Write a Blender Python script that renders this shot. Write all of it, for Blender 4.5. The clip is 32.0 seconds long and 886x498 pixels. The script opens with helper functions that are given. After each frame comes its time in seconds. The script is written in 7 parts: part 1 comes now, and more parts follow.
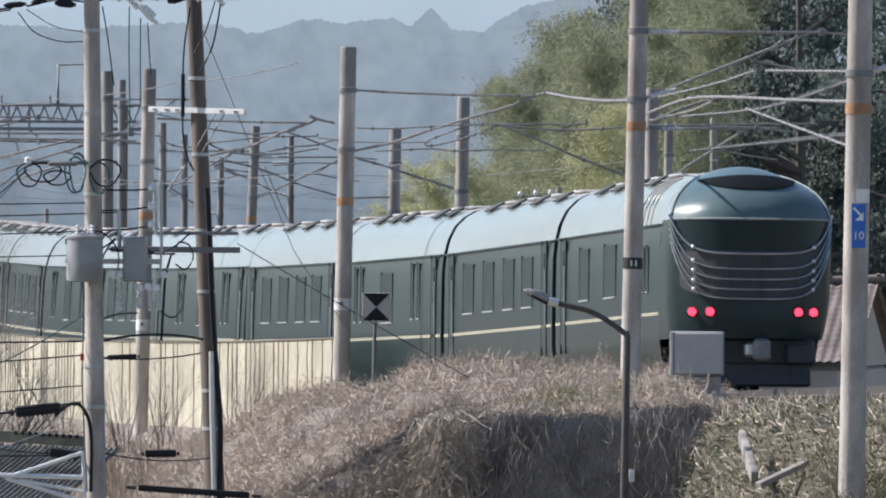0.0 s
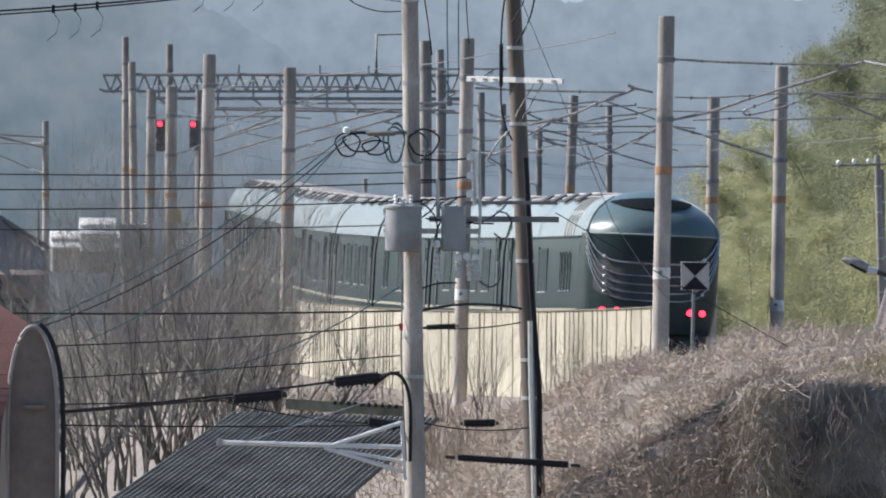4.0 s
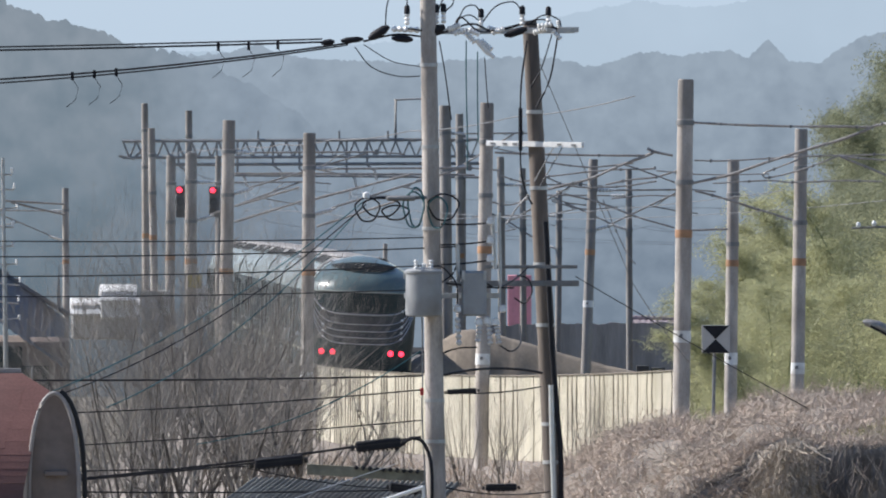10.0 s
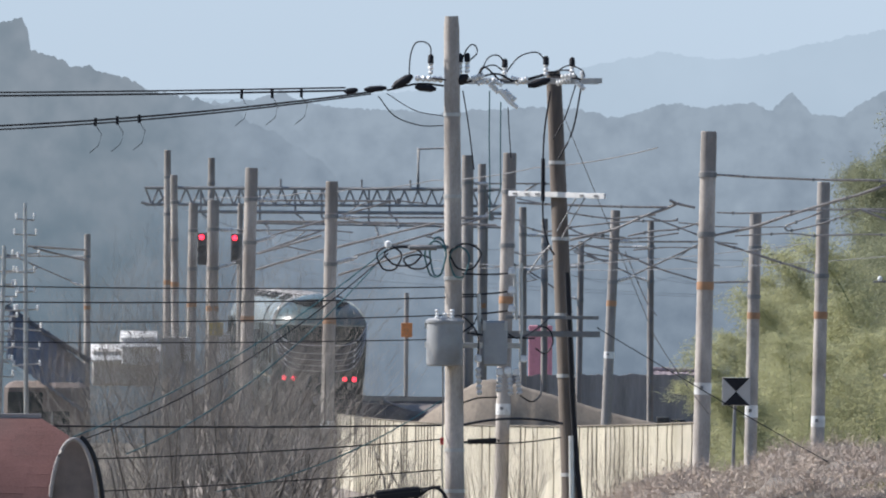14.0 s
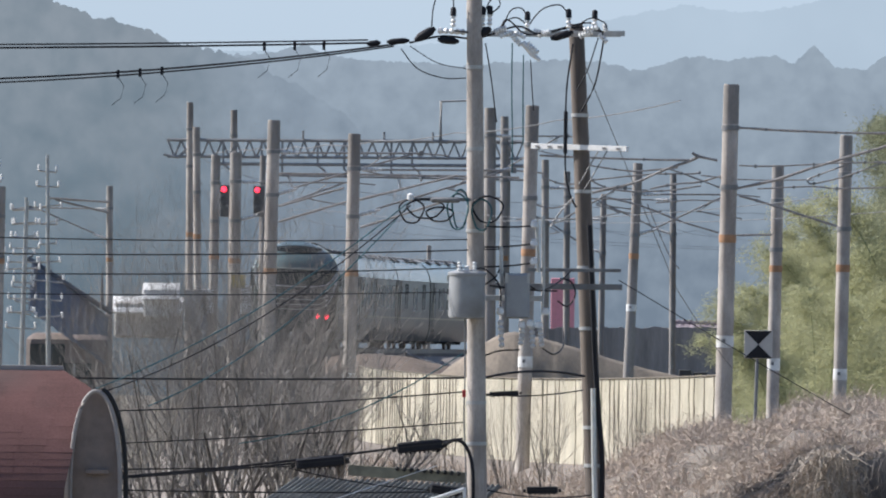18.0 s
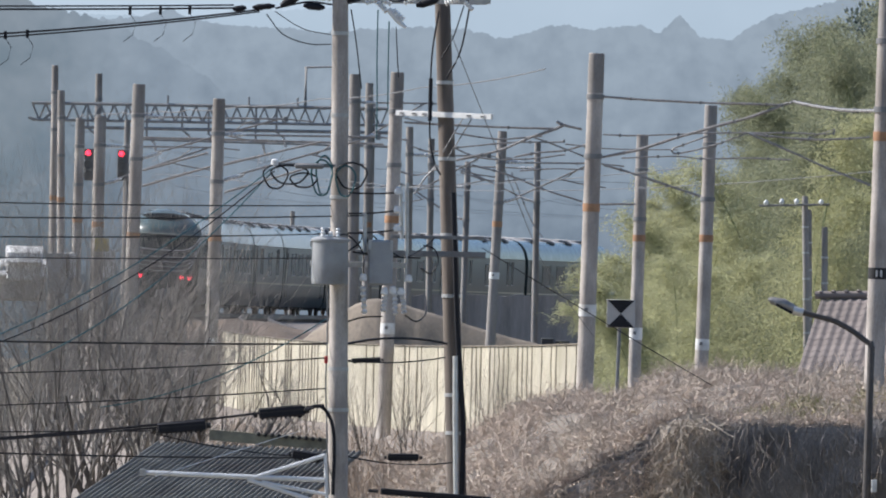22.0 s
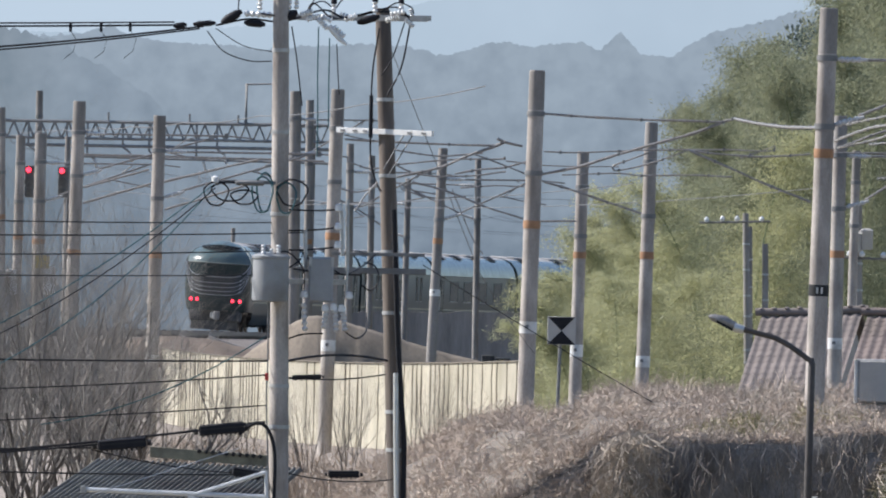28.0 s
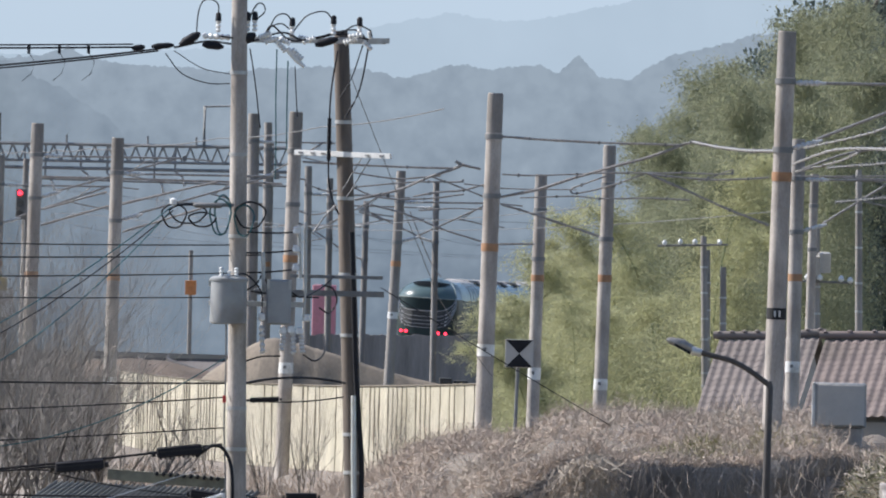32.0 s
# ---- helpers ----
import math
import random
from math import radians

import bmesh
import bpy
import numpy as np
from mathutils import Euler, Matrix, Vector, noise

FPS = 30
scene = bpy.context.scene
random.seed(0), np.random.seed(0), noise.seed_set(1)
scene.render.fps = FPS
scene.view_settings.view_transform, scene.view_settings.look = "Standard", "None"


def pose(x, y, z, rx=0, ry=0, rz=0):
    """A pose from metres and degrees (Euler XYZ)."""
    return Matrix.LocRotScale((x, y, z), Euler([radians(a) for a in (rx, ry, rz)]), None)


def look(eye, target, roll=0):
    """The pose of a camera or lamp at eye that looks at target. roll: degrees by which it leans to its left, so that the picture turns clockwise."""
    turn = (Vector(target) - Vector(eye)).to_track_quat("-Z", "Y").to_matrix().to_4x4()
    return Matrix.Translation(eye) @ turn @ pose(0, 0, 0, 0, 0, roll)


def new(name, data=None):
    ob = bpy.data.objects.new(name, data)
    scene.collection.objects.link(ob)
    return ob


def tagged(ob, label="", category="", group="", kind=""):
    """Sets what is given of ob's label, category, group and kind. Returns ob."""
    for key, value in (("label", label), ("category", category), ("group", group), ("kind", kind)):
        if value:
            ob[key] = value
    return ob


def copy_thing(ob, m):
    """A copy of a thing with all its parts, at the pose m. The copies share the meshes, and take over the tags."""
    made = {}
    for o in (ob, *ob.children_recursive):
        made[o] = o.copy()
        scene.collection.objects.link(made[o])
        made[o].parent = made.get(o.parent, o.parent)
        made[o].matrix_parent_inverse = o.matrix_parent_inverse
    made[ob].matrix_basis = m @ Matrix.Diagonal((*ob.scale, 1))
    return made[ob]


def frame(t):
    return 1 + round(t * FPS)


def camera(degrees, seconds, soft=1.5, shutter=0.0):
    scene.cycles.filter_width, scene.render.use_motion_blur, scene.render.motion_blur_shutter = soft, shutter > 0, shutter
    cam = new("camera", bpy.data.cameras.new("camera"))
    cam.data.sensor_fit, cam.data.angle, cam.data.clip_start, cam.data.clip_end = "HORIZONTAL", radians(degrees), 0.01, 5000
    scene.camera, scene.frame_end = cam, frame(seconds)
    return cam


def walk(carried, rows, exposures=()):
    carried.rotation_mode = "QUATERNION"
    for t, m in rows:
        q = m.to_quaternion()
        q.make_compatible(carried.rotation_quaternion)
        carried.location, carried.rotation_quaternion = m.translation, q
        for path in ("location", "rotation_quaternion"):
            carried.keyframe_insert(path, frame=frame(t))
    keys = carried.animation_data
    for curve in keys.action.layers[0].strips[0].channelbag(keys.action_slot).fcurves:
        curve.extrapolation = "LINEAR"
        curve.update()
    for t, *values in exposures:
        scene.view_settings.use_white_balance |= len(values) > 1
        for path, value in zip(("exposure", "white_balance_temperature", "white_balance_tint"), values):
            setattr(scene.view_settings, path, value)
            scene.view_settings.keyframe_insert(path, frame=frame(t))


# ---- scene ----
cam = camera(2.495, 32.0, soft=2.0)
EYE = (0.0, 0.0, 4.33)
# seconds, aim right of the axis and above the eye per 1000 m, lean
AIM = [
    (0.0, 16.396, -4.936, 0.47),
    (0.5, 15.165, -4.310, 0.51),
    (1.0, 13.537, -4.675, 0.58),
    (1.5, 10.901, -5.255, 0.69),
    (2.0, 7.533, -5.384, 0.61),
    (2.5, 3.897, -5.569, 0.35),
    (3.0, 1.449, -5.966, 0.10),
    (3.5, 1.290, -6.706, 0.31),
    (5.5, -0.251, -5.262, 0.33),
    (6.0, 0.684, -5.026, 0.43),
    (6.5, 1.405, -5.087, 0.23),
    (7.0, 1.842, -4.203, 0.18),
    (7.5, 1.693, -3.123, 0.15),
    (8.0, 0.865, -3.128, -0.02),
    (8.5, 0.219, -3.896, 0.01),
    (9.0, 0.007, -4.265, -0.10),
    (9.5, -0.008, -4.198, -0.10),
    (10.0, -0.262, -3.380, -0.01),
    (10.5, -0.714, -2.804, 0.02),
    (11.0, -0.798, -3.031, 0.20),
    (11.5, -0.209, -3.632, 0.35),
    (12.0, 0.742, -3.986, 0.27),
    (12.5, 0.784, -3.681, 0.37),
    (13.0, -0.105, -2.064, 0.52),
    (13.5, -1.162, -0.830, 0.53),
    (15.5, -1.697, -1.577, 0.65),
    (16.0, -3.350, -1.539, 0.60),
    (16.5, -4.555, -2.388, 0.57),
    (17.0, -4.184, -2.728, 0.49),
    (17.5, -2.773, -3.307, 0.60),
    (18.0, -2.412, -3.293, 0.64),
    (18.5, -3.117, -3.188, 0.77),
    (19.0, -3.495, -3.230, 0.84),
    (19.5, -2.360, -3.764, 0.97),
    (20.0, -0.972, -3.934, 0.95),
    (20.5, -0.038, -3.564, 1.05),
    (21.0, 0.336, -3.420, 1.15),
    (21.5, 1.925, -4.077, 1.24),
    (22.0, 4.329, -4.823, 1.25),
    (22.5, 5.856, -4.741, 1.35),
    (23.0, 6.355, -4.451, 1.34),
    (23.5, 6.468, -4.514, 1.30),
    (24.0, 7.100, -5.493, 1.07),
    (24.5, 8.277, -6.385, 0.94),
    (25.0, 8.415, -6.582, 0.80),
    (25.5, 7.521, -5.732, 0.78),
    (27.5, 6.832, -4.625, 1.22),
    (28.0, 7.230, -3.925, 1.25),
    (28.5, 8.408, -3.761, 1.14),
    (29.0, 9.616, -3.173, 1.04),
    (29.5, 9.905, -3.383, 0.98),
    (30.0, 9.310, -2.990, 0.99),
    (30.5, 8.868, -2.990, 1.11),
    (31.0, 8.965, -2.845, 1.29),
    (31.5, 9.196, -2.737, 1.39),
    (32.0, 9.273, -2.763, 1.35)]
walk(cam, [(t, look(EYE, (ax, 1000.0, EYE[2] + az), roll)) for t, ax, az, roll in AIM],
     exposures=[(0.0, 0.5, 6250, 13), (32.0, 0.5, 6250, 13)])

# ---- light ----
world = bpy.data.worlds.new("sky")
scene.world = world
world.use_nodes = True
SUN_EL, SUN_AZ = 40.0, -73.0
sky = world.node_tree.nodes.new("ShaderNodeTexSky")
sky.sky_type, sky.sun_disc = "NISHITA", False
sky.sun_elevation, sky.sun_rotation = radians(SUN_EL), radians(SUN_AZ)
sky.dust_density, sky.ozone_density = 0.6, 3.0
back = world.node_tree.nodes["Background"]
back.inputs["Strength"].default_value = 0.094
world.node_tree.links.new(sky.outputs["Color"], back.inputs["Color"])
lamp = bpy.data.lights.new("sun", "SUN")
lamp.energy, lamp.angle, lamp.color = 5.0, radians(0.6), (1.0, 0.95, 0.87)
sun = new("sun", lamp)
sun_from = Vector((math.sin(radians(SUN_AZ)) * math.cos(radians(SUN_EL)), math.cos(radians(SUN_AZ)) * math.cos(radians(SUN_EL)), math.sin(radians(SUN_EL))))
sun.matrix_world = look(sun_from * 50, (0, 0, 0))


# ---- materials ----
def mat(name, col, rough=0.7, metal=0.0, var=0.25, scale=6.0, fine=60.0, bump=0.15, stain=None, stretch=(1, 1, 1), island=0.0, glow=0.0, coat=0.0, trans=0.0, spec=0.5):
    m = bpy.data.materials.new(name)
    m.use_nodes = True
    nt = m.node_tree
    bs = nt.nodes["Principled BSDF"]
    bs.inputs["Roughness"].default_value, bs.inputs["Metallic"].default_value = rough, metal
    bs.inputs["Coat Weight"].default_value, bs.inputs["Specular IOR Level"].default_value = coat, spec
    co = nt.nodes.new("ShaderNodeTexCoord")
    mp = nt.nodes.new("ShaderNodeMapping")
    mp.inputs["Scale"].default_value = stretch
    nt.links.new(co.outputs["Object"], mp.inputs["Vector"])
    n1, n2 = nt.nodes.new("ShaderNodeTexNoise"), nt.nodes.new("ShaderNodeTexNoise")
    n1.inputs["Scale"].default_value, n1.inputs["Detail"].default_value = scale, 4
    n2.inputs["Scale"].default_value, n2.inputs["Detail"].default_value = fine, 3
    for n in (n1, n2):
        nt.links.new(mp.outputs["Vector"], n.inputs["Vector"])
    mix = nt.nodes.new("ShaderNodeMix")
    mix.data_type = "RGBA"
    lo = [max(0.0, c * (1 - var)) for c in col]
    hi = [min(1.0, c * (1 + var)) for c in col]
    mix.inputs["A"].default_value, mix.inputs["B"].default_value = (*lo, 1), (*hi, 1)
    add = nt.nodes.new("ShaderNodeMath")
    add.operation = "MULTIPLY_ADD"
    nt.links.new(n2.outputs["Fac"], add.inputs[0])
    add.inputs[1].default_value = 0.9
    sub = nt.nodes.new("ShaderNodeMath")
    sub.operation = "MULTIPLY_ADD"
    nt.links.new(n1.outputs["Fac"], sub.inputs[0])
    sub.inputs[1].default_value, sub.inputs[2].default_value = 1.6, -0.75
    nt.links.new(sub.outputs[0], add.inputs[2])
    nt.links.new(add.outputs[0], mix.inputs["Factor"])
    out = mix.outputs["Result"]
    if stain:
        n3 = nt.nodes.new("ShaderNodeTexNoise")
        n3.inputs["Scale"].default_value, n3.inputs["Detail"].default_value = scale * 0.45, 6
        nt.links.new(mp.outputs["Vector"], n3.inputs["Vector"])
        rp = nt.nodes.new("ShaderNodeValToRGB")
        rp.color_ramp.elements[0].position, rp.color_ramp.elements[1].position = 0.48, 0.68
        nt.links.new(n3.outputs["Fac"], rp.inputs["Fac"])
        mx = nt.nodes.new("ShaderNodeMix")
        mx.data_type = "RGBA"
        mx.inputs["B"].default_value = (*stain, 1)
        nt.links.new(rp.outputs["Color"], mx.inputs["Factor"])
        nt.links.new(out, mx.inputs["A"])
        out = mx.outputs["Result"]
    if island:
        geo = nt.nodes.new("ShaderNodeNewGeometry")
        oi = nt.nodes.new("ShaderNodeObjectInfo")
        sm = nt.nodes.new("ShaderNodeMath")
        sm.operation = "ADD"
        nt.links.new(geo.outputs["Random Per Island"], sm.inputs[0])
        nt.links.new(oi.outputs["Random"], sm.inputs[1])
        mr = nt.nodes.new("ShaderNodeMapRange")
        mr.inputs["From Max"].default_value = 2.0
        mr.inputs["To Min"].default_value, mr.inputs["To Max"].default_value = 1 - island, 1 + island
        nt.links.new(sm.outputs[0], mr.inputs["Value"])
        hs = nt.nodes.new("ShaderNodeHueSaturation")
        nt.links.new(mr.outputs["Result"], hs.inputs["Value"])
        nt.links.new(out, hs.inputs["Color"])
        out = hs.outputs["Color"]
    nt.links.new(out, bs.inputs["Base Color"])
    if bump:
        bp = nt.nodes.new("ShaderNodeBump")
        bp.inputs["Strength"].default_value, bp.inputs["Distance"].default_value = bump, 0.02
        nt.links.new(n2.outputs["Fac"], bp.inputs["Height"])
        nt.links.new(bp.outputs["Normal"], bs.inputs["Normal"])
    if glow:
        bs.inputs["Emission Color"].default_value, bs.inputs["Emission Strength"].default_value = (*col, 1), glow
    if trans:
        tr = nt.nodes.new("ShaderNodeBsdfTranslucent")
        nt.links.new(out, tr.inputs["Color"])
        ms = nt.nodes.new("ShaderNodeMixShader")
        ms.inputs["Fac"].default_value = trans
        nt.links.new(bs.outputs[0], ms.inputs[1])
        nt.links.new(tr.outputs[0], ms.inputs[2])
        nt.links.new(ms.outputs[0], nt.nodes["Material Output"].inputs["Surface"])
    return m


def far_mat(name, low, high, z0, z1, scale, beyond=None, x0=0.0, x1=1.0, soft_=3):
    """Wooded hills in the distance: a plain glowing backdrop with haze put into its tones; beyond: the two tones that
    it takes from x0 to x1.
    """
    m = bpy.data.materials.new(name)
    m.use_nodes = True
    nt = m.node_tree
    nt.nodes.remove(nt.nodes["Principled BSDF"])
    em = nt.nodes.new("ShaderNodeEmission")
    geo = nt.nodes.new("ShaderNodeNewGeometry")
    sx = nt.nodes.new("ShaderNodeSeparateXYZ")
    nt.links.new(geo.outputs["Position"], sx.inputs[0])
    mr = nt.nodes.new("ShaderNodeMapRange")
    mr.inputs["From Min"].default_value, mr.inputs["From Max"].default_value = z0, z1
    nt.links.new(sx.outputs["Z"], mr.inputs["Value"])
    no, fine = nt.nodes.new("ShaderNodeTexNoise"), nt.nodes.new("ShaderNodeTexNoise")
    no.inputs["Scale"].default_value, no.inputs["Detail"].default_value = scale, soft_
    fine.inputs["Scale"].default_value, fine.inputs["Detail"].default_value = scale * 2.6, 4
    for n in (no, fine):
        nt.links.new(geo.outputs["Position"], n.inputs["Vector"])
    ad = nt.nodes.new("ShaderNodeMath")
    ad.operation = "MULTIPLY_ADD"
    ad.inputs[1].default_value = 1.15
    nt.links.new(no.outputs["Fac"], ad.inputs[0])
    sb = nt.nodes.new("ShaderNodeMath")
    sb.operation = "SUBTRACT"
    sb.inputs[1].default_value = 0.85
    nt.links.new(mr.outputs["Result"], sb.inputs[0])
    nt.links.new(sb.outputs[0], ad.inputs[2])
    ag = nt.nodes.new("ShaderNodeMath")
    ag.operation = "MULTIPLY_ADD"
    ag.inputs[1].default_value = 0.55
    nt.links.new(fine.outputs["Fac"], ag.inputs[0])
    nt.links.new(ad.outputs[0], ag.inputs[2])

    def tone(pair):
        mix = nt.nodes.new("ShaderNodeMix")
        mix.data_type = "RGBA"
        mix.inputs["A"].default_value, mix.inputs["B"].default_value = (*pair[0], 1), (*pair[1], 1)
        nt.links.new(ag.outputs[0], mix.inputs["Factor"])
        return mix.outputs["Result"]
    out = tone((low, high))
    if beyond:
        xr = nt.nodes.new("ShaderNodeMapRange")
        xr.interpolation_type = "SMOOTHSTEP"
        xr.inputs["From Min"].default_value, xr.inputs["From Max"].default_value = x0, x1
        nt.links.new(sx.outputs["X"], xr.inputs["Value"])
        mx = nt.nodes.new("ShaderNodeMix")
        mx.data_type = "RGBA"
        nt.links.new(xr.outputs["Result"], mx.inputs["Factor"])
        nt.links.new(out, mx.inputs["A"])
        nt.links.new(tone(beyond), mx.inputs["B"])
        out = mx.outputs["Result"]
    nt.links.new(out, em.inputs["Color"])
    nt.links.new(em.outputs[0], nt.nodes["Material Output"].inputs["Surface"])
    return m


CONCRETE = mat("weathered_concrete", (0.43, 0.39, 0.35), 0.85, var=0.4, scale=3, fine=45, bump=0.4, stain=(0.22, 0.19, 0.165), stretch=(1, 1, 0.3))
CONCRETE_D = mat("sooty_concrete", (0.29, 0.27, 0.25), 0.88, var=0.3, scale=2.5, fine=40, stain=(0.14, 0.125, 0.11), stretch=(1, 1, 0.25))
TIMBER = mat("brown_pole", (0.17, 0.14, 0.115), 0.85, var=0.35, scale=5, fine=50, stretch=(1, 1, 0.12), stain=(0.09, 0.075, 0.065))
STEEL = mat("galvanised_steel", (0.45, 0.45, 0.44), 0.45, 0.7, var=0.2, scale=8)
STEEL_D = mat("dull_steel", (0.2, 0.2, 0.2), 0.6, 0.4, var=0.25, scale=8)
INSUL = mat("dusty_porcelain", (0.6, 0.59, 0.57), 0.22, var=0.25, scale=20)
FASCIA = mat("olive_fascia", (0.22, 0.21, 0.15), 0.75, var=0.3, scale=5, stain=(0.12, 0.11, 0.085))
GANTRY = mat("grey_gantry_paint", (0.24, 0.245, 0.25), 0.7, var=0.25, scale=5)
PIPE = mat("light_steel_pipe", (0.62, 0.62, 0.6), 0.35, 0.6, var=0.15)
BLACK = mat("black_sheath", (0.018, 0.018, 0.022), 0.6, var=0.3, spec=0.2)
TEAL = mat("teal_sheath", (0.03, 0.11, 0.12), 0.5, var=0.3)
WHITE = mat("white_glaze", (0.75, 0.75, 0.73), 0.25, var=0.1, bump=0.03)
PAINTW = mat("white_paint", (0.72, 0.72, 0.7), 0.5, var=0.12, stain=(0.5, 0.48, 0.44))
TANK = mat("grey_tank_paint", (0.3, 0.31, 0.315), 0.5, var=0.15, scale=3, stain=(0.2, 0.19, 0.18), bump=0.05)
ORANGE = mat("orange_band", (0.36, 0.2, 0.11), 0.85, var=0.3)
REDGLOW = mat("red_lamp", (1.0, 0.03, 0.06), 0.3, var=0.05, glow=3.0)
GREEN = mat("dark_green_lacquer", (0.022, 0.037, 0.039), 0.28, var=0.2, scale=0.9, fine=6, bump=0.012, spec=0.22)
# glare on the roof lacquer is put into this pale base colour
ROOFG = mat("glare_toned_lacquer", (0.28, 0.31, 0.285), 0.16, var=0.25, scale=1.5, fine=10, bump=0.02)
ROOFTOP = mat("roof_walk_grey", (0.4, 0.38, 0.36), 0.5, var=0.25, scale=2)
GLASS = mat("dark_window_glass", (0.012, 0.024, 0.027), 0.26, var=0.1, bump=0.0, spec=0.22)
DOMEG = mat("teal_dome_glass", (0.09, 0.135, 0.14), 0.3, var=0.1, bump=0.0, spec=0.35)
CHROME = mat("chrome", (0.55, 0.56, 0.56), 0.28, 1.0, var=0.05, bump=0.0)
GOLD = mat("gold_stripe", (0.42, 0.39, 0.29), 0.4, 0.2, var=0.15)
VISOR = mat("matt_black_visor", (0.008, 0.011, 0.013), 0.7, var=0.1, bump=0, spec=0.05)
RUBBER = mat("black_rubber", (0.015, 0.015, 0.016), 0.7)
UNDER = mat("underframe_black", (0.05, 0.053, 0.055), 0.75, var=0.3)
IRON = mat("wheel_steel", (0.1, 0.09, 0.085), 0.5, 0.6)
FENCE = mat("cream_corrugated_sheet", (0.47, 0.43, 0.335), 0.6, var=0.3, scale=1.3, fine=9, stain=(0.33, 0.3, 0.22), stretch=(1, 0.35, 0.4), island=0.13, bump=0.05)
VINE = mat("dry_vine", (0.4, 0.325, 0.262), 0.85, var=0.35, scale=2, island=0.6)
# shade of the hollow wall face is put into these two darker tones
IVYD = mat("shade_toned_ivy", (0.27, 0.248, 0.228), 0.95, var=0.5, scale=2.5, fine=22, bump=0.8, stain=(0.12, 0.11, 0.104))
IVYS = mat("shade_toned_stem", (0.22, 0.198, 0.18), 0.9, var=0.4, island=0.5)
LAMPD = mat("dark_brown_steel", (0.075, 0.065, 0.06), 0.6, var=0.3)
ROD = mat("weathered_rod", (0.3, 0.285, 0.27), 0.45, 0.4, var=0.35, scale=14)
SEAM = mat("fence_seam", (0.17, 0.145, 0.11), 0.85)
# paler copy of the dry vine
VINE_L = mat("pale_vine", (0.5, 0.425, 0.345), 0.85, var=0.3, scale=2, island=0.5)
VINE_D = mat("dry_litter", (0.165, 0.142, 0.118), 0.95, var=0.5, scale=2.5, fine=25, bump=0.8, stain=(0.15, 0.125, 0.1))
GRASS = mat("grass_slope", (0.065, 0.06, 0.038), 0.95, var=0.5, scale=1.5, fine=30, bump=0.5, stain=(0.09, 0.072, 0.05))
BLADE = mat("grass_blade", (0.17, 0.17, 0.085), 0.8, var=0.3, island=0.5)
MOSSY = mat("olive_grass", (0.26, 0.24, 0.11), 0.85, var=0.3, island=0.4)
EARTH = mat("earth", (0.2, 0.17, 0.13), 0.95, var=0.35, scale=0.4, fine=6, bump=0.4, stain=(0.13, 0.13, 0.08))
BALLAST = mat("ballast", (0.19, 0.165, 0.145), 0.95, var=0.45, scale=3, fine=25, bump=0.7)
# shade on the wall's front is put into this low base colour
RETAIN = mat("shade_toned_wall", (0.085, 0.085, 0.09), 0.9, var=0.3, scale=0.5, fine=5, stain=(0.055, 0.05, 0.05))
HEDGE = mat("dark_far_wall", (0.26, 0.23, 0.215), 0.95, var=0.35, scale=0.5, fine=5, stain=(0.17, 0.15, 0.145), stretch=(1, 1, 0.5))
BANK = mat("pale_bank", (0.25, 0.21, 0.165), 0.95, var=0.3, scale=1.6, fine=12, stain=(0.19, 0.16, 0.13), stretch=(1, 1, 0.4))
HEAP = mat("brown_heap_earth", (0.15, 0.115, 0.09), 0.95, var=0.35, scale=1.5, fine=9, stain=(0.2, 0.15, 0.11))
TWIG = mat("bare_twig", (0.225, 0.205, 0.182), 0.85, var=0.3, island=0.45)
BARK = mat("grey_bark", (0.1, 0.088, 0.078), 0.9, var=0.3, bump=0.5)
BAMBOO = mat("bamboo_leaf", (0.425, 0.425, 0.245), 0.7, var=0.18, scale=0.12, fine=1, island=0.12, trans=0.55, bump=0)
BAMBOO_O = mat("olive_bamboo_leaf", (0.275, 0.29, 0.185), 0.7, var=0.22, scale=0.12, fine=1, island=0.15, trans=0.55, bump=0)
CULM = mat("bamboo_culm", (0.2, 0.23, 0.1), 0.5, var=0.25)
LEAF = mat("evergreen_leaf", (0.125, 0.155, 0.135), 0.7, var=0.25, scale=0.25, fine=2, island=0.35, trans=0.45, bump=0)
TILE = mat("grey_roof_tile", (0.2, 0.17, 0.155), 0.9, var=0.3, scale=1.2, island=0.12, stain=(0.15, 0.13, 0.12))
TILE_B = mat("brown_roof_tile", (0.2, 0.16, 0.145), 0.9, var=0.3, scale=1.2, island=0.12, stain=(0.12, 0.1, 0.085))
RIDGE = mat("dark_ridge_tile", (0.13, 0.14, 0.15), 0.5, var=0.25)
SHINGLE = mat("red_brown_shingle", (0.15, 0.078, 0.07), 0.9, var=0.3, scale=0.9, fine=30, island=0.1, bump=0.25, stain=(0.105, 0.072, 0.066), spec=0.2)
TRIMP = mat("pale_trim", (0.3, 0.275, 0.26), 0.6, var=0.12)
GABLE = mat("brown_gable", (0.2, 0.16, 0.14), 0.8, var=0.2)
CORR = mat("grey_corrugated_roof", (0.165, 0.165, 0.15), 0.85, var=0.35, scale=1.6, fine=14, stain=(0.1, 0.09, 0.08), island=0.12)
PLASTER = mat("beige_plaster", (0.42, 0.38, 0.34), 0.85, var=0.1, scale=0.6)
PINK = mat("pink_panel", (0.6, 0.25, 0.3), 0.6, var=0.12)
BLUE = mat("blue_enamel", (0.02, 0.13, 0.5), 0.35, var=0.08)
SIGNG = mat("sign_grey", (0.46, 0.44, 0.41), 0.5, var=0.08)
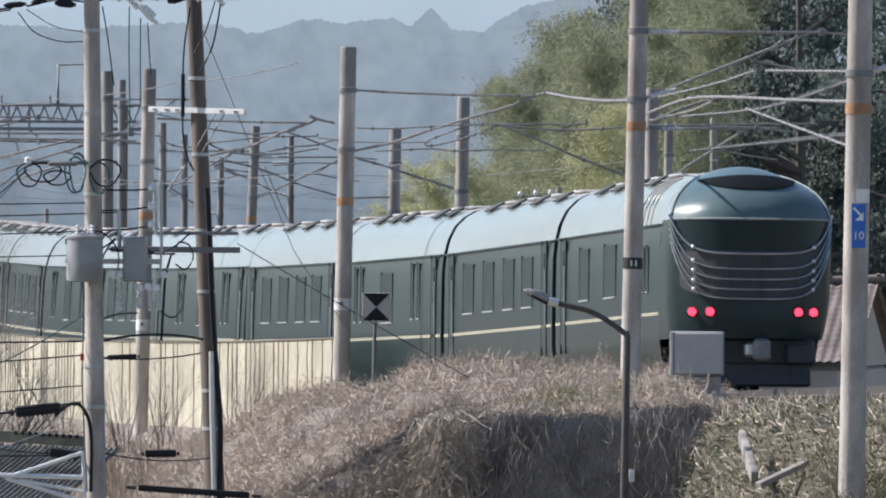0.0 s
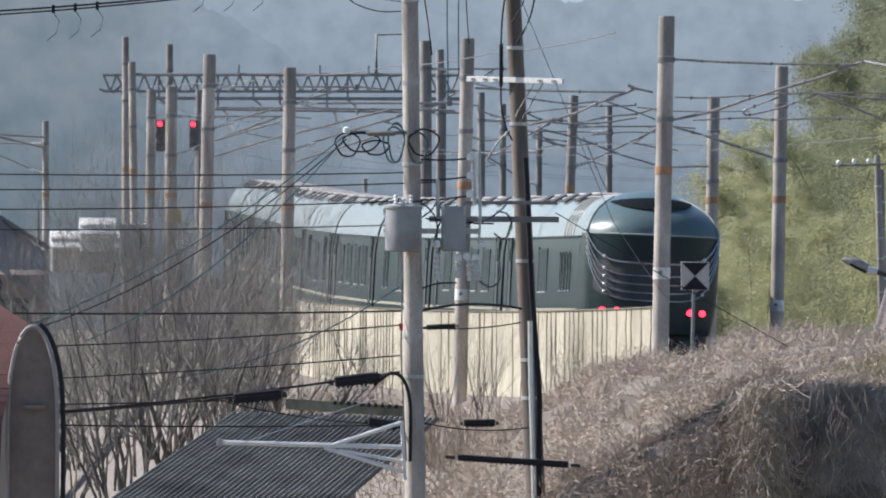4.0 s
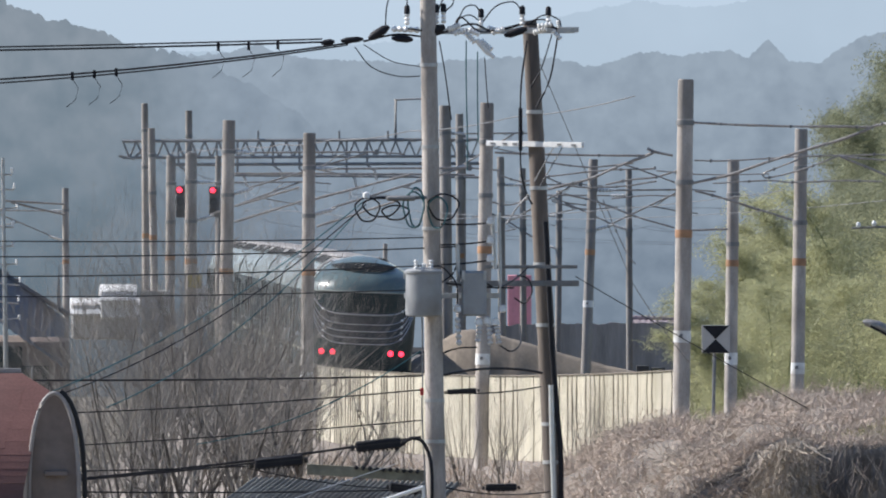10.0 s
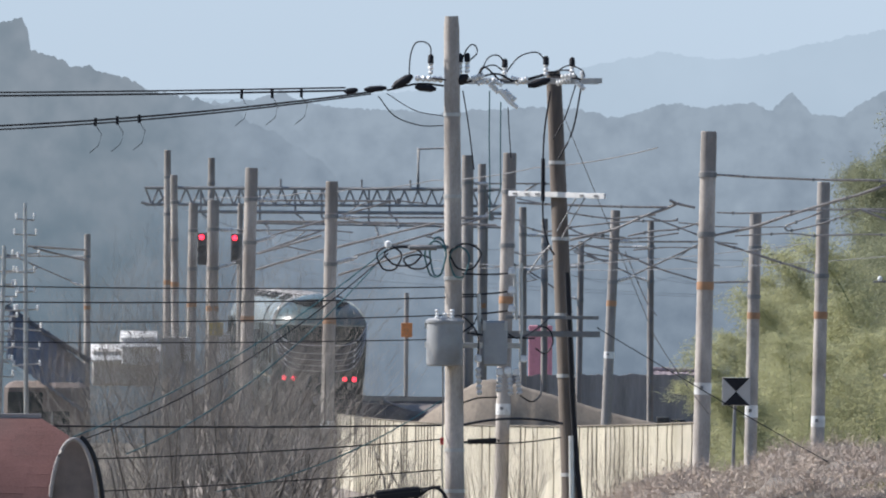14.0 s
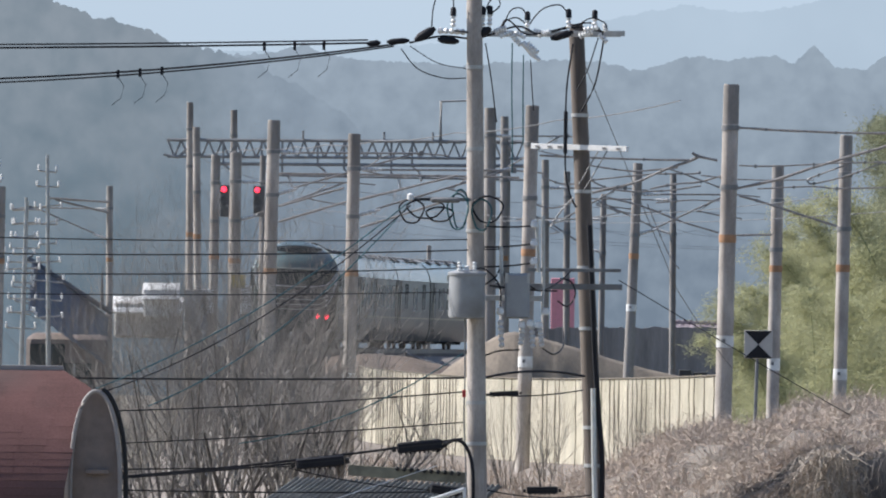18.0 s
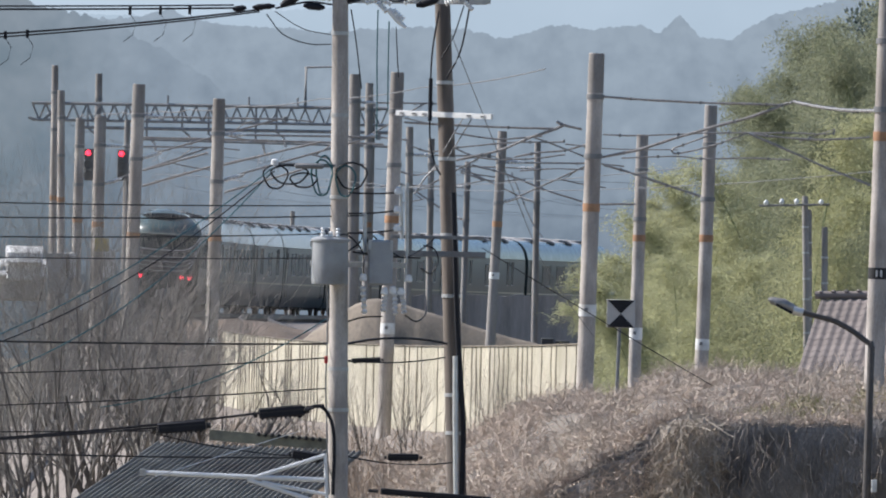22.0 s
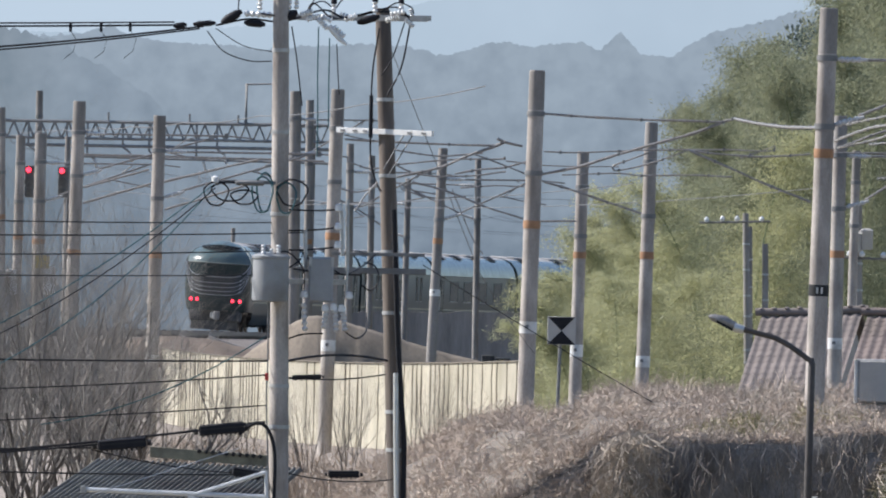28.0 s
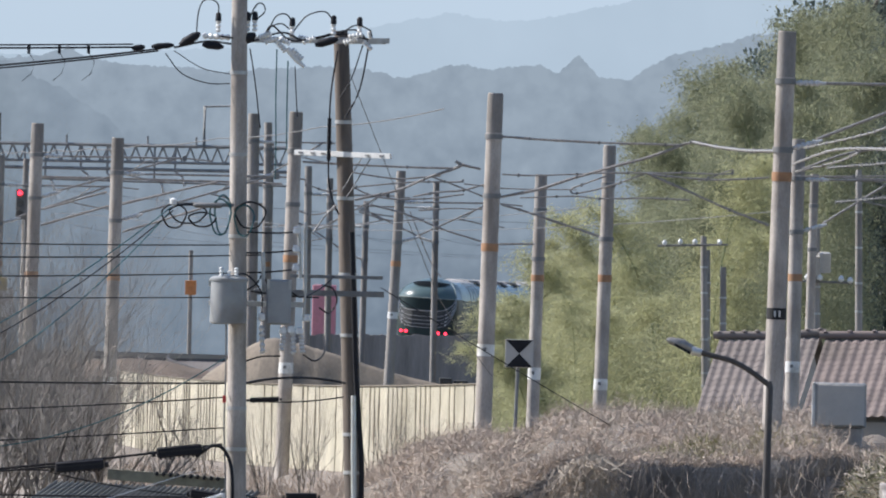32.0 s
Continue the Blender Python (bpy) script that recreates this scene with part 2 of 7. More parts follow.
# blue haze over the hills is put into these emission tones
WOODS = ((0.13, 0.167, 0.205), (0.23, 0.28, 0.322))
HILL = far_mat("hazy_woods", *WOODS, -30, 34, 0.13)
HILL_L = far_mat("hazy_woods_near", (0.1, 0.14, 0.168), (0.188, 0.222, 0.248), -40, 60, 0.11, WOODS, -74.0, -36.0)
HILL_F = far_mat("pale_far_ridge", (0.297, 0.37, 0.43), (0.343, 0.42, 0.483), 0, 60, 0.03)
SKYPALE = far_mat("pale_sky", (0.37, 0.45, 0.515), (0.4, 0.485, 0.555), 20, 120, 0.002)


# ---- builders ----
class Geo:
    """Collects faces for one mesh."""

    def __init__(self):
        self.v, self.f = [], []

    def add(self, vs, fs):
        o = len(self.v)
        self.v.extend(tuple(p) for p in vs)
        self.f.extend(tuple(i + o for i in q) for q in fs)
        return self

    def box(self, c, s, m=None, b=0.0):
        x, y, z = s[0] / 2, s[1] / 2, s[2] / 2
        b = b or min(s) * 0.06
        rings = [(-z, b), (-z + b, 0), (z - b, 0), (z, b)]
        vs = []
        for zz, i in rings:
            for sx, sy, first in ((-1, -1, 1), (1, -1, 0), (1, 1, 1), (-1, 1, 0)):
                a = (sx * (x - i), sy * (y - i - b), zz)
                d = (sx * (x - i - b), sy * (y - i), zz)
                vs += [a, d] if first else [d, a]
        fs = [tuple(range(7, -1, -1)), tuple(range(24, 32))]
        for r in range(3):
            for i in range(8):
                fs.append((r * 8 + i, r * 8 + (i + 1) % 8, r * 8 + 8 + (i + 1) % 8, r * 8 + 8 + i))
        mm = (m or Matrix.Identity(4))
        vs = [mm @ Vector(p) + Vector(c) for p in vs]
        return self.add(vs, fs)

    def tube(self, pts, r, n=6, caps=True):
        pts = [Vector(p) for p in pts]
        rs = r if isinstance(r, (list, tuple)) else [r] * len(pts)
        vs, fs = [], []
        for i, p in enumerate(pts):
            d = (pts[min(i + 1, len(pts) - 1)] - pts[max(i - 1, 0)]).normalized()
            a = d.cross(Vector((0.13, 0.21, 1.0)) if abs(d.z) < 0.9 else Vector((1, 0.1, 0))).normalized()
            b = d.cross(a)
            for k in range(n):
                w = 2 * math.pi * k / n
                vs.append(p + (a * math.cos(w) + b * math.sin(w)) * rs[i])
        for i in range(len(pts) - 1):
            for k in range(n):
                fs.append((i * n + k, i * n + (k + 1) % n, (i + 1) * n + (k + 1) % n, (i + 1) * n + k))
        if caps:
            fs.append(tuple(range(n - 1, -1, -1)))
            fs.append(tuple((len(pts) - 1) * n + k for k in range(n)))
        return self.add(vs, fs)

    def lathe(self, prof, n=16, at=(0, 0, 0), m=None):
        vs, fs = [], []
        for r, z in prof:
            for k in range(n):
                w = 2 * math.pi * k / n
                vs.append(Vector((r * math.cos(w), r * math.sin(w), z)))
        for i in range(len(prof) - 1):
            for k in range(n):
                fs.append((i * n + k, i * n + (k + 1) % n, (i + 1) * n + (k + 1) % n, (i + 1) * n + k))
        fs.append(tuple(range(n - 1, -1, -1)))
        fs.append(tuple((len(prof) - 1) * n + k for k in range(n)))
        mm = m or Matrix.Identity(4)
        return self.add([mm @ p + Vector(at) for p in vs], fs)

    def grid(self, rows):
        nu = len(rows[0])
        fs = [(i * nu + j, i * nu + j + 1, (i + 1) * nu + j + 1, (i + 1) * nu + j) for i in range(len(rows) - 1) for j in range(nu - 1)]
        return self.add([p for r in rows for p in r], fs)

    def mesh(self, name, material, smooth=True):
        me = bpy.data.meshes.new(name)
        me.from_pydata(self.v, [], self.f)
        me.materials.append(material)
        if smooth:
            me.shade_smooth()
            me.set_sharp_from_angle(angle=radians(40))
        me.update()
        return me


def part(name, g, material, parent, label="", smooth=True):
    ob = new(name, g.mesh(name, material, smooth) if isinstance(g, Geo) else g)
    ob.parent = parent
    if label:
        tagged(ob, label)
    return ob


def thing(name, label, category, at=(0, 0, 0), group="", kind="", m=None):
    ob = new(name)
    ob.empty_display_size = 0.2
    ob.matrix_world = m if m is not None else Matrix.Translation(at)
    return tagged(ob, label, category, group, kind)


def single(name, g, material, label, category, at=(0, 0, 0), group="", kind="", smooth=True):
    ob = new(name, g.mesh(name, material, smooth))
    ob.location = at
    return tagged(ob, label, category, group, kind)


def soft(pts, k=5):
    """A rounded path through a few points."""
    p = [Vector(q) for q in pts]
    p = [p[0] * 2 - p[1]] + p + [p[-1] * 2 - p[-2]]
    out = []
    for i in range(1, len(p) - 2):
        for j in range(k):
            t = j / k
            out.append(0.5 * (2 * p[i] + (p[i + 1] - p[i - 1]) * t + (2 * p[i - 1] - 5 * p[i] + 4 * p[i + 1] - p[i + 2]) * t * t + (3 * p[i] - p[i - 1] - 3 * p[i + 1] + p[i + 2]) * t ** 3))
    return out + [p[-2]]


def sag(a, b, drop, n=14):
    a, b = Vector(a), Vector(b)
    return [a.lerp(b, i / n) - Vector((0, 0, 4 * drop * (i / n) * (1 - i / n))) for i in range(n + 1)]


def finned(g, a, b, r, n=5):
    a, b = Vector(a), Vector(b)
    pts, rs = [], []
    for i in range(2 * n + 1):
        pts.append(a.lerp(b, i / (2 * n)))
        rs.append(r if i % 2 else r * 0.5)
    return g.tube(pts, rs, 10)


def on_pole(name, t, g, material, label="", parent=None):
    """Links a mesh given in world coordinates under the pole t."""
    g.v = [tuple(Vector(p) - t.location) for p in g.v]
    return part(name, g, material, parent or t, label)


# ---- the line of the track ----
# distance from the eye, offset, rail level, at even times
LINE = [(-140.0, 60.0, 2.6), (90.0, 38.0, 2.2), (240.0, 22.3, 1.4), (305.0, 16.6, 0.9), (335.0, 14.0, 0.5), (365.0, 11.60, 0.01), (404.0, 8.34, -0.78), (443.0, 4.85, -1.34), (482.0, 1.61, -1.67), (521.0, -0.86, -1.82), (560.0, -2.45, -1.84), (599.0, -3.61, -1.82), (638.0, -4.73, -1.80), (677.0, -5.88, -1.81), (716.0, -6.94, -1.87), (755.0, -7.57, -2.01), (794.0, -7.58, -2.24), (833.0, -7.15, -2.54), (872.0, -6.07, -2.85), (911.0, -3.55, -3.18), (950.0, 1.30, -3.53), (989.0, 8.52, -3.89),
        (1027.0, 17.4, -4.2), (1063.0, 28.0, -4.5), (1098.0, 41.5, -4.8), (1130.0, 57.0, -5.1), (1160.0, 75.0, -5.3), (1215.0, 115.0, -5.6)]


def dense():
    p = np.array([(x, y, z) for y, x, z in LINE])
    out = []
    for i in range(1, len(p) - 2):
        a, b, c, d = p[i - 1], p[i], p[i + 1], p[i + 2]
        t1 = np.linalg.norm(b - a) ** 0.5
        t2 = t1 + np.linalg.norm(c - b) ** 0.5
        t3 = t2 + np.linalg.norm(d - c) ** 0.5
        for k in range(24):
            t = t1 + (t2 - t1) * k / 24
            a1, a2, a3 = (t1 - t) / t1 * a + t / t1 * b, (t2 - t) / (t2 - t1) * b + (t - t1) / (t2 - t1) * c, (t3 - t) / (t3 - t2) * c + (t - t2) / (t3 - t2) * d
            b1, b2 = (t2 - t) / t2 * a1 + t / t2 * a2, (t3 - t) / (t3 - t1) * a2 + (t - t1) / (t3 - t1) * a3
            out.append((t2 - t) / (t2 - t1) * b1 + (t - t1) / (t2 - t1) * b2)
    return np.array(out)


WAY = dense()
RUN = np.concatenate([[0], np.cumsum(np.linalg.norm(np.diff(WAY, axis=0), axis=1))])
START = float(np.interp(365.0, WAY[:, 1], RUN))


def spot(s):
    """The rail level point s metres along the line from where the tail starts."""
    return Vector([float(np.interp(START + s, RUN, WAY[:, k])) for k in range(3)])


def side(s, off, up=0.0):
    """A point beside the line: off metres to its right, up metres above the rails."""
    d = spot(s + 3) - spot(s - 3)
    return spot(s) + Vector((d.y, -d.x, 0)).normalized() * off + Vector((0, 0, up))


def along(y):
    return float(np.interp(y, WAY[:, 1], RUN)) - START


# ---- ground ----
def ground():
    g = Geo()
    ys = [-400, -100, 60, 200, 300, 400, 500, 620, 760, 900, 1000, 1060, 1120, 1250, 1500, 2200, 4950]
    xs = [-3000, -900, -300, -120, -60, -25, -8, 8, 25, 60, 120, 300, 900, 3000]
    rows = []
    for y in ys:
        z = -7.0 if y <= 1060 else -7.0 - 75 * min(1, (y - 1060) / 700)
        rows.append([(x, y, z + 0.35 * noise.noise(Vector((x * 0.03, y * 0.03, 0)))) for x in xs])
    g.grid(rows)
    single("ground", g, EARTH, "brown earth and dry field ground", "ground", kind="structure")


def embankment():
    g = Geo()
    rows = []
    for s in np.arange(-300, 800, 6.0):
        b = -9.5 - spot(s).z
        foot = float(np.interp(spot(s).y, [360, 400], [-5.6, -9.0])) if spot(s).y < 680 else -3.3
        rows.append([side(s, foot, b), side(s, -3.2, -0.75), side(s, -2.2, -0.3), side(s, 6.2, -0.3), side(s, 7.3, -0.75), side(s, 13.0, b)])
    sl = Geo()
    sl.grid([[side(s, -6.4, -9.5 - spot(s).z), side(s, -4.5, -3.6), side(s, -3.35, -0.72), side(s, -2.6, -0.4)] for s in np.arange(-300, 42, 6.0)])
    single("embankment_slope", sl, GRASS, "overgrown slope of the railway embankment", "slope", kind="structure")
    g.grid(rows)
    single("railway_embankment", g, BALLAST, "ballasted double track embankment", "embankment", kind="structure")
    tracks = thing("railway_track", "steel rails of a double track on ballast", "rails", kind="structure")
    for c in (0.0, 3.9):
        for r in (-0.535, 0.535):
            q = Geo()
            q.grid([[side(s, c + r - 0.035, 0.0), side(s, c + r + 0.035, 0.0), side(s, c + r + 0.03, -0.16)] for s in np.arange(-300, 780, 4.0)])
            q.grid([[side(s, c + r - 0.03, -0.16), side(s, c + r - 0.035, 0.0)] for s in np.arange(-300, 780, 4.0)])
            part("rail", q, IRON, tracks)
    slp = Geo()
    slp.box((0, 0, -0.22), (2.0, 0.24, 0.16))
    me = slp.mesh("sleeper", TIMBER)
    for i in range(110):
        s = -55 + i * 0.62
        ob = part("sleeper", me, None, tracks)
        d = spot(s + 2) - spot(s - 2)
        ob.matrix_local = Matrix.Translation(spot(s)) @ Matrix.Rotation(math.atan2(-d.x, d.y), 4, "Z")


# wall that carries the far line, shade put into its colour, and the pale bank before it
def far_works():
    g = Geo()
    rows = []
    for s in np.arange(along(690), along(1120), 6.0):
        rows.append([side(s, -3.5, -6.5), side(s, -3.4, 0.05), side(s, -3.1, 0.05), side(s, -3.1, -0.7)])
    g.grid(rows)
    single("retaining_wall", g, RETAIN, "retaining wall under the far line, shade put into its dark colour", "wall", kind="structure")
    # low dark wall before the far curve
    ends_ = [Vector((1.31, 880.00, -1.93)), Vector((5.09, 900.00, -2.03)), Vector((9.03, 920.00, -2.11)), Vector((11.89, 934.00, -2.20))]
    top = []
    for p0, p1 in zip(ends_, ends_[1:]):
        top += [p0.lerp(p1, k / 24) for k in range(24)]
    rows = []
    for p in top:
        h = 0.1 * noise.noise(Vector((p.x * 1.7, 0, 3))) + 0.06 * noise.noise(Vector((p.x * 6, 0, 8)))
        rows.append([(p.x, p.y - 0.2, -9), (p.x, p.y - 0.2, p.z + h), (p.x, p.y + 0.4, p.z + h), (p.x, p.y + 0.4, -9)])
    single("boundary_wall", Geo().grid(rows), HEDGE, "dark weathered boundary wall before the far curve", "wall", kind="structure")
    # sloping earth ramp with a hard top edge, and the brown heap beside it
    b = Geo()
    rows = []
    for i in range(90):
        x = -1.9 + 8.35 * i / 89
        top = float(np.interp(x, [-1.9, -0.5, -0.04, 0.4, 0.75, 1.63, 2.70, 3.76, 4.83, 5.45, 6.3, 6.45], [-1.9, -0.85, -0.58, -0.36, -0.32, -0.52, -0.82, -1.13, -1.43, -1.56, -1.76, -2.4]))
        w = 0.025 * noise.noise(Vector((x * 2.9, 3, 0))) + 0.02 * noise.noise(Vector((x * 9, 5, 0)))
        rows.append([(x, 633.2 + 0.5 * noise.noise(Vector((x * 1.3, 0, 0))), -8), (x, 634.6, top - 1.6), (x, 635.6, top - 0.12 + w), (x, 636, top + w), (x, 637.5, top - 0.02), (x, 660, -8)])
    b.grid(rows)
    single("earth_bank", b, BANK, "pale dry earth ramp behind the fence", "bank", kind="structure")
    h = Geo()
    rows = []
    for i in range(50):
        x = -5.6 + 5.6 * i / 49
        top = float(np.interp(x, [-5.6, -3.86, -2.61, -1.36, -0.56, 0.0], [-1.3, -1.12, -1.2, -1.5, -1.72, -2.1])) + 0.08 * noise.noise(Vector((x * 1.7, 1, 0)))
        rows.append([(x, 636, -8), (x, 640, top - 0.5 + 0.1 * noise.noise(Vector((x * 2.3, 8, 0)))), (x, 643, top), (x, 646, top - 0.1), (x, 660, -8)])
    h.grid(rows)
    single("brown_heap", h, HEAP, "low brown heap of earth behind the fence", "heap", kind="structure")


# ---- distance ----
def ridge(name, label, y, material, pts, rough, seed):
    """A wooded skyline: rounded crowns of several sizes on the given crest."""
    g = Geo()
    # outer stretches are unseen, added to be reflected in the train side
    xs = np.concatenate([np.linspace(-2600, -135, 160), np.linspace(-134.7, 189.7, 1300), np.linspace(190, 2600, 160)])
    px = [p[0] for p in pts]
    pz = [p[1] for p in pts]
    rows_t, rows_b = [], []
    for x in xs:
        h = -0.5
        for f, a in ((0.11, 0.75), (0.31, 0.7), (0.8, 0.7)):
            h += a * abs(noise.noise(Vector((x * f, seed, 0))))
        rows_t.append((x, y, float(np.interp(x, px, pz)) + rough * h))
        rows_b.append((x, y - 30, -120))
    g.grid([rows_b, rows_t])
    single(name, g, material, label, "hills", kind="structure")


def distance_():
    ridge("backdrop", "wooded ridge in the distance, blue haze put into its glow", 4300, HILL,
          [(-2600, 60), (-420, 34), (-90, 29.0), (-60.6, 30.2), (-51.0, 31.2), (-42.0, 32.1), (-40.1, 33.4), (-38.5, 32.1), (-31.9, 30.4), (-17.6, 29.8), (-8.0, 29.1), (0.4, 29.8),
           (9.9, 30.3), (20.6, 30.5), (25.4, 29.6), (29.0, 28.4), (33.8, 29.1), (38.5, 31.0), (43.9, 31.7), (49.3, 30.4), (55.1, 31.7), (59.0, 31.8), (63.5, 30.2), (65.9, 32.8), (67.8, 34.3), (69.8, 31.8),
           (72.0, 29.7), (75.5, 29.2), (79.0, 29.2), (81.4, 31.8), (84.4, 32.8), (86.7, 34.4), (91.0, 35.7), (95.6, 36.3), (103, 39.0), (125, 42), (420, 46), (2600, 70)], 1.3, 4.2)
    ridge("backdrop", "nearer wooded hill slope, haze put into its glow", 4100, HILL_L,
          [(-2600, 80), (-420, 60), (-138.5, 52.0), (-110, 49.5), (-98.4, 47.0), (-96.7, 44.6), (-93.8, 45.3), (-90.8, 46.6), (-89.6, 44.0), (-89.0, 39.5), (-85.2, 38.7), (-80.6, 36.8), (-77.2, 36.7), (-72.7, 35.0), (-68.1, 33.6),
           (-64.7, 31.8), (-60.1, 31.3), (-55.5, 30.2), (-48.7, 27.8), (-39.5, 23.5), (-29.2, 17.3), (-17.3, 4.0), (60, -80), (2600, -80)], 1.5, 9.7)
    ridge("backdrop", "far mountain ridge, haze put into its pale glow", 4700, HILL_F,
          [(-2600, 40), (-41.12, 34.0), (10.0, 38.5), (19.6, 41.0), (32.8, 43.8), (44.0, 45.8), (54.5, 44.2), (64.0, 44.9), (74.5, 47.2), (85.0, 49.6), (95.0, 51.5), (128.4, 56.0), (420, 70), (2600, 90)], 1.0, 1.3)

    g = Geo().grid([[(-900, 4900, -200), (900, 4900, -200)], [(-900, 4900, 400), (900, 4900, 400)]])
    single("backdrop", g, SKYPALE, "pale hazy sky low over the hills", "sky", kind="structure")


ground()
embankment()
far_works()
distance_()


# ---- the train ----
SECT = [(1.30, 0.42), (1.40, 0.62), (1.45, 1.0), (1.45, 1.9), (1.44, 2.7), (1.40, 3.05)]
SHOULDER = [(1.40, 3.05), (1.33, 3.34), (1.2, 3.6), (1.0, 3.8), (0.78, 3.92)]
CROWN = [(0.78, 3.92), (0.45, 4.0), (0.0, 4.03), (-0.45, 4.0), (-0.78, 3.92)]
CAR = 20.9


def sweep(sec, ys, scale=lambda y: (1.0, 0.0)):
    rows = []
    for y in ys:
        k, dz = scale(y)
        rows.append([(x * k, y, z + dz * (z - 1.0) / 3.0) for x, z in sec])
    return Geo().grid(rows)


def mirror(sec):
    return [(-x, z) for x, z in sec]


def bogie(parent, y):
    g = Geo()
    for x in (-0.95, 0.95):
        g.box((x, y, 0.52), (0.16, 2.9, 0.22))
        g.box((x, y - 1.05, 0.43), (0.22, 0.34, 0.3))
        g.box((x, y + 1.05, 0.43), (0.22, 0.34, 0.3))
    g.box((0, y, 0.6), (1.9, 0.5, 0.24))
    b = part("bogie", g, UNDER, parent)
    for dy in (-1.05, 1.05):
        for x in (-0.55, 0.55):
            w = Geo()
            w.lathe([(0.12, -0.09), (0.4, -0.07), (0.43, 0.0), (0.43, 0.05), (0.12, 0.09)], 18, (x, y + dy, 0.43), Matrix.Rotation(radians(90), 4, "Y"))
            part("wheel", w, IRON, b)


def car_shell(car, y0, y1):
    ys = list(np.linspace(y0, y1, 12))
    for sgn, nm in ((1, "side_wall"), (-1, "side_wall")):
        sec = SECT if sgn > 0 else mirror(SECT)[::-1]
        part(nm, sweep(sec, ys), GREEN, car, "dark green lacquered side")
    for sgn in (1, -1):
        sec = SHOULDER if sgn > 0 else mirror(SHOULDER)[::-1]
        part("roof_shoulder", sweep(sec, ys), ROOFG, car, "glossy curved roof edge, glare put into its pale colour")
    part("roof", sweep(CROWN, ys), ROOFTOP, car, "grey weathered roof")
    for sgn in (1, -1):
        st = Geo().box((sgn * 1.452, (y0 + y1) / 2, 1.42), (0.02, y1 - y0 - 0.1, 0.06))
        part("stripe", st, GOLD, car, "gold waist stripe")
        st = Geo().box((sgn * 1.44, (y0 + y1) / 2, 3.03), (0.03, y1 - y0 - 0.1, 0.035))
        part("rain_gutter", st, GREEN, car)
    und = Geo()
    for i in range(5):
        yy = y0 + 3.8 + i * (y1 - y0 - 7.6) / 4
        und.box((0, yy, 0.6), (2.2, 1.9, 0.5 + 0.12 * (i % 2)))
    und.box((0, (y0 + y1) / 2, 0.86), (2.5, y1 - y0 - 0.4, 0.14))
    part("underframe", und, UNDER, car)
    bogie(car, y0 + 3.3)
    bogie(car, y1 - 3.3)


def ends(car, y, sgn):
    g = Geo()
    sec = SECT + SHOULDER[1:] + CROWN[1:-1] + mirror(SHOULDER)[::-1][:-1] + mirror(SECT)[::-1]
    outer = [(x, y, z) for x, z in sec]
    g.add(outer, [tuple(range(len(outer))) if sgn > 0 else tuple(range(len(outer) - 1, -1, -1))])
    part("end_wall", g, GREEN, car)
    b = Geo()
    for k in range(4):
        b.box((0, y + sgn * (0.06 + 0.1 * k), 2.15), (2.3 - 0.06 * (k % 2), 0.07, 2.9 - 0.06 * (k % 2)))
    part("gangway_bellows", b, RUBBER, car, "black rubber gangway bellows")


def windows(car, layout):
    for sgn in (1, -1):
        for y, w, z, h in layout:
            g = Geo().box((sgn * 1.443, y, z), (0.035, w, h))
            win = part("window", g, GLASS, car, "dark tinted window")
            part("window_frame", Geo().box((sgn * 1.452, y + w / 2, z), (0.03, 0.03, h + 0.08)), RUBBER, win)
            part("window_sill", Geo().box((sgn * 1.462, y, z - h / 2 - 0.02), (0.04, w, 0.035)), STEEL, win)


def doors(car, ys):
    for sgn in (1, -1):
        for y in ys:
            g = Geo().box((sgn * 1.447, y, 2.0), (0.03, 0.8, 1.95))
            d = part("door", g, GREEN, car)
            for yy in (y - 0.43, y + 0.43):
                part("door_seal", Geo().box((sgn * 1.452, yy, 1.95), (0.03, 0.07, 2.2)), RUBBER, d)
            part("door_window", Geo().box((sgn * 1.46, y, 2.45), (0.025, 0.4, 0.7)), GLASS, d)
            part("handrail", Geo().tube([(sgn * 1.49, y - 0.55, 1.45), (sgn * 1.5, y - 0.55, 2.5)], 0.018), CHROME, d)


def roof_gear(car, ys):
    for y in ys:
        part("roof_unit", Geo().box((0, y, 4.02), (1.2, 1.5, 0.07), b=0.03), ROOFTOP, car)
        part("roof_vent", Geo().box((-0.86, y, 3.93), (0.34, 1.15, 0.035), pose(0, 0, 0, 0, -30, 0)), UNDER, car, "dark roof vent")
        part("roof_vent", Geo().box((0.86, y, 3.93), (0.34, 1.15, 0.035), pose(0, 0, 0, 0, 30, 0)), UNDER, car, "dark roof vent")


def middle_car(kind):
    car = thing("railway_carriage", "dark green sleeper carriage with gold stripe and pale roof", "train carriage", group="carriages of the train")
    y0, y1 = -CAR / 2 + 0.35, CAR / 2 - 0.35
    car_shell(car, y0, y1)
    ends(car, y0, -1)
    ends(car, y1, 1)
    lay = [[(-5.6, 1.9, 2.3, 0.95), (-2.2, 1.9, 2.3, 0.95), (1.6, 1.9, 2.3, 0.95), (5.4, 1.9, 2.3, 0.95)],
           [(-5.8, 0.4, 2.35, 1.1), (-4.6, 0.4, 2.35, 1.1), (0.4, 2.2, 2.25, 1.0), (5.4, 0.4, 2.35, 1.1), (6.6, 0.4, 2.35, 1.1)]][kind]
    windows(car, lay)
    doors(car, [-8.7, 8.7] if kind == 0 else [-8.7])
    roof_gear(car, [-6.5, -2.3, 2.0, 6.2] if kind == 0 else [-7, -4.4, 1.5, 4.0, 7])
    return car


NOSE = -CAR / 2


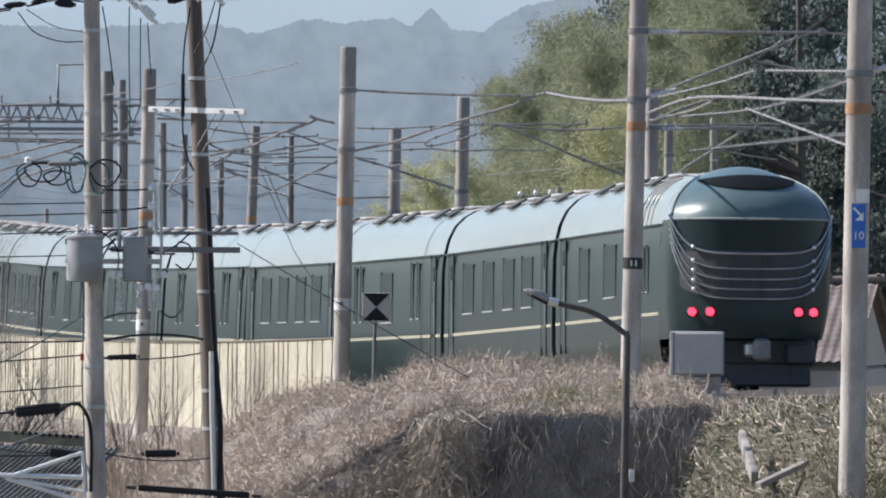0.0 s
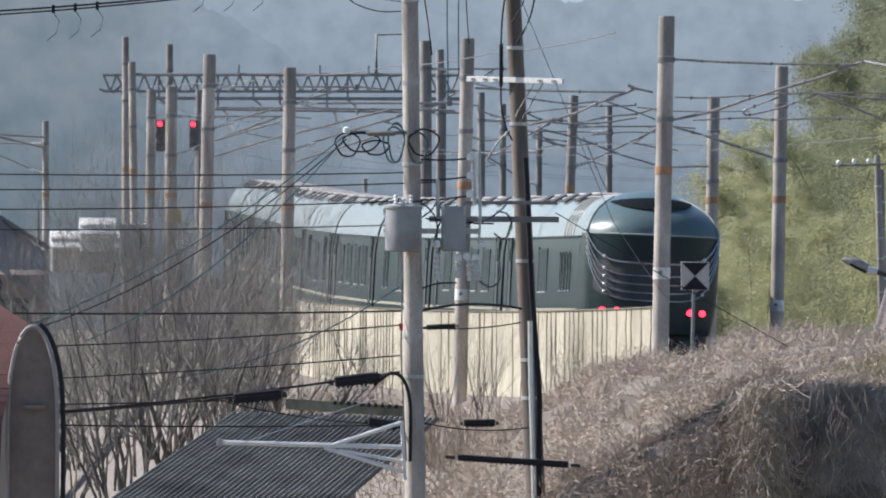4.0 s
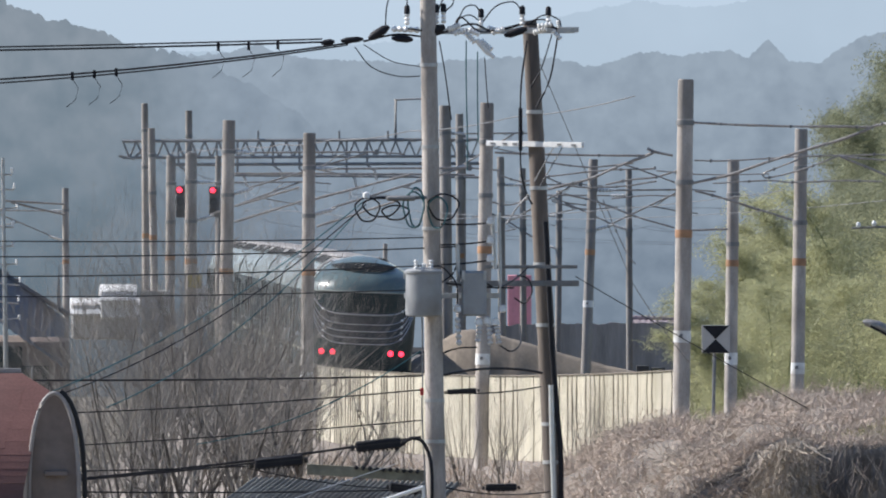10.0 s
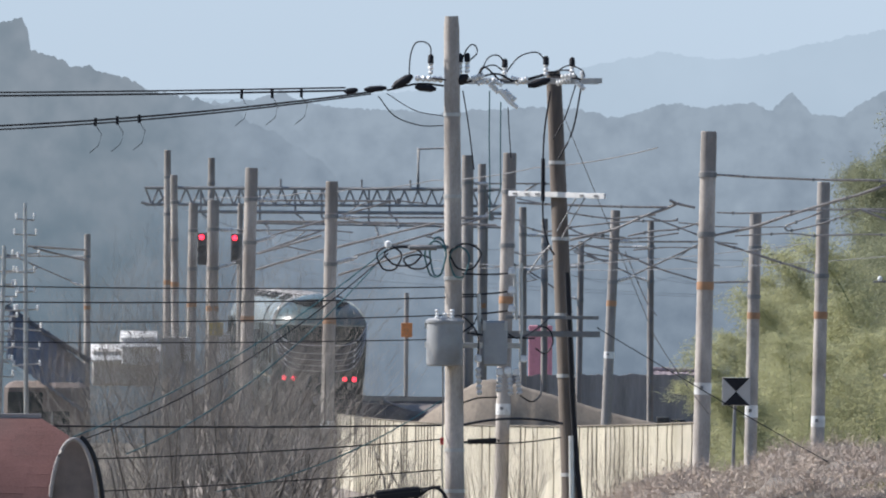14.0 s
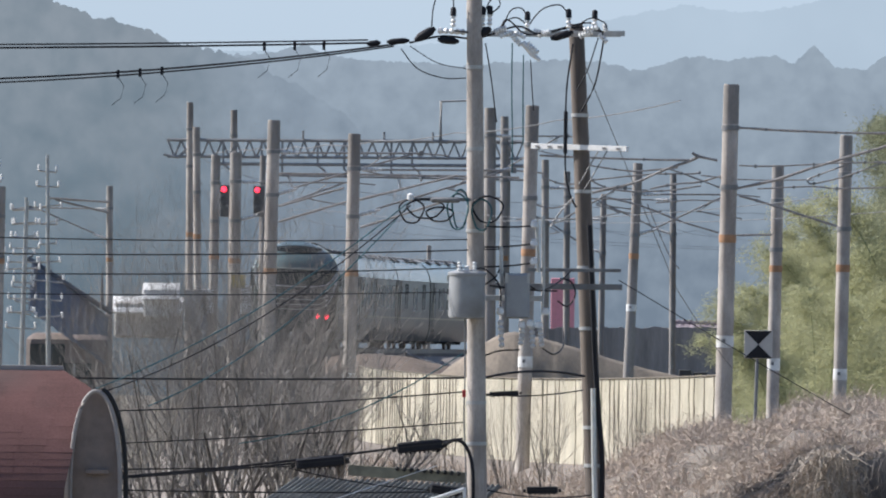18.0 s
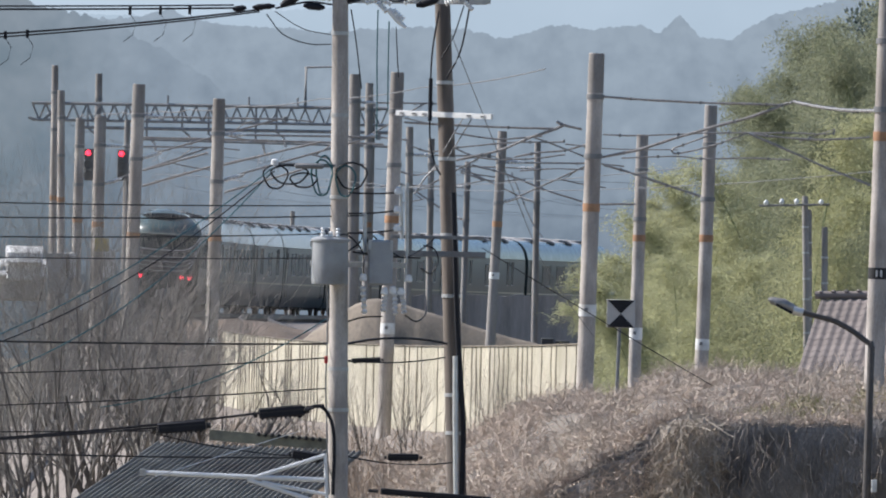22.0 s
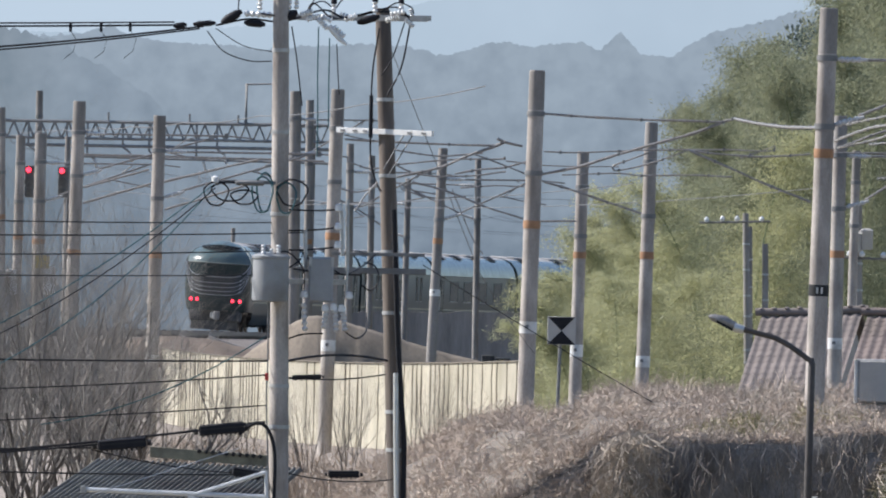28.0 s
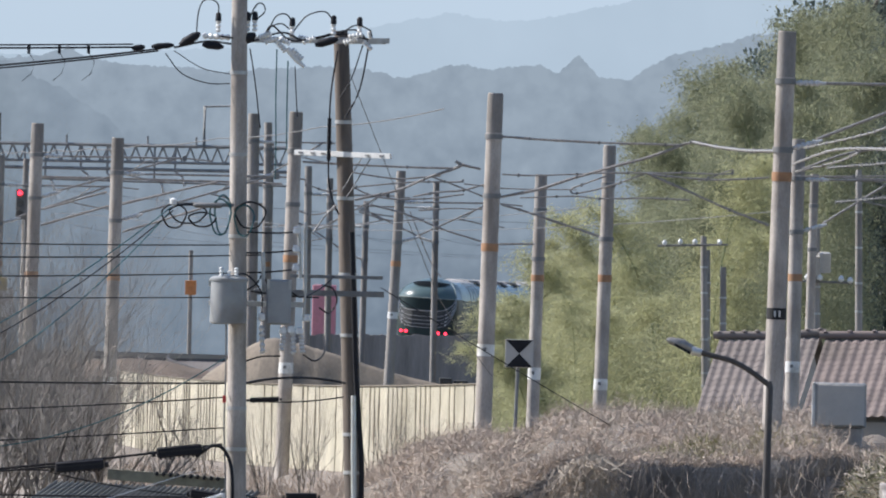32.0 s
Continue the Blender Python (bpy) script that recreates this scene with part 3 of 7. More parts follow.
def face_y(x, w=1.42):
    """How far the flat face bows back towards its corners."""
    a = min(1.0, abs(x) / w)
    return NOSE + 0.85 * a ** 2.6


def rim(z):
    """Half width of the face at height z."""
    return float(np.interp(z, [0.9, 1.2, 1.7, 2.6, 3.1], [1.3, 1.38, 1.44, 1.47, 1.44]))


def dome_point(a, b):
    """The upper glass: a across from -1 to 1, b up from 0 at the sill to 1 at the crown."""
    h = math.sin(b * math.pi / 2)
    x = a * (1.44 - 0.2 * h - 0.6 * h ** 3)
    z = 3.1 + 0.98 * h - 0.13 * h * a * a
    y = face_y(a * 1.42) + 2.3 * (1 - math.cos(b * math.pi / 2)) + 0.15 * b
    return (x, y, z)


def tail_car():
    car = thing("observation_car", "dark green train tail car with chrome bars and red lamps", "train carriage", group="carriages of the train")
    y0, y1 = NOSE + 2.6, CAR / 2 - 0.35
    car_shell(car, y0, y1)
    ends(car, y1, 1)
    # nose sides and face as one wrapped skin from the far side round to the other
    rows = []
    zs = [0.95, 1.05, 1.4, 1.7, 2.1, 2.6, 3.1]
    across = list(np.linspace(-1, 1, 33))
    for z in zs:
        w = rim(z)
        wb = float(np.interp(z, [p[1] for p in SECT], [p[0] for p in SECT]))
        r = [(-wb, y0, z), (-(wb + w) / 2, y0 - 0.9, z)] + [(a * w, face_y(a * 1.42) + (0.05 if z < 1 else 0), z) for a in across] + [((wb + w) / 2, y0 - 0.9, z), (wb, y0, z)]
        rows.append(r)
    part("nose_shell", Geo().grid(rows), GREEN, car, "dark green rounded train end")
    # dome glass
    part("dome_glass", Geo().grid([[dome_point(a, b) for a in across] for b in np.linspace(0, 1, 14)]), DOMEG, car, "teal tinted observation dome glass")
    # roof fairing between dome and roof
    fair = []
    full = SECT[-1:] + SHOULDER[1:] + CROWN[1:-1] + mirror(SHOULDER)[::-1]
    n = len(full)
    for k in range(9):
        q = k / 8
        row = []
        for i, (x, z) in enumerate(full):
            a = 1 - 2 * i / (n - 1)
            e = dome_point(a, 1 - abs(a) ** 3)
            sx, sz = x, z
            yy = e[1] * (1 - q) + y0 * q
            if yy > y0:
                yy = y0
            row.append((e[0] * (1 - q) + sx * q, yy, e[2] * (1 - q) + sz * q))
        fair.append(row)
    part("roof_fairing", Geo().grid(fair[::-1]), ROOFG, car, "curved roof fairing, glare put into its pale colour")
    # visor and dark glass band
    vis = []
    for q in np.linspace(0, 1, 7):
        row = []
        for a in np.linspace(-0.9, 0.9, 21):
            lo = 0.37 + 0.2 * (abs(a) / 0.9) ** 2.5
            row.append(Vector(dome_point(a, lo + (0.6 - lo) * q)) + Vector((0, -0.03, 0.02)))
        vis.append(row)
    part("visor", Geo().grid(vis), VISOR, car, "dark visor window")
    for sg in (-1, 1):
        part("dome_rim", Geo().tube([Vector(dome_point(sg, b)) + Vector((sg * 0.01, -0.01, 0.005)) for b in np.linspace(0, 0.85, 12)], 0.022, 6), ROOFG, car, "pale dome rim")
    part("dome_sill", Geo().tube([Vector(dome_point(a, 0.0)) + Vector((0, -0.02, 0.0)) for a in np.linspace(-1, 1, 25)], 0.024, 6), ROOFG, car, "pale dome sill")
    band = []
    for z in np.linspace(2.55, 3.06, 5):
        band.append([(a * rim(z), face_y(a * 1.42) - 0.03, z + (0.45 * abs(a) ** 6 if z < 2.6 else 0)) for a in np.linspace(-0.97, 0.97, 33)])
    part("windscreen", Geo().grid(band), GLASS, car, "black glass windscreen band")
    grl = []
    for z in np.linspace(1.68, 2.52, 5):
        grl.append([(a * rim(z), face_y(a * 1.42) - 0.022, z + 0.5 * abs(a) ** 6 * (2.52 - z)) for a in np.linspace(-0.9, 0.9, 33)])
    part("end_panel", Geo().grid(grl), UNDER, car, "dark end panel behind the bars")
    # chrome bars, carried round the corners and up along the sides
    for i, z in enumerate((2.52, 2.25, 2.06, 1.88, 1.71)):
        pts = [(a * (rim(z) + 0.012), face_y(a * 1.42) - 0.045, z - 0.05 * (1 - a * a) + (3.18 - 0.12 * i - z) * abs(a) ** 6.2) for a in np.linspace(-1, 1, 41)]
        part("chrome_bar", Geo().tube(pts, 0.014 if i else 0.021, 6), CHROME, car, "polished chrome bar")
        # clamps are white so that they show as sun glints on the bars
        for a in (-0.74, 0.74):
            p = (a * (rim(z) + 0.012), face_y(a * 1.42) - 0.075, z - 0.05 * (1 - a * a) + (3.18 - 0.12 * i - z) * abs(a) ** 6.2)
            part("bar_clamp", Geo().lathe([(0.004, -0.04), (0.032, -0.025), (0.042, 0.0), (0.032, 0.025), (0.004, 0.04)], 10, p), WHITE, car, "bar clamp, white in place of a sun glint")
    for sg in (-1, 1):
        for y in (-5.9, -5.2, -4.5, -3.8):
            part("roof_rib", Geo().tube([(sg * (x + 0.006), y + 0.25 * (z - 3.05), z + 0.006) for x, z in SHOULDER], 0.018, 6), ROOFTOP, car, "dark rib across the roof shoulder")
    for x in (-0.5, 0.15):
        part("grille_post", Geo().box((x, face_y(x) - 0.03, 2.1), (0.04, 0.04, 0.85)), UNDER, car)
    # lamps
    for x in (-1.1, -0.8, 0.8, 1.1):
        g = Geo().lathe([(0.1, 0), (0.105, 0.03), (0.085, 0.05)], 20, (x, face_y(x) - 0.01, 1.43), Matrix.Rotation(radians(90), 4, "X"))
        l = part("tail_lamp", g, RUBBER, car)
        g = Geo().lathe([(0.078, 0), (0.074, 0.03), (0.035, 0.045)], 20, (x, face_y(x) - 0.035, 1.43), Matrix.Rotation(radians(90), 4, "X"))
        part("lens", g, REDGLOW, l, "glowing red lens")
    # skirt, coupler and steps
    sk = Geo()
    sk.box((0, NOSE + 0.75, 0.72), (2.3, 0.7, 0.5), b=0.06)
    part("skirt", sk, UNDER, car)
    for x in (-0.85, 0.85):
        part("buffer_box", Geo().box((x, NOSE + 0.35, 0.68), (0.5, 0.3, 0.36), b=0.04), UNDER, car)
    cp = part("coupler", Geo().box((0.0, NOSE + 0.25, 0.75), (0.34, 0.5, 0.28), b=0.05), STEEL, car, "grey steel coupler")
    part("coupler_knuckle", Geo().lathe([(0.1, -0.2), (0.16, -0.15), (0.16, 0.15), (0.1, 0.2)], 14, (0.12, NOSE - 0.02, 0.75)), STEEL_D, cp)
    pl = Geo().box((0, NOSE + 0.42, 0.3), (2.1, 0.12, 0.42), pose(0, 0, 0, -12, 0, 0), b=0.03)
    part("snow_plough", pl, UNDER, car)
    windows(car, [(-5.9, 0.3, 2.25, 0.8), (-5.2, 0.3, 2.25, 0.8), (-4.5, 0.3, 2.25, 0.8), (-3.8, 0.3, 2.25, 0.8), (0.5, 2.0, 2.3, 0.95), (5.0, 1.6, 2.3, 0.95)])
    doors(car, [8.7])
    roof_gear(car, [-2.0, 1.0, 4.0, 7.0])
    return car


TRAIN = [tail_car(), middle_car(0), middle_car(1)]
for k in range(3, 10):
    TRAIN.append(copy_thing(TRAIN[1 + (k + 1) % 2], Matrix.Identity(4)))


def motions():
    speed = 19.5
    for k, car in enumerate(TRAIN):
        rows = []
        for i in range(33):
            s = speed * i + (k + 0.5) * CAR
            a, b = spot(s - 7.2), spot(s + 7.2)
            d = (b - a).normalized()
            lean = float(np.interp(s - 10, [40, 90, 190, 300, 380, 700], [0.0, 2.6, 2.4, 0.6, 2.0, 3.0]))
            r = d.cross(Vector((0, 0, 1))).normalized()
            u = r.cross(d)
            m = Matrix((r, d, u)).transposed().to_4x4()
            m = Matrix.Translation((a + b) / 2) @ m @ Matrix.Rotation(radians(lean), 4, "Y")
            rows.append((float(i), m))
        walk(car, rows)


# ---- cream fence beside the line ----
def fence():
    f = thing("fence", "cream corrugated sheet fence with dark seams", "fence", at=side(70, -2.6))
    pick = random.Random(8)
    s0, s1, n = along(417), along(520), 102
    for i in range(n):
        s = s0 + (s1 - s0) * i / n
        e = s0 + (s1 - s0) * (i + 1) / n
        g = Geo()
        zt = 1.42 + 0.007 * math.sin(i * 2.1)
        pts = []
        for k in range(9):
            q = s + (e - s - 0.03) * k / 8
            off = -2.55 - (0.014 if k % 2 else 0.0)
            pts.append((side(q, off, -1.9) - f.location, side(q, off, zt) - f.location))
        g.grid([[p[0] for p in pts], [p[1] for p in pts]])
        part("sheet", g, FENCE, f, smooth=False)
        if pick.random() < 0.5:
            low = -1.9 + 0.5 * abs(noise.noise(Vector((i * 1.9, 0, 4))))
            pts = [side(s, -2.615 + 0.02 * noise.noise(Vector((i * 3.1, k * 0.9, 0))), low + (zt - 0.02 - low) * k / 9) - f.location for k in range(10)]
            g = Geo().tube(pts, [0.01 + 0.02 * abs(noise.noise(Vector((i, k * 0.8, 7)))) for k in range(10)], 5)
            part("seam", g, SEAM, f)
    cap = Geo().tube([side(s, -2.58, 1.425 + 0.012 * noise.noise(Vector((s, 0, 0)))) - f.location for s in np.linspace(s0, s1, 160)], 0.018, 5)
    part("capping", cap, SEAM, f, "dull capping strip")
    rail = Geo().tube([side(s, -2.47, 0.35) - f.location for s in np.linspace(s0, s1, 30)], 0.025)
    part("rail", rail, STEEL_D, f)


fence()


# ---- railway masts ----
def mast(top, foot, r, bands=(), tag=None, bracket=0.0, material=CONCRETE, deep=4.0, label="", dark=None):
    """A concrete mast from its top to its foot, sunk further into the bank; bracket: reach to the right (negative: left)."""
    top, foot = Vector(top), Vector(foot)
    ax = (foot - top).normalized()
    base = foot + ax * deep
    m = thing("railway_mast", label or "grey weathered concrete railway mast", "mast", at=base, group="railway masts")
    o = base
    h = (top - base).length
    ptsp = [base.lerp(top, q) - o for q in (0, 0.25, 0.5, 0.75, 0.985, 1.0)]
    part("pole", Geo().tube(ptsp, [r * 1.12, r * 1.07, r * 1.03, r, r * 0.96, r * 0.88], 16), material, m)
    up = -ax
    part("sooty_top", Geo().tube([top - up * q - o for q in (0.8, 0.4, 0.02)], [r * 1.0, r * 0.99, r * 0.97], 16), CONCRETE_D, m, "soot-darkened mast top")

    def at(d):
        return top - up * d - o
    for d in bands:
        part("band", Geo().tube([at(d - 0.08), at(d + 0.08)], r * 1.04 + 0.004, 16), ORANGE, m, "faded orange band")
    for d in (0.88, 2.08):
        part("clamp", Geo().tube([at(d - 0.05), at(d + 0.05)], r * 1.05 + 0.012, 14), STEEL_D, m)
    if tag:
        d, hh = tag
        part("plate", Geo().tube([at(d - hh * 0.5), at(d + hh * 0.5)], r * 1.04 + 0.006, 14), PAINTW, m, "white wrapped marker plate")
        part("mark", Geo().box(at(d) + Vector((-0.03, -r * 1.05 - 0.012, 0.02)), (0.07, 0.012, hh * 0.28)), STEEL_D, m)
    if dark:
        part("number_plate", Geo().tube([at(dark - 0.1), at(dark + 0.1)], r * 1.03 + 0.005, 14), RUBBER, m, "dark plate with pale bars")
        for k in (-0.05, 0.03):
            part("bar", Geo().box(at(dark) + Vector((k + 0.02, -r * 1.05 - 0.008, 0)), (0.035, 0.012, 0.11)), INSUL, m)
    if bracket:
        sg = 1 if bracket > 0 else -1
        L = abs(bracket)
        a, b = at(0.9), at(2.05)
        fwd = Vector((sg * 0.98, 0.12, 0))
        tip = a + fwd * L + Vector((0, 0, 0.02))
        p = part("bracket_arm", Geo().tube([a + fwd * 0.6, tip], 0.028, 8), ROD, m, "galvanised cantilever arm")
        part("insulator", Geo().lathe([(0.03, 0)] + [(0.058 if k % 2 else 0.035, 0.05 + 0.05 * k) for k in range(9)] + [(0.03, 0.55)], 12, a + fwd * r, Matrix.Rotation(radians(90 * sg), 4, "Y")), INSUL, p)
        p = part("strut", Geo().tube([b + fwd * 0.6 + Vector((0, 0, 0.17)), tip - fwd * 0.25 + Vector((0, 0, -0.02))], 0.028, 8), ROD, m)
        part("insulator", Geo().lathe([(0.03, 0)] + [(0.058 if k % 2 else 0.035, 0.05 + 0.05 * k) for k in range(9)] + [(0.03, 0.55)], 12, b + fwd * r, Matrix.Rotation(radians(74 * sg), 4, "Y")), INSUL, p)
        mid = (b + fwd * 0.6 + Vector((0, 0, 0.17))).lerp(tip, 0.52)
        part("steady_arm", Geo().tube([mid, mid + fwd * 0.6 + Vector((0, 0, -0.12)), mid + fwd * 1.35 + Vector((0, 0, -0.22))], 0.02, 6), ROD, m)
        part("hanger", Geo().tube([mid + fwd * 0.1, mid + fwd * 0.6 + Vector((0, 0, 0.35)), tip - fwd * 0.7], 0.016, 6), ROD, m)
        part("wire_clamp", Geo().box(tip, (0.12, 0.12, 0.14)), STEEL_D, m)
        part("tube_tail", Geo().tube([tip, tip + fwd * 0.75 + Vector((0, 0, -0.06))], 0.022, 6), ROD, m)
    return m


MASTS = [
    mast((4.80, 411.00, 6.37), (4.70, 411.00, -0.62), 0.165, (3.12,), (5.2, 0.24), 0, label="tall concrete railway mast with orange band beside the fence"),
    mast((0.87, 456.00, 6.07), (0.73, 456.00, -2.16), 0.155, (3.3,), (5.75, 0.25), 0),
    mast((-3.48, 510.00, 5.52), (-3.57, 510.00, -2.92), 0.16, (3.5,), (6.1, 0.2), 4.1),
    mast((-6.09, 565.00, 6.00), (-6.22, 565.00, -1.19), 0.18, (4.2,), None, 4.2),
    mast((9.24, 356.00, 7.30), (9.14, 356.00, 0.92), 0.165, (2.55,), None, 3.3, dark=4.95),
    mast((11.06, 300.00, 7.57), (10.99, 300.00, 0.56), 0.185, (2.6,), None, 2.6, label="thick concrete railway mast carrying a blue sign"),
    mast((7.01, 500.00, 4.84), (6.93, 500.00, -1.48), 0.15, (2.55,), (4.9, 0.3), 0),
    mast((7.81, 450.00, 5.47), (7.72, 450.00, -0.44), 0.145, (2.95,), (5.3, 0.25), 0),
    mast((12.12, 455.00, 5.72), (12.10, 455.00, -0.02), 0.155, (3.1,), (5.1, 0.25), 2.4),
    mast((15.38, 560.00, 5.09), (15.33, 560.00, 0.55), 0.12),
    mast((4.21, 590.00, 4.94), (4.00, 590.00, -0.80), 0.14, (2.7,), (4.2, 0.2), 2.9, material=CONCRETE_D),
    mast((6.21, 700.00, 4.70), (6.24, 700.00, -1.95), 0.11, (), None, -3.0, material=CONCRETE_D),
    mast((-7.84, 620.00, 5.16), (-7.85, 620.00, -1.38), 0.18, (3.3,), None, 3.6),
    mast((-8.72, 640.00, 5.10), (-8.78, 640.00, -1.57), 0.15, (3.2,), None, 0),
    mast((-7.47, 660.00, 5.12), (-7.48, 660.00, -1.75), 0.09),
    mast((-8.93, 700.00, 6.73), (-8.91, 700.00, -1.73), 0.12, material=CONCRETE_D),
    mast((-9.85, 660.00, 6.83), (-9.79, 660.00, -1.75), 0.11, (4.3,), None, 0),
    mast((-9.49, 650.00, 6.00), (-9.35, 650.00, -1.66), 0.12, (3.5,), None, 0),
    mast((-15.06, 800.00, 4.03), (-15.02, 800.00, -2.59), 0.13, (2.9,), None, -3.2),
    mast((1.67, 650.00, 5.08), (1.73, 650.00, -1.68), 0.12, material=CONCRETE_D, bracket=2.6),
    mast((2.52, 690.00, 4.74), (2.55, 690.00, -2.05), 0.11, material=CONCRETE_D),
    mast((3.93, 720.00, 3.97), (3.88, 720.00, -1.93), 0.11, material=CONCRETE_D, bracket=-2.4),
    mast((-0.11, 650.00, 6.72), (-0.05, 650.00, -1.31), 0.19, material=CONCRETE_D, bracket=2.5),
    mast((0.36, 660.00, 6.48), (0.40, 660.00, -1.40), 0.13, (4.6,), None, 0, material=CONCRETE_D),
    mast((-14.52, 600.00, 4.06), (-14.58, 600.00, -1.44), 0.16, (2.2,), None, -2.0),
]


# ---- overhead wires along the line ----
def wires():
    for off, up, r, nm, lab in ((0.0, 5.15, 0.008, "contact_wire", "thin overhead contact wire"), (0.0, 6.05, 0.008, "messenger_wire", "thin overhead messenger wire"),
                                (3.9, 5.15, 0.008, "contact_wire", "thin overhead contact wire"), (3.9, 6.05, 0.008, "messenger_wire", "thin overhead messenger wire"),
                                (-3.1, 7.1, 0.012, "feeder_cable", "thin feeder cable on the mast tops")):
        g = Geo()
        pts = []
        for i in range(12 if up == 6.05 else 2, 34):
            for k in range(9):
                s = (i + k / 9) * 27.5
                pts.append(side(s, off, up - (0.4 if up == 6.05 else 0.06 if up > 6.5 else 0.0) * 4 * (k / 9) * (1 - k / 9)))
        g.tube(pts, r, 4)
        single(nm, g, STEEL_D, lab, "cable", group="overhead wires")


wires()


def span_rod(pts, r=0.02):
    """A rod with slightly uneven bindings, its wire clamps as parts."""
    line = [Vector(p) for p in (soft(pts) if len(pts) > 2 else pts)]
    fine = []
    for a, b in zip(line, line[1:]):
        n = max(1, int((b - a).length / 0.22))
        fine += [a.lerp(b, k / n) for k in range(n)]
    fine.append(line[-1])
    o = fine[0]
    t = thing("span_rod", "galvanised overhead line rod between masts", "rod", at=o, group="overhead rods")
    rs, ps = [], []
    for p in fine:
        k = noise.noise(p * 2.7)
        rs.append(r * (1 + 0.35 * k))
        ps.append(p - o + Vector((0, 0, 0.012 * noise.noise(p * 1.9 + Vector((7, 0, 0))))))
    part("rod", Geo().tube(ps, rs, 6), ROD, t)
    for i in range(3, len(ps) - 1, 7):
        part("clamp", Geo().box(ps[i], (0.045, 0.05, 0.075 + 0.03 * noise.noise(fine[i] * 5)), b=0.008), STEEL_D, t)


span_rod([(-6.39, 600.0, 4.53), (-4.22, 600.0, 4.53), (0.78, 600.0, 4.49)], 0.034)
span_rod([(-6.26, 600.0, 3.57), (-4.39, 600.0, 4.13)], 0.034)
span_rod([(-6.31, 600.0, 3.1), (-4.31, 600.0, 3.71)], 0.036)
span_rod([(-3.71, 560.0, 3.8), (-2.23, 560.0, 4.19), (-0.99, 560.0, 4.51)], 0.036)
span_rod([(-3.63, 560.0, 3.05), (-1.46, 560.0, 3.75)], 0.034)
span_rod([(-17.41, 799.8, 3.53), (-15.05, 799.8, 3.39)], 0.049)
span_rod([(-17.19, 799.8, 3.46), (-15.05, 799.8, 2.97)], 0.042)
span_rod([(11.27, 420.0, 4.99), (12.2, 420.0, 5.34), (13.36, 420.0, 5.53)], 0.026)
span_rod([(11.61, 430.0, 4.86), (13.31, 430.0, 4.9), (14.89, 430.0, 4.92)], 0.02)
span_rod([(9.37, 355.0, 4.97), (9.72, 350.0, 5.16), (9.92, 345.0, 5.23), (10.19, 335.0, 5.22), (10.6, 318.0, 5.14), (10.95, 302.0, 5.08)], 0.022)
span_rod([(9.42, 356.0, 4.84), (9.96, 350.0, 5.01), (10.2, 345.0, 5.17)], 0.018)
span_rod([(11.9, 450.0, 4.89), (14.75, 450.0, 4.85)], 0.018)
span_rod([(10.37, 332.0, 5.03), (10.58, 320.0, 4.79), (10.93, 302.0, 4.43)], 0.018)
span_rod([(11.22, 400.0, 5.0), (11.6, 360.0, 5.11), (10.94, 302.0, 5.38)], 0.012)
span_rod([(10.63, 330.0, 5.64), (10.93, 300.0, 5.52)], 0.016)
span_rod([(9.56, 355.0, 5.26), (10.25, 345.0, 5.47), (10.6, 335.0, 5.66)], 0.016)
span_rod([(11.97, 420.0, 4.33), (12.25, 380.0, 4.49), (10.93, 302.0, 4.59)], 0.009)
span_rod([(4.95, 411.0, 5.49), (5.89, 411.0, 5.45), (6.92, 411.0, 5.42), (7.95, 411.0, 5.41), (8.58, 411.0, 5.41), (8.8, 411.0, 5.48)], 0.026)
span_rod([(8.8, 411.0, 5.48), (8.91, 393.0, 5.34), (9.0, 374.0, 5.24), (9.06, 356.5, 5.2)], 0.024)
span_rod([(4.95, 411.0, 4.27), (5.69, 411.0, 4.44), (6.48, 411.0, 4.71), (7.27, 411.0, 4.95), (8.07, 411.0, 5.2), (8.69, 411.0, 5.45)], 0.03)
span_rod([(8.08, 420.0, 4.83), (8.96, 420.0, 4.46), (9.79, 420.0, 4.12), (10.61, 420.0, 3.81)], 0.024)
span_rod([(5.2, 430.0, 4.75), (5.82, 430.0, 4.74), (6.78, 430.0, 4.79), (7.55, 430.0, 4.84), (8.33, 430.0, 4.85), (9.17, 430.0, 4.87), (10.0, 430.0, 4.87), (10.08, 430.0, 4.98)], 0.018)
span_rod([(8.17, 425.0, 4.83), (8.82, 425.0, 4.77), (9.42, 425.0, 4.74), (10.01, 425.0, 4.75), (10.71, 425.0, 4.81)], 0.022)
span_rod([(8.27, 430.0, 4.85), (7.38, 430.0, 4.52), (6.79, 430.0, 4.38), (6.67, 430.0, 4.4), (6.69, 430.0, 4.48), (6.96, 430.0, 4.59), (7.49, 430.0, 4.8)], 0.018)
span_rod([(4.5, 440.0, 4.54), (5.23, 440.0, 4.47), (6.09, 440.0, 4.45), (6.94, 440.0, 4.46)], 0.014)
span_rod([(5.72, 440.0, 4.26), (6.95, 440.0, 4.32), (7.44, 440.0, 4.28), (8.53, 440.0, 4.32), (9.39, 440.0, 4.3)], 0.018)
span_rod([(5.48, 452.0, 4.1), (6.14, 452.0, 3.91), (6.9, 452.0, 3.68), (7.78, 452.0, 3.4)], 0.026)
span_rod([(5.38, 450.0, 3.23), (6.19, 450.0, 3.24)], 0.024)
span_rod([(1.04, 456.0, 4.95), (2.12, 456.0, 4.91), (3.38, 456.0, 4.89), (4.46, 456.0, 4.88)], 0.026)
span_rod([(4.46, 456.0, 5.04), (4.65, 456.0, 4.96), (5.03, 456.0, 4.88)], 0.03)
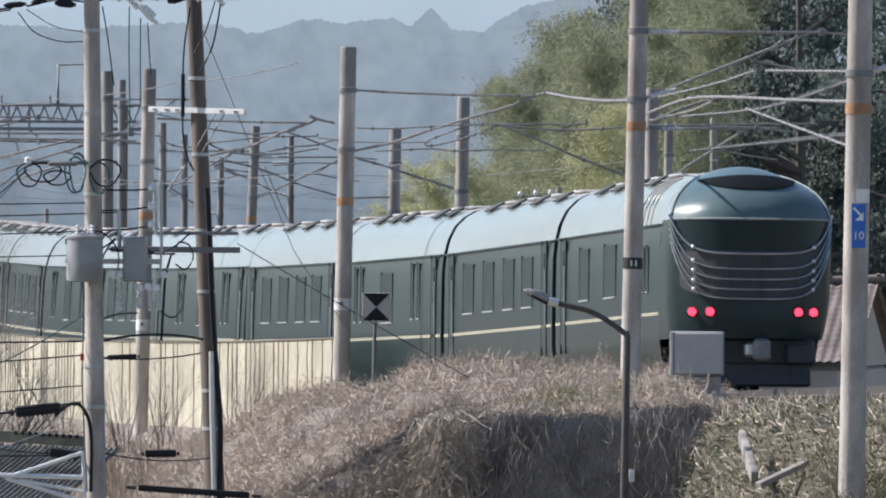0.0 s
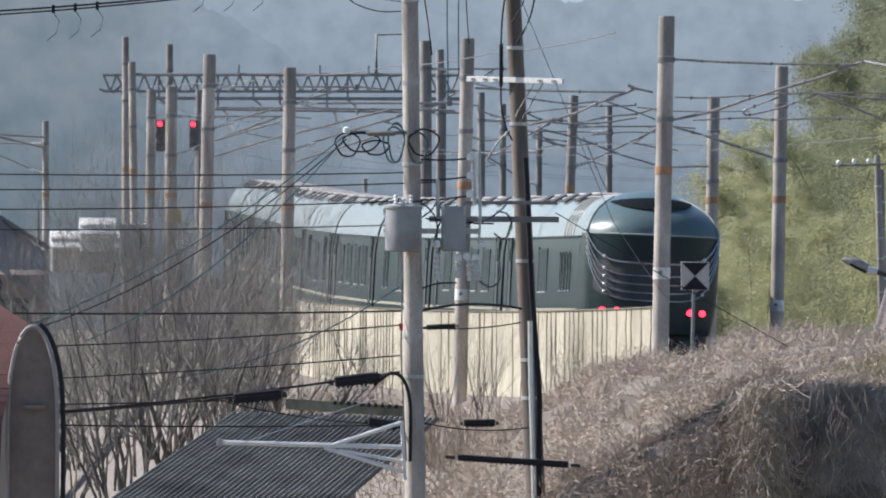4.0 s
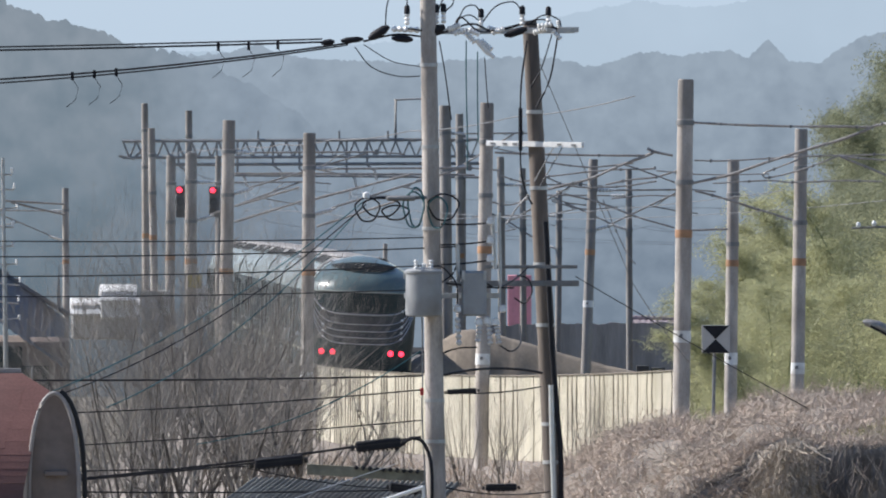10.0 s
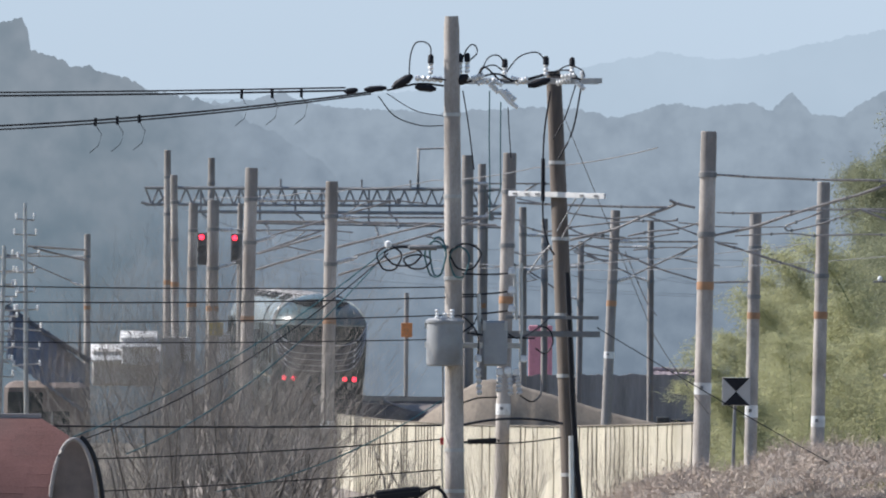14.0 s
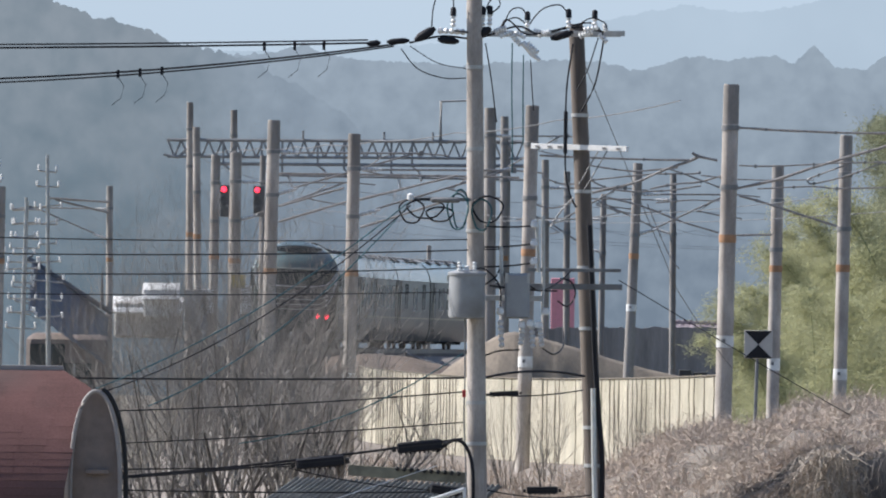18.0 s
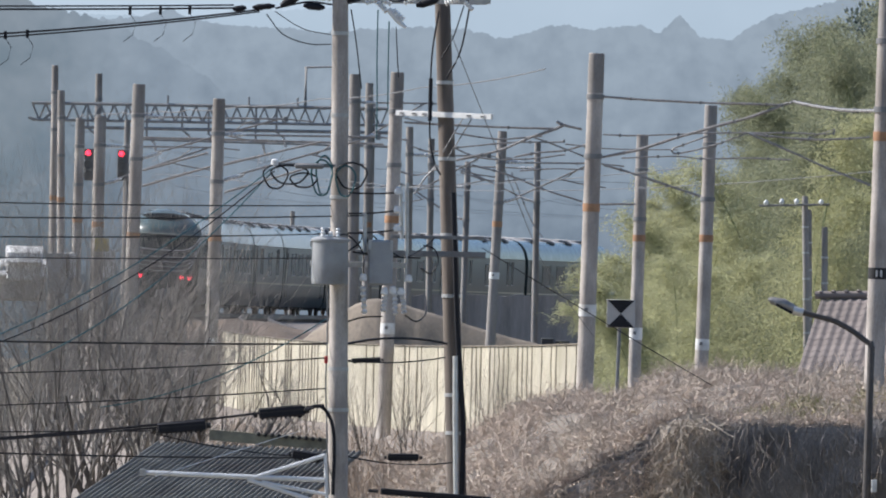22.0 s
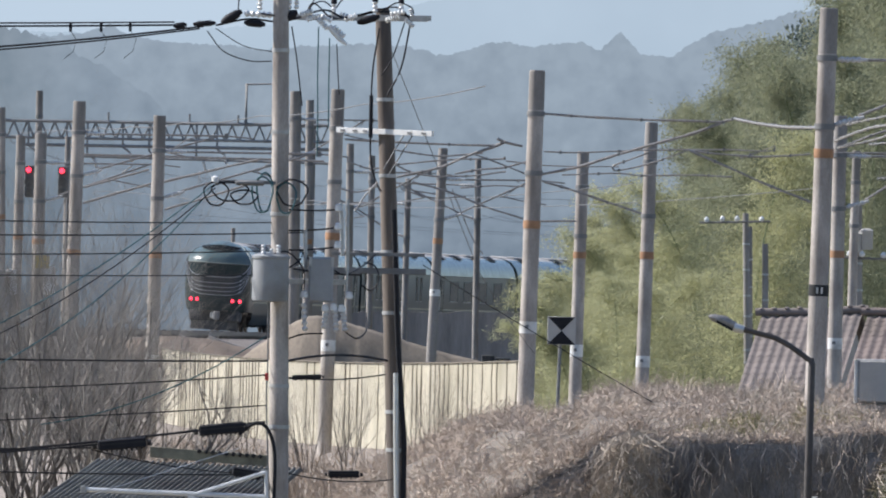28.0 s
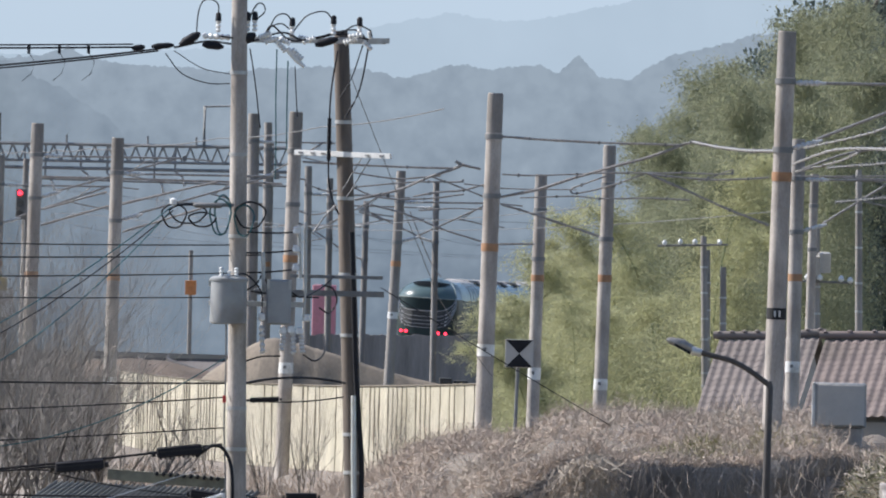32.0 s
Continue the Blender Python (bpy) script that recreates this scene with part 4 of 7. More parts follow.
span_rod([(2.23, 456.0, 4.13), (3.14, 456.0, 4.35), (3.77, 456.0, 4.63), (4.34, 456.0, 4.84), (4.65, 456.0, 4.98)], 0.032)
span_rod([(1.15, 470.0, 4.46), (1.67, 470.0, 4.31), (2.32, 470.0, 4.41), (3.5, 470.0, 4.55), (4.6, 470.0, 4.59), (4.8, 470.0, 4.62)], 0.02)
span_rod([(3.71, 480.0, 4.22), (4.37, 480.0, 4.35), (4.91, 480.0, 4.41), (5.44, 480.0, 4.57)], 0.024)
span_rod([(4.01, 500.0, 3.88), (4.84, 500.0, 3.95), (5.68, 500.0, 3.95)], 0.02)
span_rod([(2.94, 520.0, 3.99), (3.89, 520.0, 3.75), (4.76, 520.0, 3.41), (5.78, 520.0, 3.11)], 0.024)
span_rod([(4.01, 470.0, 4.71), (4.61, 470.0, 4.51), (5.33, 470.0, 4.24)], 0.02)
span_rod([(0.99, 520.0, 3.8), (1.57, 520.0, 3.7), (2.08, 520.0, 3.86)], 0.022)
span_rod([(4.26, 560.0, 3.79), (4.83, 560.0, 2.48), (5.15, 560.0, 2.02)], 0.017)
span_rod([(2.6, 560.0, 4.84), (3.85, 560.0, 4.69), (5.09, 560.0, 4.8)], 0.025)
span_rod([(2.69, 560.0, 4.42), (3.4, 560.0, 4.16), (4.64, 560.0, 4.15), (5.73, 560.0, 4.3)], 0.025)
span_rod([(3.06, 600.0, 3.71), (3.99, 600.0, 3.48), (4.99, 600.0, 3.54)], 0.025)
span_rod([(9.35, 430.0, 4.7), (9.7, 430.0, 4.83), (10.06, 430.0, 4.96)], 0.014)


def gantry():
    a, b = Vector((-11.05, 690.00, 5.66)), Vector((0.99, 690.00, 5.72))
    h = 0.57
    t = thing("signal_gantry", "grey steel lattice gantry across the tracks", "gantry", at=a)
    w = (b - a).x
    for y in (0, 0.8):
        for z, r in ((0, 0.06), (-h, 0.05)):
            part("chord", Geo().tube([Vector((0, y, z)), Vector((w, y, z + 0.06))], r, 6), GANTRY, t)
        n = 26
        for i in range(n):
            x0, x1 = w * i / n, w * (i + 1) / n
            xm = (x0 + x1) / 2
            part("lattice_bar", Geo().tube([(x0, y, 0), (xm, y, -h)], 0.033, 6), GANTRY, t)
            part("lattice_bar", Geo().tube([(xm, y, -h), (x1, y, 0)], 0.033, 6), GANTRY, t)
    for i in range(27):
        part("cross_bar", Geo().tube([(w * i / 26, 0, 0), (w * (i + 0.5) / 26, 0.8, 0)], 0.03, 6), GANTRY, t)
    for x in (0.75, w - 0.5):
        part("leg", Geo().tube([(x, 0.35, 0.2), (x, 0.35, -13)], 0.11, 10), CONCRETE_D, t)
    p = Vector((-1.79, 690.00, 7.06)) - a
    part("hoop", Geo().tube([p + Vector((0, 0, -1.35)), p, p + Vector((0.920, 0, 0.04)), p + Vector((0.920, 0, -1.35))], 0.06, 6), GANTRY, t)
    p2 = Vector((-11.18, 690.00, 5.16)) - a
    part("side_arm", Geo().tube([p2, p2 + Vector((0.5, 0, -0.1)), p2 + Vector((0.9, 0, 0.3)), p2 + Vector((1.2, 0, 0.75))], 0.05, 6), GANTRY, t)
    part("side_arm", Geo().tube([p2 + Vector((0.3, 0, 0.48)), p2 + Vector((1.3, 0, 0.5))], 0.045, 6), GANTRY, t)
    part("second_beam", Geo().tube([Vector((-9.4, 690.00, 4.86)) - a, Vector((1.08, 690.00, 4.9)) - a], 0.06, 6), GANTRY, t)
    part("second_beam", Geo().tube([Vector((-7.35, 690.00, 4.5)) - a, Vector((1.08, 690.00, 4.43)) - a], 0.045, 6), GANTRY, t)
    for i, x in enumerate((1.9, 3.2, 3.9, 5.1, 6.0, 7.6, 8.3, 10.2)):
        z = -h - 0.25 - 0.12 * (i % 3)
        hg = part("drop_bracket", Geo().tube([(x, 0, 0.0), (x, 0, z), (x + 0.25, 0, z - 0.18)], 0.04, 6), GANTRY, t)
        part("insulator", finned(Geo(), (x + 0.25, 0, z - 0.18), (x + 0.33, 0, z - 0.5), 0.06, 4), INSUL, hg)
    for x in (4.6, 7.35, 9.0):
        part("finial", Geo().tube([(x, 0, 0), (x, 0, 0.35)], 0.04, 6), GANTRY, t)


gantry()


def signal(p):
    s = thing("railway_signal", "black railway signal head showing a red light", "signal", at=p, group="railway signals")
    part("backboard", Geo().box((0.05, 0, 0.0), (0.36, 0.06, 1.0), b=0.02), STEEL_D, s)
    for z in (0.35, 0.0, -0.35):
        part("hood", Geo().tube([(0, -0.05, z), (0, -0.25, z)], [0.13, 0.14], 12, caps=False), RUBBER, s)
    part("lamp", Geo().lathe([(0.085, 0), (0.078, 0.05), (0.03, 0.07)], 16, (0, -0.27, 0.36), Matrix.Rotation(radians(90), 4, "X")), REDGLOW, s, "glowing red signal lamp")
    part("stalk", Geo().tube([(0.2, 0.1, -0.5), (0.2, 0.1, -9)], 0.06, 8), STEEL_D, s)


signal((-8.32, 630.00, 3.67))
signal((-7.52, 650.00, 3.65))


# ---- utility poles in the foreground ----


def utility_pole(top, foot, r0, r1, material, label, deep=4.5):
    top, foot = Vector(top), Vector(foot)
    base = foot + (foot - top).normalized() * deep
    t = thing("utility_pole", label, "utility pole", at=base, group="utility poles")
    part("pole", Geo().tube([base.lerp(top, q) - base for q in (0, 0.3, 0.6, 0.985, 1)], [r0, (2 * r0 + r1) / 3, (r0 + 2 * r1) / 3, r1, r1 * 0.85], 18), material, t)
    for q in (0.42, 0.47, 0.6, 0.68, 0.78, 0.88):
        p = base.lerp(top, q) - base
        rr = r0 + (r1 - r0) * q
        part("strap", Geo().tube([p - Vector((0, 0, 0.03)), p + Vector((0, 0, 0.03))], rr + 0.012, 16), STEEL, t)
    return t


POLE_A = utility_pole((-0.35, 340.00, 7.90), (-0.20, 340.00, -1.28), 0.19, 0.13, CONCRETE, "pale mottled concrete utility pole with transformers")
POLE_W = utility_pole((1.38, 344.00, 7.03), (1.81, 344.00, -1.35), 0.185, 0.13, TIMBER, "dark brown utility pole with a grey conduit")


def pole_gear():
    A, W = POLE_A, POLE_W
    # conduit and cable down the brown pole
    on_pole("conduit", W, Geo().tube([(1.74, 343.70, 0.87), (1.76, 343.70, -0.18), (1.80, 343.70, -1.35), (1.86, 343.70, -3.43)], 0.05, 10), PIPE, "pale plastic conduit")
    on_pole("riser_cable", W, Geo().tube(soft([(1.64, 343.70, 3.63), (1.70, 343.70, 2.49), (1.76, 343.70, 1.34), (1.84, 343.70, 0.39), (1.90, 343.70, -0.38), (1.90, 343.70, -1.52), (1.92, 343.70, -3.43)]), 0.045, 8), BLACK, "thick black riser cable")
    on_pole("riser_cable", W, Geo().tube(soft([(1.33, 343.80, 6.69), (1.23, 343.80, 5.93), (1.22, 343.80, 5.07), (1.23, 343.80, 4.49), (1.32, 343.80, 4.11), (1.42, 343.80, 3.92)]), 0.016, 6), BLACK)
    on_pole("cable_joint", W, Geo().tube([(1.22, 343.80, 5.55), (1.22, 343.80, 4.83)], 0.034, 8), BLACK)
    # white cross arm on the brown pole, with braces
    arm = on_pole("cross_arm", W, Geo().box(Vector((1.46, 343.80, 4.94)), (2.048, 0.06, 0.09), pose(0, 0, 0, 0, 1.0, -38)), WHITE, "white slotted cross arm")
    for q in (-0.88, -0.62, -0.4, 0.55, 0.85):
        on_pole("slot", W, Geo().box(Vector((1.46, 343.80, 4.94)) + Vector((q * math.cos(radians(-38)) - 0.036 * math.sin(radians(38)), q * math.sin(radians(-38)) - 0.036 * math.cos(radians(38)), -q * 0.0175)), (0.09, 0.012, 0.03), pose(0, 0, 0, 0, 1, -38)), STEEL_D, parent=arm)
    on_pole("brace", W, Geo().tube([(1.93, 343.75, 4.89), (1.54, 343.75, 4.21)], 0.01, 6), STEEL_D)
    on_pole("brace", W, Geo().tube([(1.78, 343.75, 4.89), (1.45, 343.75, 4.30)], 0.01, 6), STEEL_D)
    on_pole("stay_rod", W, Geo().tube([(1.36, 343.75, 4.09), (1.16, 343.75, 3.87), (0.98, 343.75, 3.59)], 0.014, 6), STEEL_D)
    # steel beams between the two poles at the top
    beam = on_pole("top_beam", A, Geo().box(Vector((0.85, 342.00, 6.84)), (2.565, 0.1, 0.1), pose(0, 0, 0, 0, -0.5, 0)), STEEL, "galvanised top beam")
    on_pole("beam_end", A, Geo().box(Vector((1.84, 342.00, 6.86)), (0.703, 0.08, 0.09)), STEEL, parent=beam)
    # insulators and black covered joints along the beam
    for a, b, r in (((-2.13, 340.00, 6.62), (-1.90, 340.00, 6.65), 0.05), ((-1.80, 340.00, 6.66), (-1.42, 340.00, 6.69), 0.05), ((-1.33, 340.00, 6.69), (-0.99, 340.00, 6.90), 0.075), ((-0.95, 340.00, 6.71), (-0.59, 340.00, 6.68), 0.06),
                    ((-0.39, 340.00, 6.73), (-0.06, 340.00, 6.91), 0.08), ((0.94, 341.00, 6.75), (1.32, 341.00, 6.87), 0.065)):
        g = Geo().tube([Vector(a), Vector(a).lerp(Vector(b), 0.25), Vector(a).lerp(Vector(b), 0.75), Vector(b)], [r * 0.4, r, r, r * 0.4], 10)
        on_pole("covered_joint", A, g, BLACK, "black covered cable joint")
    for a, b in (((-0.95, 340.00, 6.86), (-0.48, 340.00, 6.84)), ((-0.01, 340.00, 6.85), (0.20, 340.00, 6.93)), ((0.65, 341.00, 6.88), (0.89, 341.00, 6.83)), ((1.42, 341.50, 6.80), (1.65, 341.50, 6.88)), ((0.29, 340.00, 6.80), (0.45, 340.00, 6.63)), ((0.54, 340.00, 6.67), (0.73, 340.00, 6.50))):
        on_pole("insulator", A, finned(Geo(), a, b, 0.06), WHITE, "white ribbed insulator")
    for p in ((-0.69, 340.00, 6.96), (-0.08, 340.00, 6.99), (-0.20, 340.00, 6.98), (0.55, 341.00, 6.91), (1.24, 341.00, 6.96), (1.68, 341.50, 6.95)):
        p = Vector(p)
        pin = on_pole("pin_insulator", A, finned(Geo(), p - Vector((0, 0, 0.04)), p + Vector((0, 0, 0.17)), 0.05, 3), WHITE, "white pin insulator")
        on_pole("cap", A, Geo().tube([p + Vector((0, 0, 0.15)), p + Vector((0, 0, 0.27)), p + Vector((0, 0, 0.3))], [0.052, 0.048, 0.02], 10), BLACK, "black insulator cap", parent=pin)
    # jumper loops above the beam
    for pts in ([(-1.05, 340.00, 6.92), (-1.03, 340.00, 7.22), (-0.96, 340.00, 7.43), (-0.82, 340.00, 7.47), (-0.70, 340.00, 7.39), (-0.69, 340.00, 7.22)],
                [(-0.20, 340.00, 6.99), (-0.13, 340.00, 7.27), (-0.03, 340.00, 7.42), (0.06, 340.00, 7.40), (0.08, 340.00, 7.28), (-0.06, 340.00, 7.15)],
                [(0.09, 340.00, 6.90), (0.20, 340.00, 7.04), (0.37, 340.00, 7.09), (0.51, 340.00, 7.00)],
                [(0.14, 340.00, 6.94), (0.27, 340.00, 7.21), (0.44, 340.00, 7.25), (0.55, 340.00, 7.12)],
                [(0.56, 341.00, 6.96), (0.79, 341.00, 7.24), (1.08, 341.00, 7.32), (1.22, 341.00, 7.19)],
                [(1.32, 341.00, 6.92), (1.60, 341.00, 7.10), (1.84, 341.00, 7.03), (1.89, 341.00, 6.92)]):
        on_pole("jumper_cable", A, Geo().tube(soft(pts), 0.012, 6), BLACK, "looped black jumper cable")
    on_pole("beam_cable", A, Geo().tube(soft([(-1.42, 340.00, 6.65), (-0.86, 340.00, 6.77), (-0.29, 340.40, 6.74), (0.37, 340.60, 6.95), (0.75, 341.00, 6.83), (1.32, 341.40, 6.95), (1.84, 341.60, 6.88)]), 0.018, 6), BLACK, "black cable along the beam")
    on_pole("beam_cable", A, Geo().tube(soft([(-0.67, 339.90, 6.86), (-0.01, 340.00, 6.81), (0.20, 340.20, 7.06), (0.52, 340.40, 6.82), (0.94, 341.00, 6.88), (1.60, 341.50, 7.03), (1.87, 341.60, 6.76)]), 0.014, 6), BLACK)
    for a, b in (((0.09, 340.00, 6.77), (0.29, 340.00, 6.85)), ((0.33, 340.00, 6.85), (0.52, 340.00, 6.76)), ((0.73, 340.80, 6.79), (0.94, 340.80, 6.88)), ((1.49, 341.20, 6.91), (1.74, 341.20, 6.95)), ((1.75, 341.20, 6.84), (1.89, 341.20, 6.70)), ((1.84, 341.20, 7.01), (1.87, 341.20, 6.88))):
        on_pole("insulator", A, finned(Geo(), a, b, 0.05, 4), WHITE, "white ribbed insulator")
    # drop leads from the beam
    for pts, m, r in (([(0.30, 341.00, 6.67), (0.30, 341.00, 5.91), (0.32, 341.00, 5.06), (0.32, 341.00, 4.49)], TEAL, 0.012), ([(0.49, 341.00, 6.48), (0.49, 341.00, 5.72), (0.50, 341.00, 4.97)], TEAL, 0.012),
                      ([(0.61, 341.00, 6.39), (0.64, 341.00, 5.92), (0.67, 341.00, 5.54)], BLACK, 0.01), ([(-0.15, 340.00, 6.66), (-0.05, 340.00, 6.09), (0.05, 340.00, 5.34)], BLACK, 0.012),
                      ([(-1.56, 340.00, 6.55), (-1.28, 340.00, 6.22), (-0.85, 340.00, 6.07), (-0.47, 340.00, 6.07)], BLACK, 0.01), ([(-1.42, 340.00, 6.60), (-0.95, 340.00, 6.32), (-0.47, 340.00, 6.23)], BLACK, 0.008),
                      ([(1.85, 343.00, 6.79), (1.71, 343.00, 6.03), (1.48, 343.00, 5.55)], BLACK, 0.016), ([(1.75, 343.00, 6.79), (1.57, 343.00, 6.22), (1.38, 343.00, 5.88)], BLACK, 0.012)):
        on_pole("drop_lead", A, Geo().tube(soft(pts), r, 6), m)
    on_pole("cut_out_switch", A, Geo().tube([(0.47, 340.00, 6.68), (0.64, 340.00, 6.48), (0.77, 340.00, 6.38)], [0.05, 0.045, 0.03], 8), WHITE, "white fuse cut-out")
    # transformers
    tp = Vector((-0.41, 339.60, 2.45))
    h = 0.793
    g = Geo().lathe([(0.26, -h / 2), (0.3, -h / 2 + 0.02), (0.31, -h / 2 + 0.06), (0.3, h / 2 - 0.08), (0.32, h / 2 - 0.07), (0.325, h / 2 - 0.03), (0.27, h / 2), (0.1, h / 2 + 0.03)], 28, tp)
    tr = on_pole("transformer", A, g, TANK, "grey cylindrical pole transformer")
    for dx, dz in ((-0.13, h / 2), (0.12, h / 2), (0.0, h / 2 - 0.06)):
        p = tp + Vector((dx, -0.16, dz))
        on_pole("bushing", A, finned(Geo(), p, p + Vector((0, 0, 0.16)), 0.045, 3), WHITE, "white porcelain bushing", parent=tr)
    on_pole("lifting_lug", A, Geo().box(tp + Vector((-0.31, 0, h / 2 - 0.12)), (0.06, 0.05, 0.1)), STEEL, parent=tr)
    bp = Vector((0.43, 340.00, 2.44))
    bw, bh = 0.416, 0.756
    bx = on_pole("switch_box", A, Geo().box(bp, (bw, 0.36, bh), b=0.03), TANK, "grey rectangular switchgear tank")
    for dx in (-0.18, 0.18):
        on_pole("lug", A, Geo().box(bp + Vector((dx, -0.19, bh / 2 - 0.08)), (0.05, 0.04, 0.16)), STEEL, parent=bx)
    on_pole("bracket_beam", A, Geo().box(Vector((0.06, 340.30, 2.40)), (1.606, 0.09, 0.09)), STEEL)
    on_pole("bracket_beam", A, Geo().box(Vector((1.11, 343.00, 2.59)), (2.191, 0.09, 0.1)), STEEL_D, "dull steel bracket beam")
    on_pole("bracket_beam", A, Geo().box(Vector((1.39, 343.00, 2.87)), (1.572, 0.07, 0.06)), STEEL_D)
    # insulator strings hanging below the tanks
    for a, b in (((0.15, 339.80, 2.04), (0.18, 339.80, 1.57)), ((0.53, 339.80, 1.95), (0.49, 339.80, 1.62)), ((0.68, 339.80, 1.95), (0.70, 339.80, 1.57)), ((0.81, 339.80, 1.90), (0.85, 339.80, 1.59))):
        on_pole("insulator_string", A, finned(Geo(), a, b, 0.055, 5), INSUL, "dusty insulator string")
    for p in ((0.15, 339.80, 2.18), (0.91, 339.80, 2.18), (0.51, 339.80, 1.96), (0.65, 339.80, 1.98), (0.79, 339.80, 1.96), (0.70, 339.80, 3.64), (0.70, 339.80, 3.33), (0.70, 339.80, 3.02)):
        p = Vector(p)
        on_pole("knob_insulator", A, Geo().lathe([(0.02, -0.06), (0.06, -0.045), (0.065, 0.0), (0.05, 0.03), (0.06, 0.05), (0.02, 0.07)], 12, p), WHITE, "small white insulator")
    # upright rack of fuse holders between the poles
    for a, b, r in (((0.74, 340.00, 3.74), (0.78, 340.00, 2.84), 0.03), ((0.85, 340.00, 3.79), (0.87, 340.00, 2.60), 0.028), ((0.15, 340.00, 3.27), (0.17, 340.00, 2.61), 0.035), ((0.87, 340.00, 2.60), (0.85, 340.00, 2.13), 0.02)):
        on_pole("fuse_holder", A, Geo().tube([a, b], r, 8), STEEL)
    for a, b in (((-0.13, 340.00, 3.60), (0.72, 340.00, 3.62)), ((-0.18, 340.00, 3.25), (0.72, 340.00, 3.32)), ((-0.18, 340.00, 2.92), (0.72, 340.00, 3.00)), ((-0.04, 340.00, 2.61), (1.10, 340.00, 2.53))):
        on_pole("secondary_cable", A, Geo().tube(sag(a, b, 0.02, 6), 0.015, 6), BLACK)
    for pts in ([(-0.13, 340.00, 2.61), (0.06, 340.00, 2.75), (0.15, 340.00, 2.89), (0.25, 340.00, 2.70)], [(-0.37, 339.40, 2.85), (-0.13, 339.60, 2.89), (0.13, 339.80, 2.61), (0.15, 339.80, 2.23)],
                [(0.63, 340.00, 2.61), (0.83, 340.00, 2.53), (1.15, 342.00, 2.69), (1.35, 343.00, 2.87)], [(1.15, 342.60, 2.73), (1.34, 342.60, 2.67), (1.41, 342.60, 2.45), (1.28, 342.60, 2.26), (1.11, 342.60, 2.35)],
                [(-0.13, 340.00, 1.43), (0.15, 340.00, 1.52), (0.48, 340.00, 1.54)], [(0.86, 340.00, 1.57), (1.05, 340.00, 1.47), (1.21, 341.00, 1.60), (1.20, 342.00, 1.88)]):
        on_pole("loop_cable", A, Geo().tube(soft(pts), 0.014, 6), BLACK, "looped black cable")
    # coils of cable at mid height
    for c, rx, rz in (((-1.12, 339.60, 3.88), 0.3, 0.16), ((-1.35, 339.60, 3.84), 0.2, 0.2), ((-0.88, 339.60, 3.79), 0.22, 0.12), ((-0.58, 339.60, 3.84), 0.17, 0.3), ((-0.54, 339.60, 3.88), 0.13, 0.33), ((-0.08, 339.80, 3.88), 0.25, 0.22), ((-0.18, 339.80, 3.79), 0.16, 0.26)):
        c = Vector(c)
        pts = [c + Vector((rx * math.cos(w) * (1 + 0.12 * math.sin(3 * w)), 0.05 * math.sin(2 * w), rz * math.sin(w))) for w in np.linspace(0.3, 2 * math.pi + 0.4, 22)]
        on_pole("cable_coil", A, Geo().tube(pts, 0.016, 6), BLACK if rx > 0.18 else TEAL, "coil of spare cable")
    on_pole("coil_arm", A, Geo().box(Vector((-0.88, 339.80, 4.04)), (1.039, 0.06, 0.06)), STEEL_D)
    on_pole("coil_box", A, Geo().box(Vector((-0.79, 339.50, 4.03)), (0.5, 0.1, 0.09), b=0.03), STEEL_D, "dull grey splice case")
    on_pole("clamp_cap", A, Geo().lathe([(0.02, 0), (0.06, 0.02), (0.06, 0.1), (0.02, 0.13)], 10, (-1.37, 339.60, 4.01)), WHITE)
    # red marker and step bolts on the concrete pole
    on_pole("red_marker", A, Geo().box(Vector((-0.44, 339.70, 0.80)), (0.06, 0.05, 0.12)), mat("red_tag", (0.5, 0.04, 0.04), 0.6), "small red marker")
    on_pole("side_cable", A, Geo().tube(soft([(-0.44, 339.80, 2.14), (-0.43, 339.80, 1.00), (-0.44, 339.80, 0.44), (-0.40, 339.80, -0.41), (-0.34, 339.80, -1.45)]), 0.014, 6), STEEL_D)
    on_pole("side_cable", A, Geo().tube(soft([(-0.89, 339.60, -0.17), (-0.61, 339.60, 0.02), (-0.40, 339.60, -0.08), (-0.28, 339.60, -0.50), (-0.28, 339.60, -1.45)]), 0.03, 8), BLACK, "black cable bending down the pole")


pole_gear()


def cable(a, b, drop, r=0.014, material=None, label="thin black overhead utility cable"):
    single("overhead_cable", Geo().tube(sag(a, b, drop, 18), r, 6), material or BLACK, label, "cable", group="utility cables")


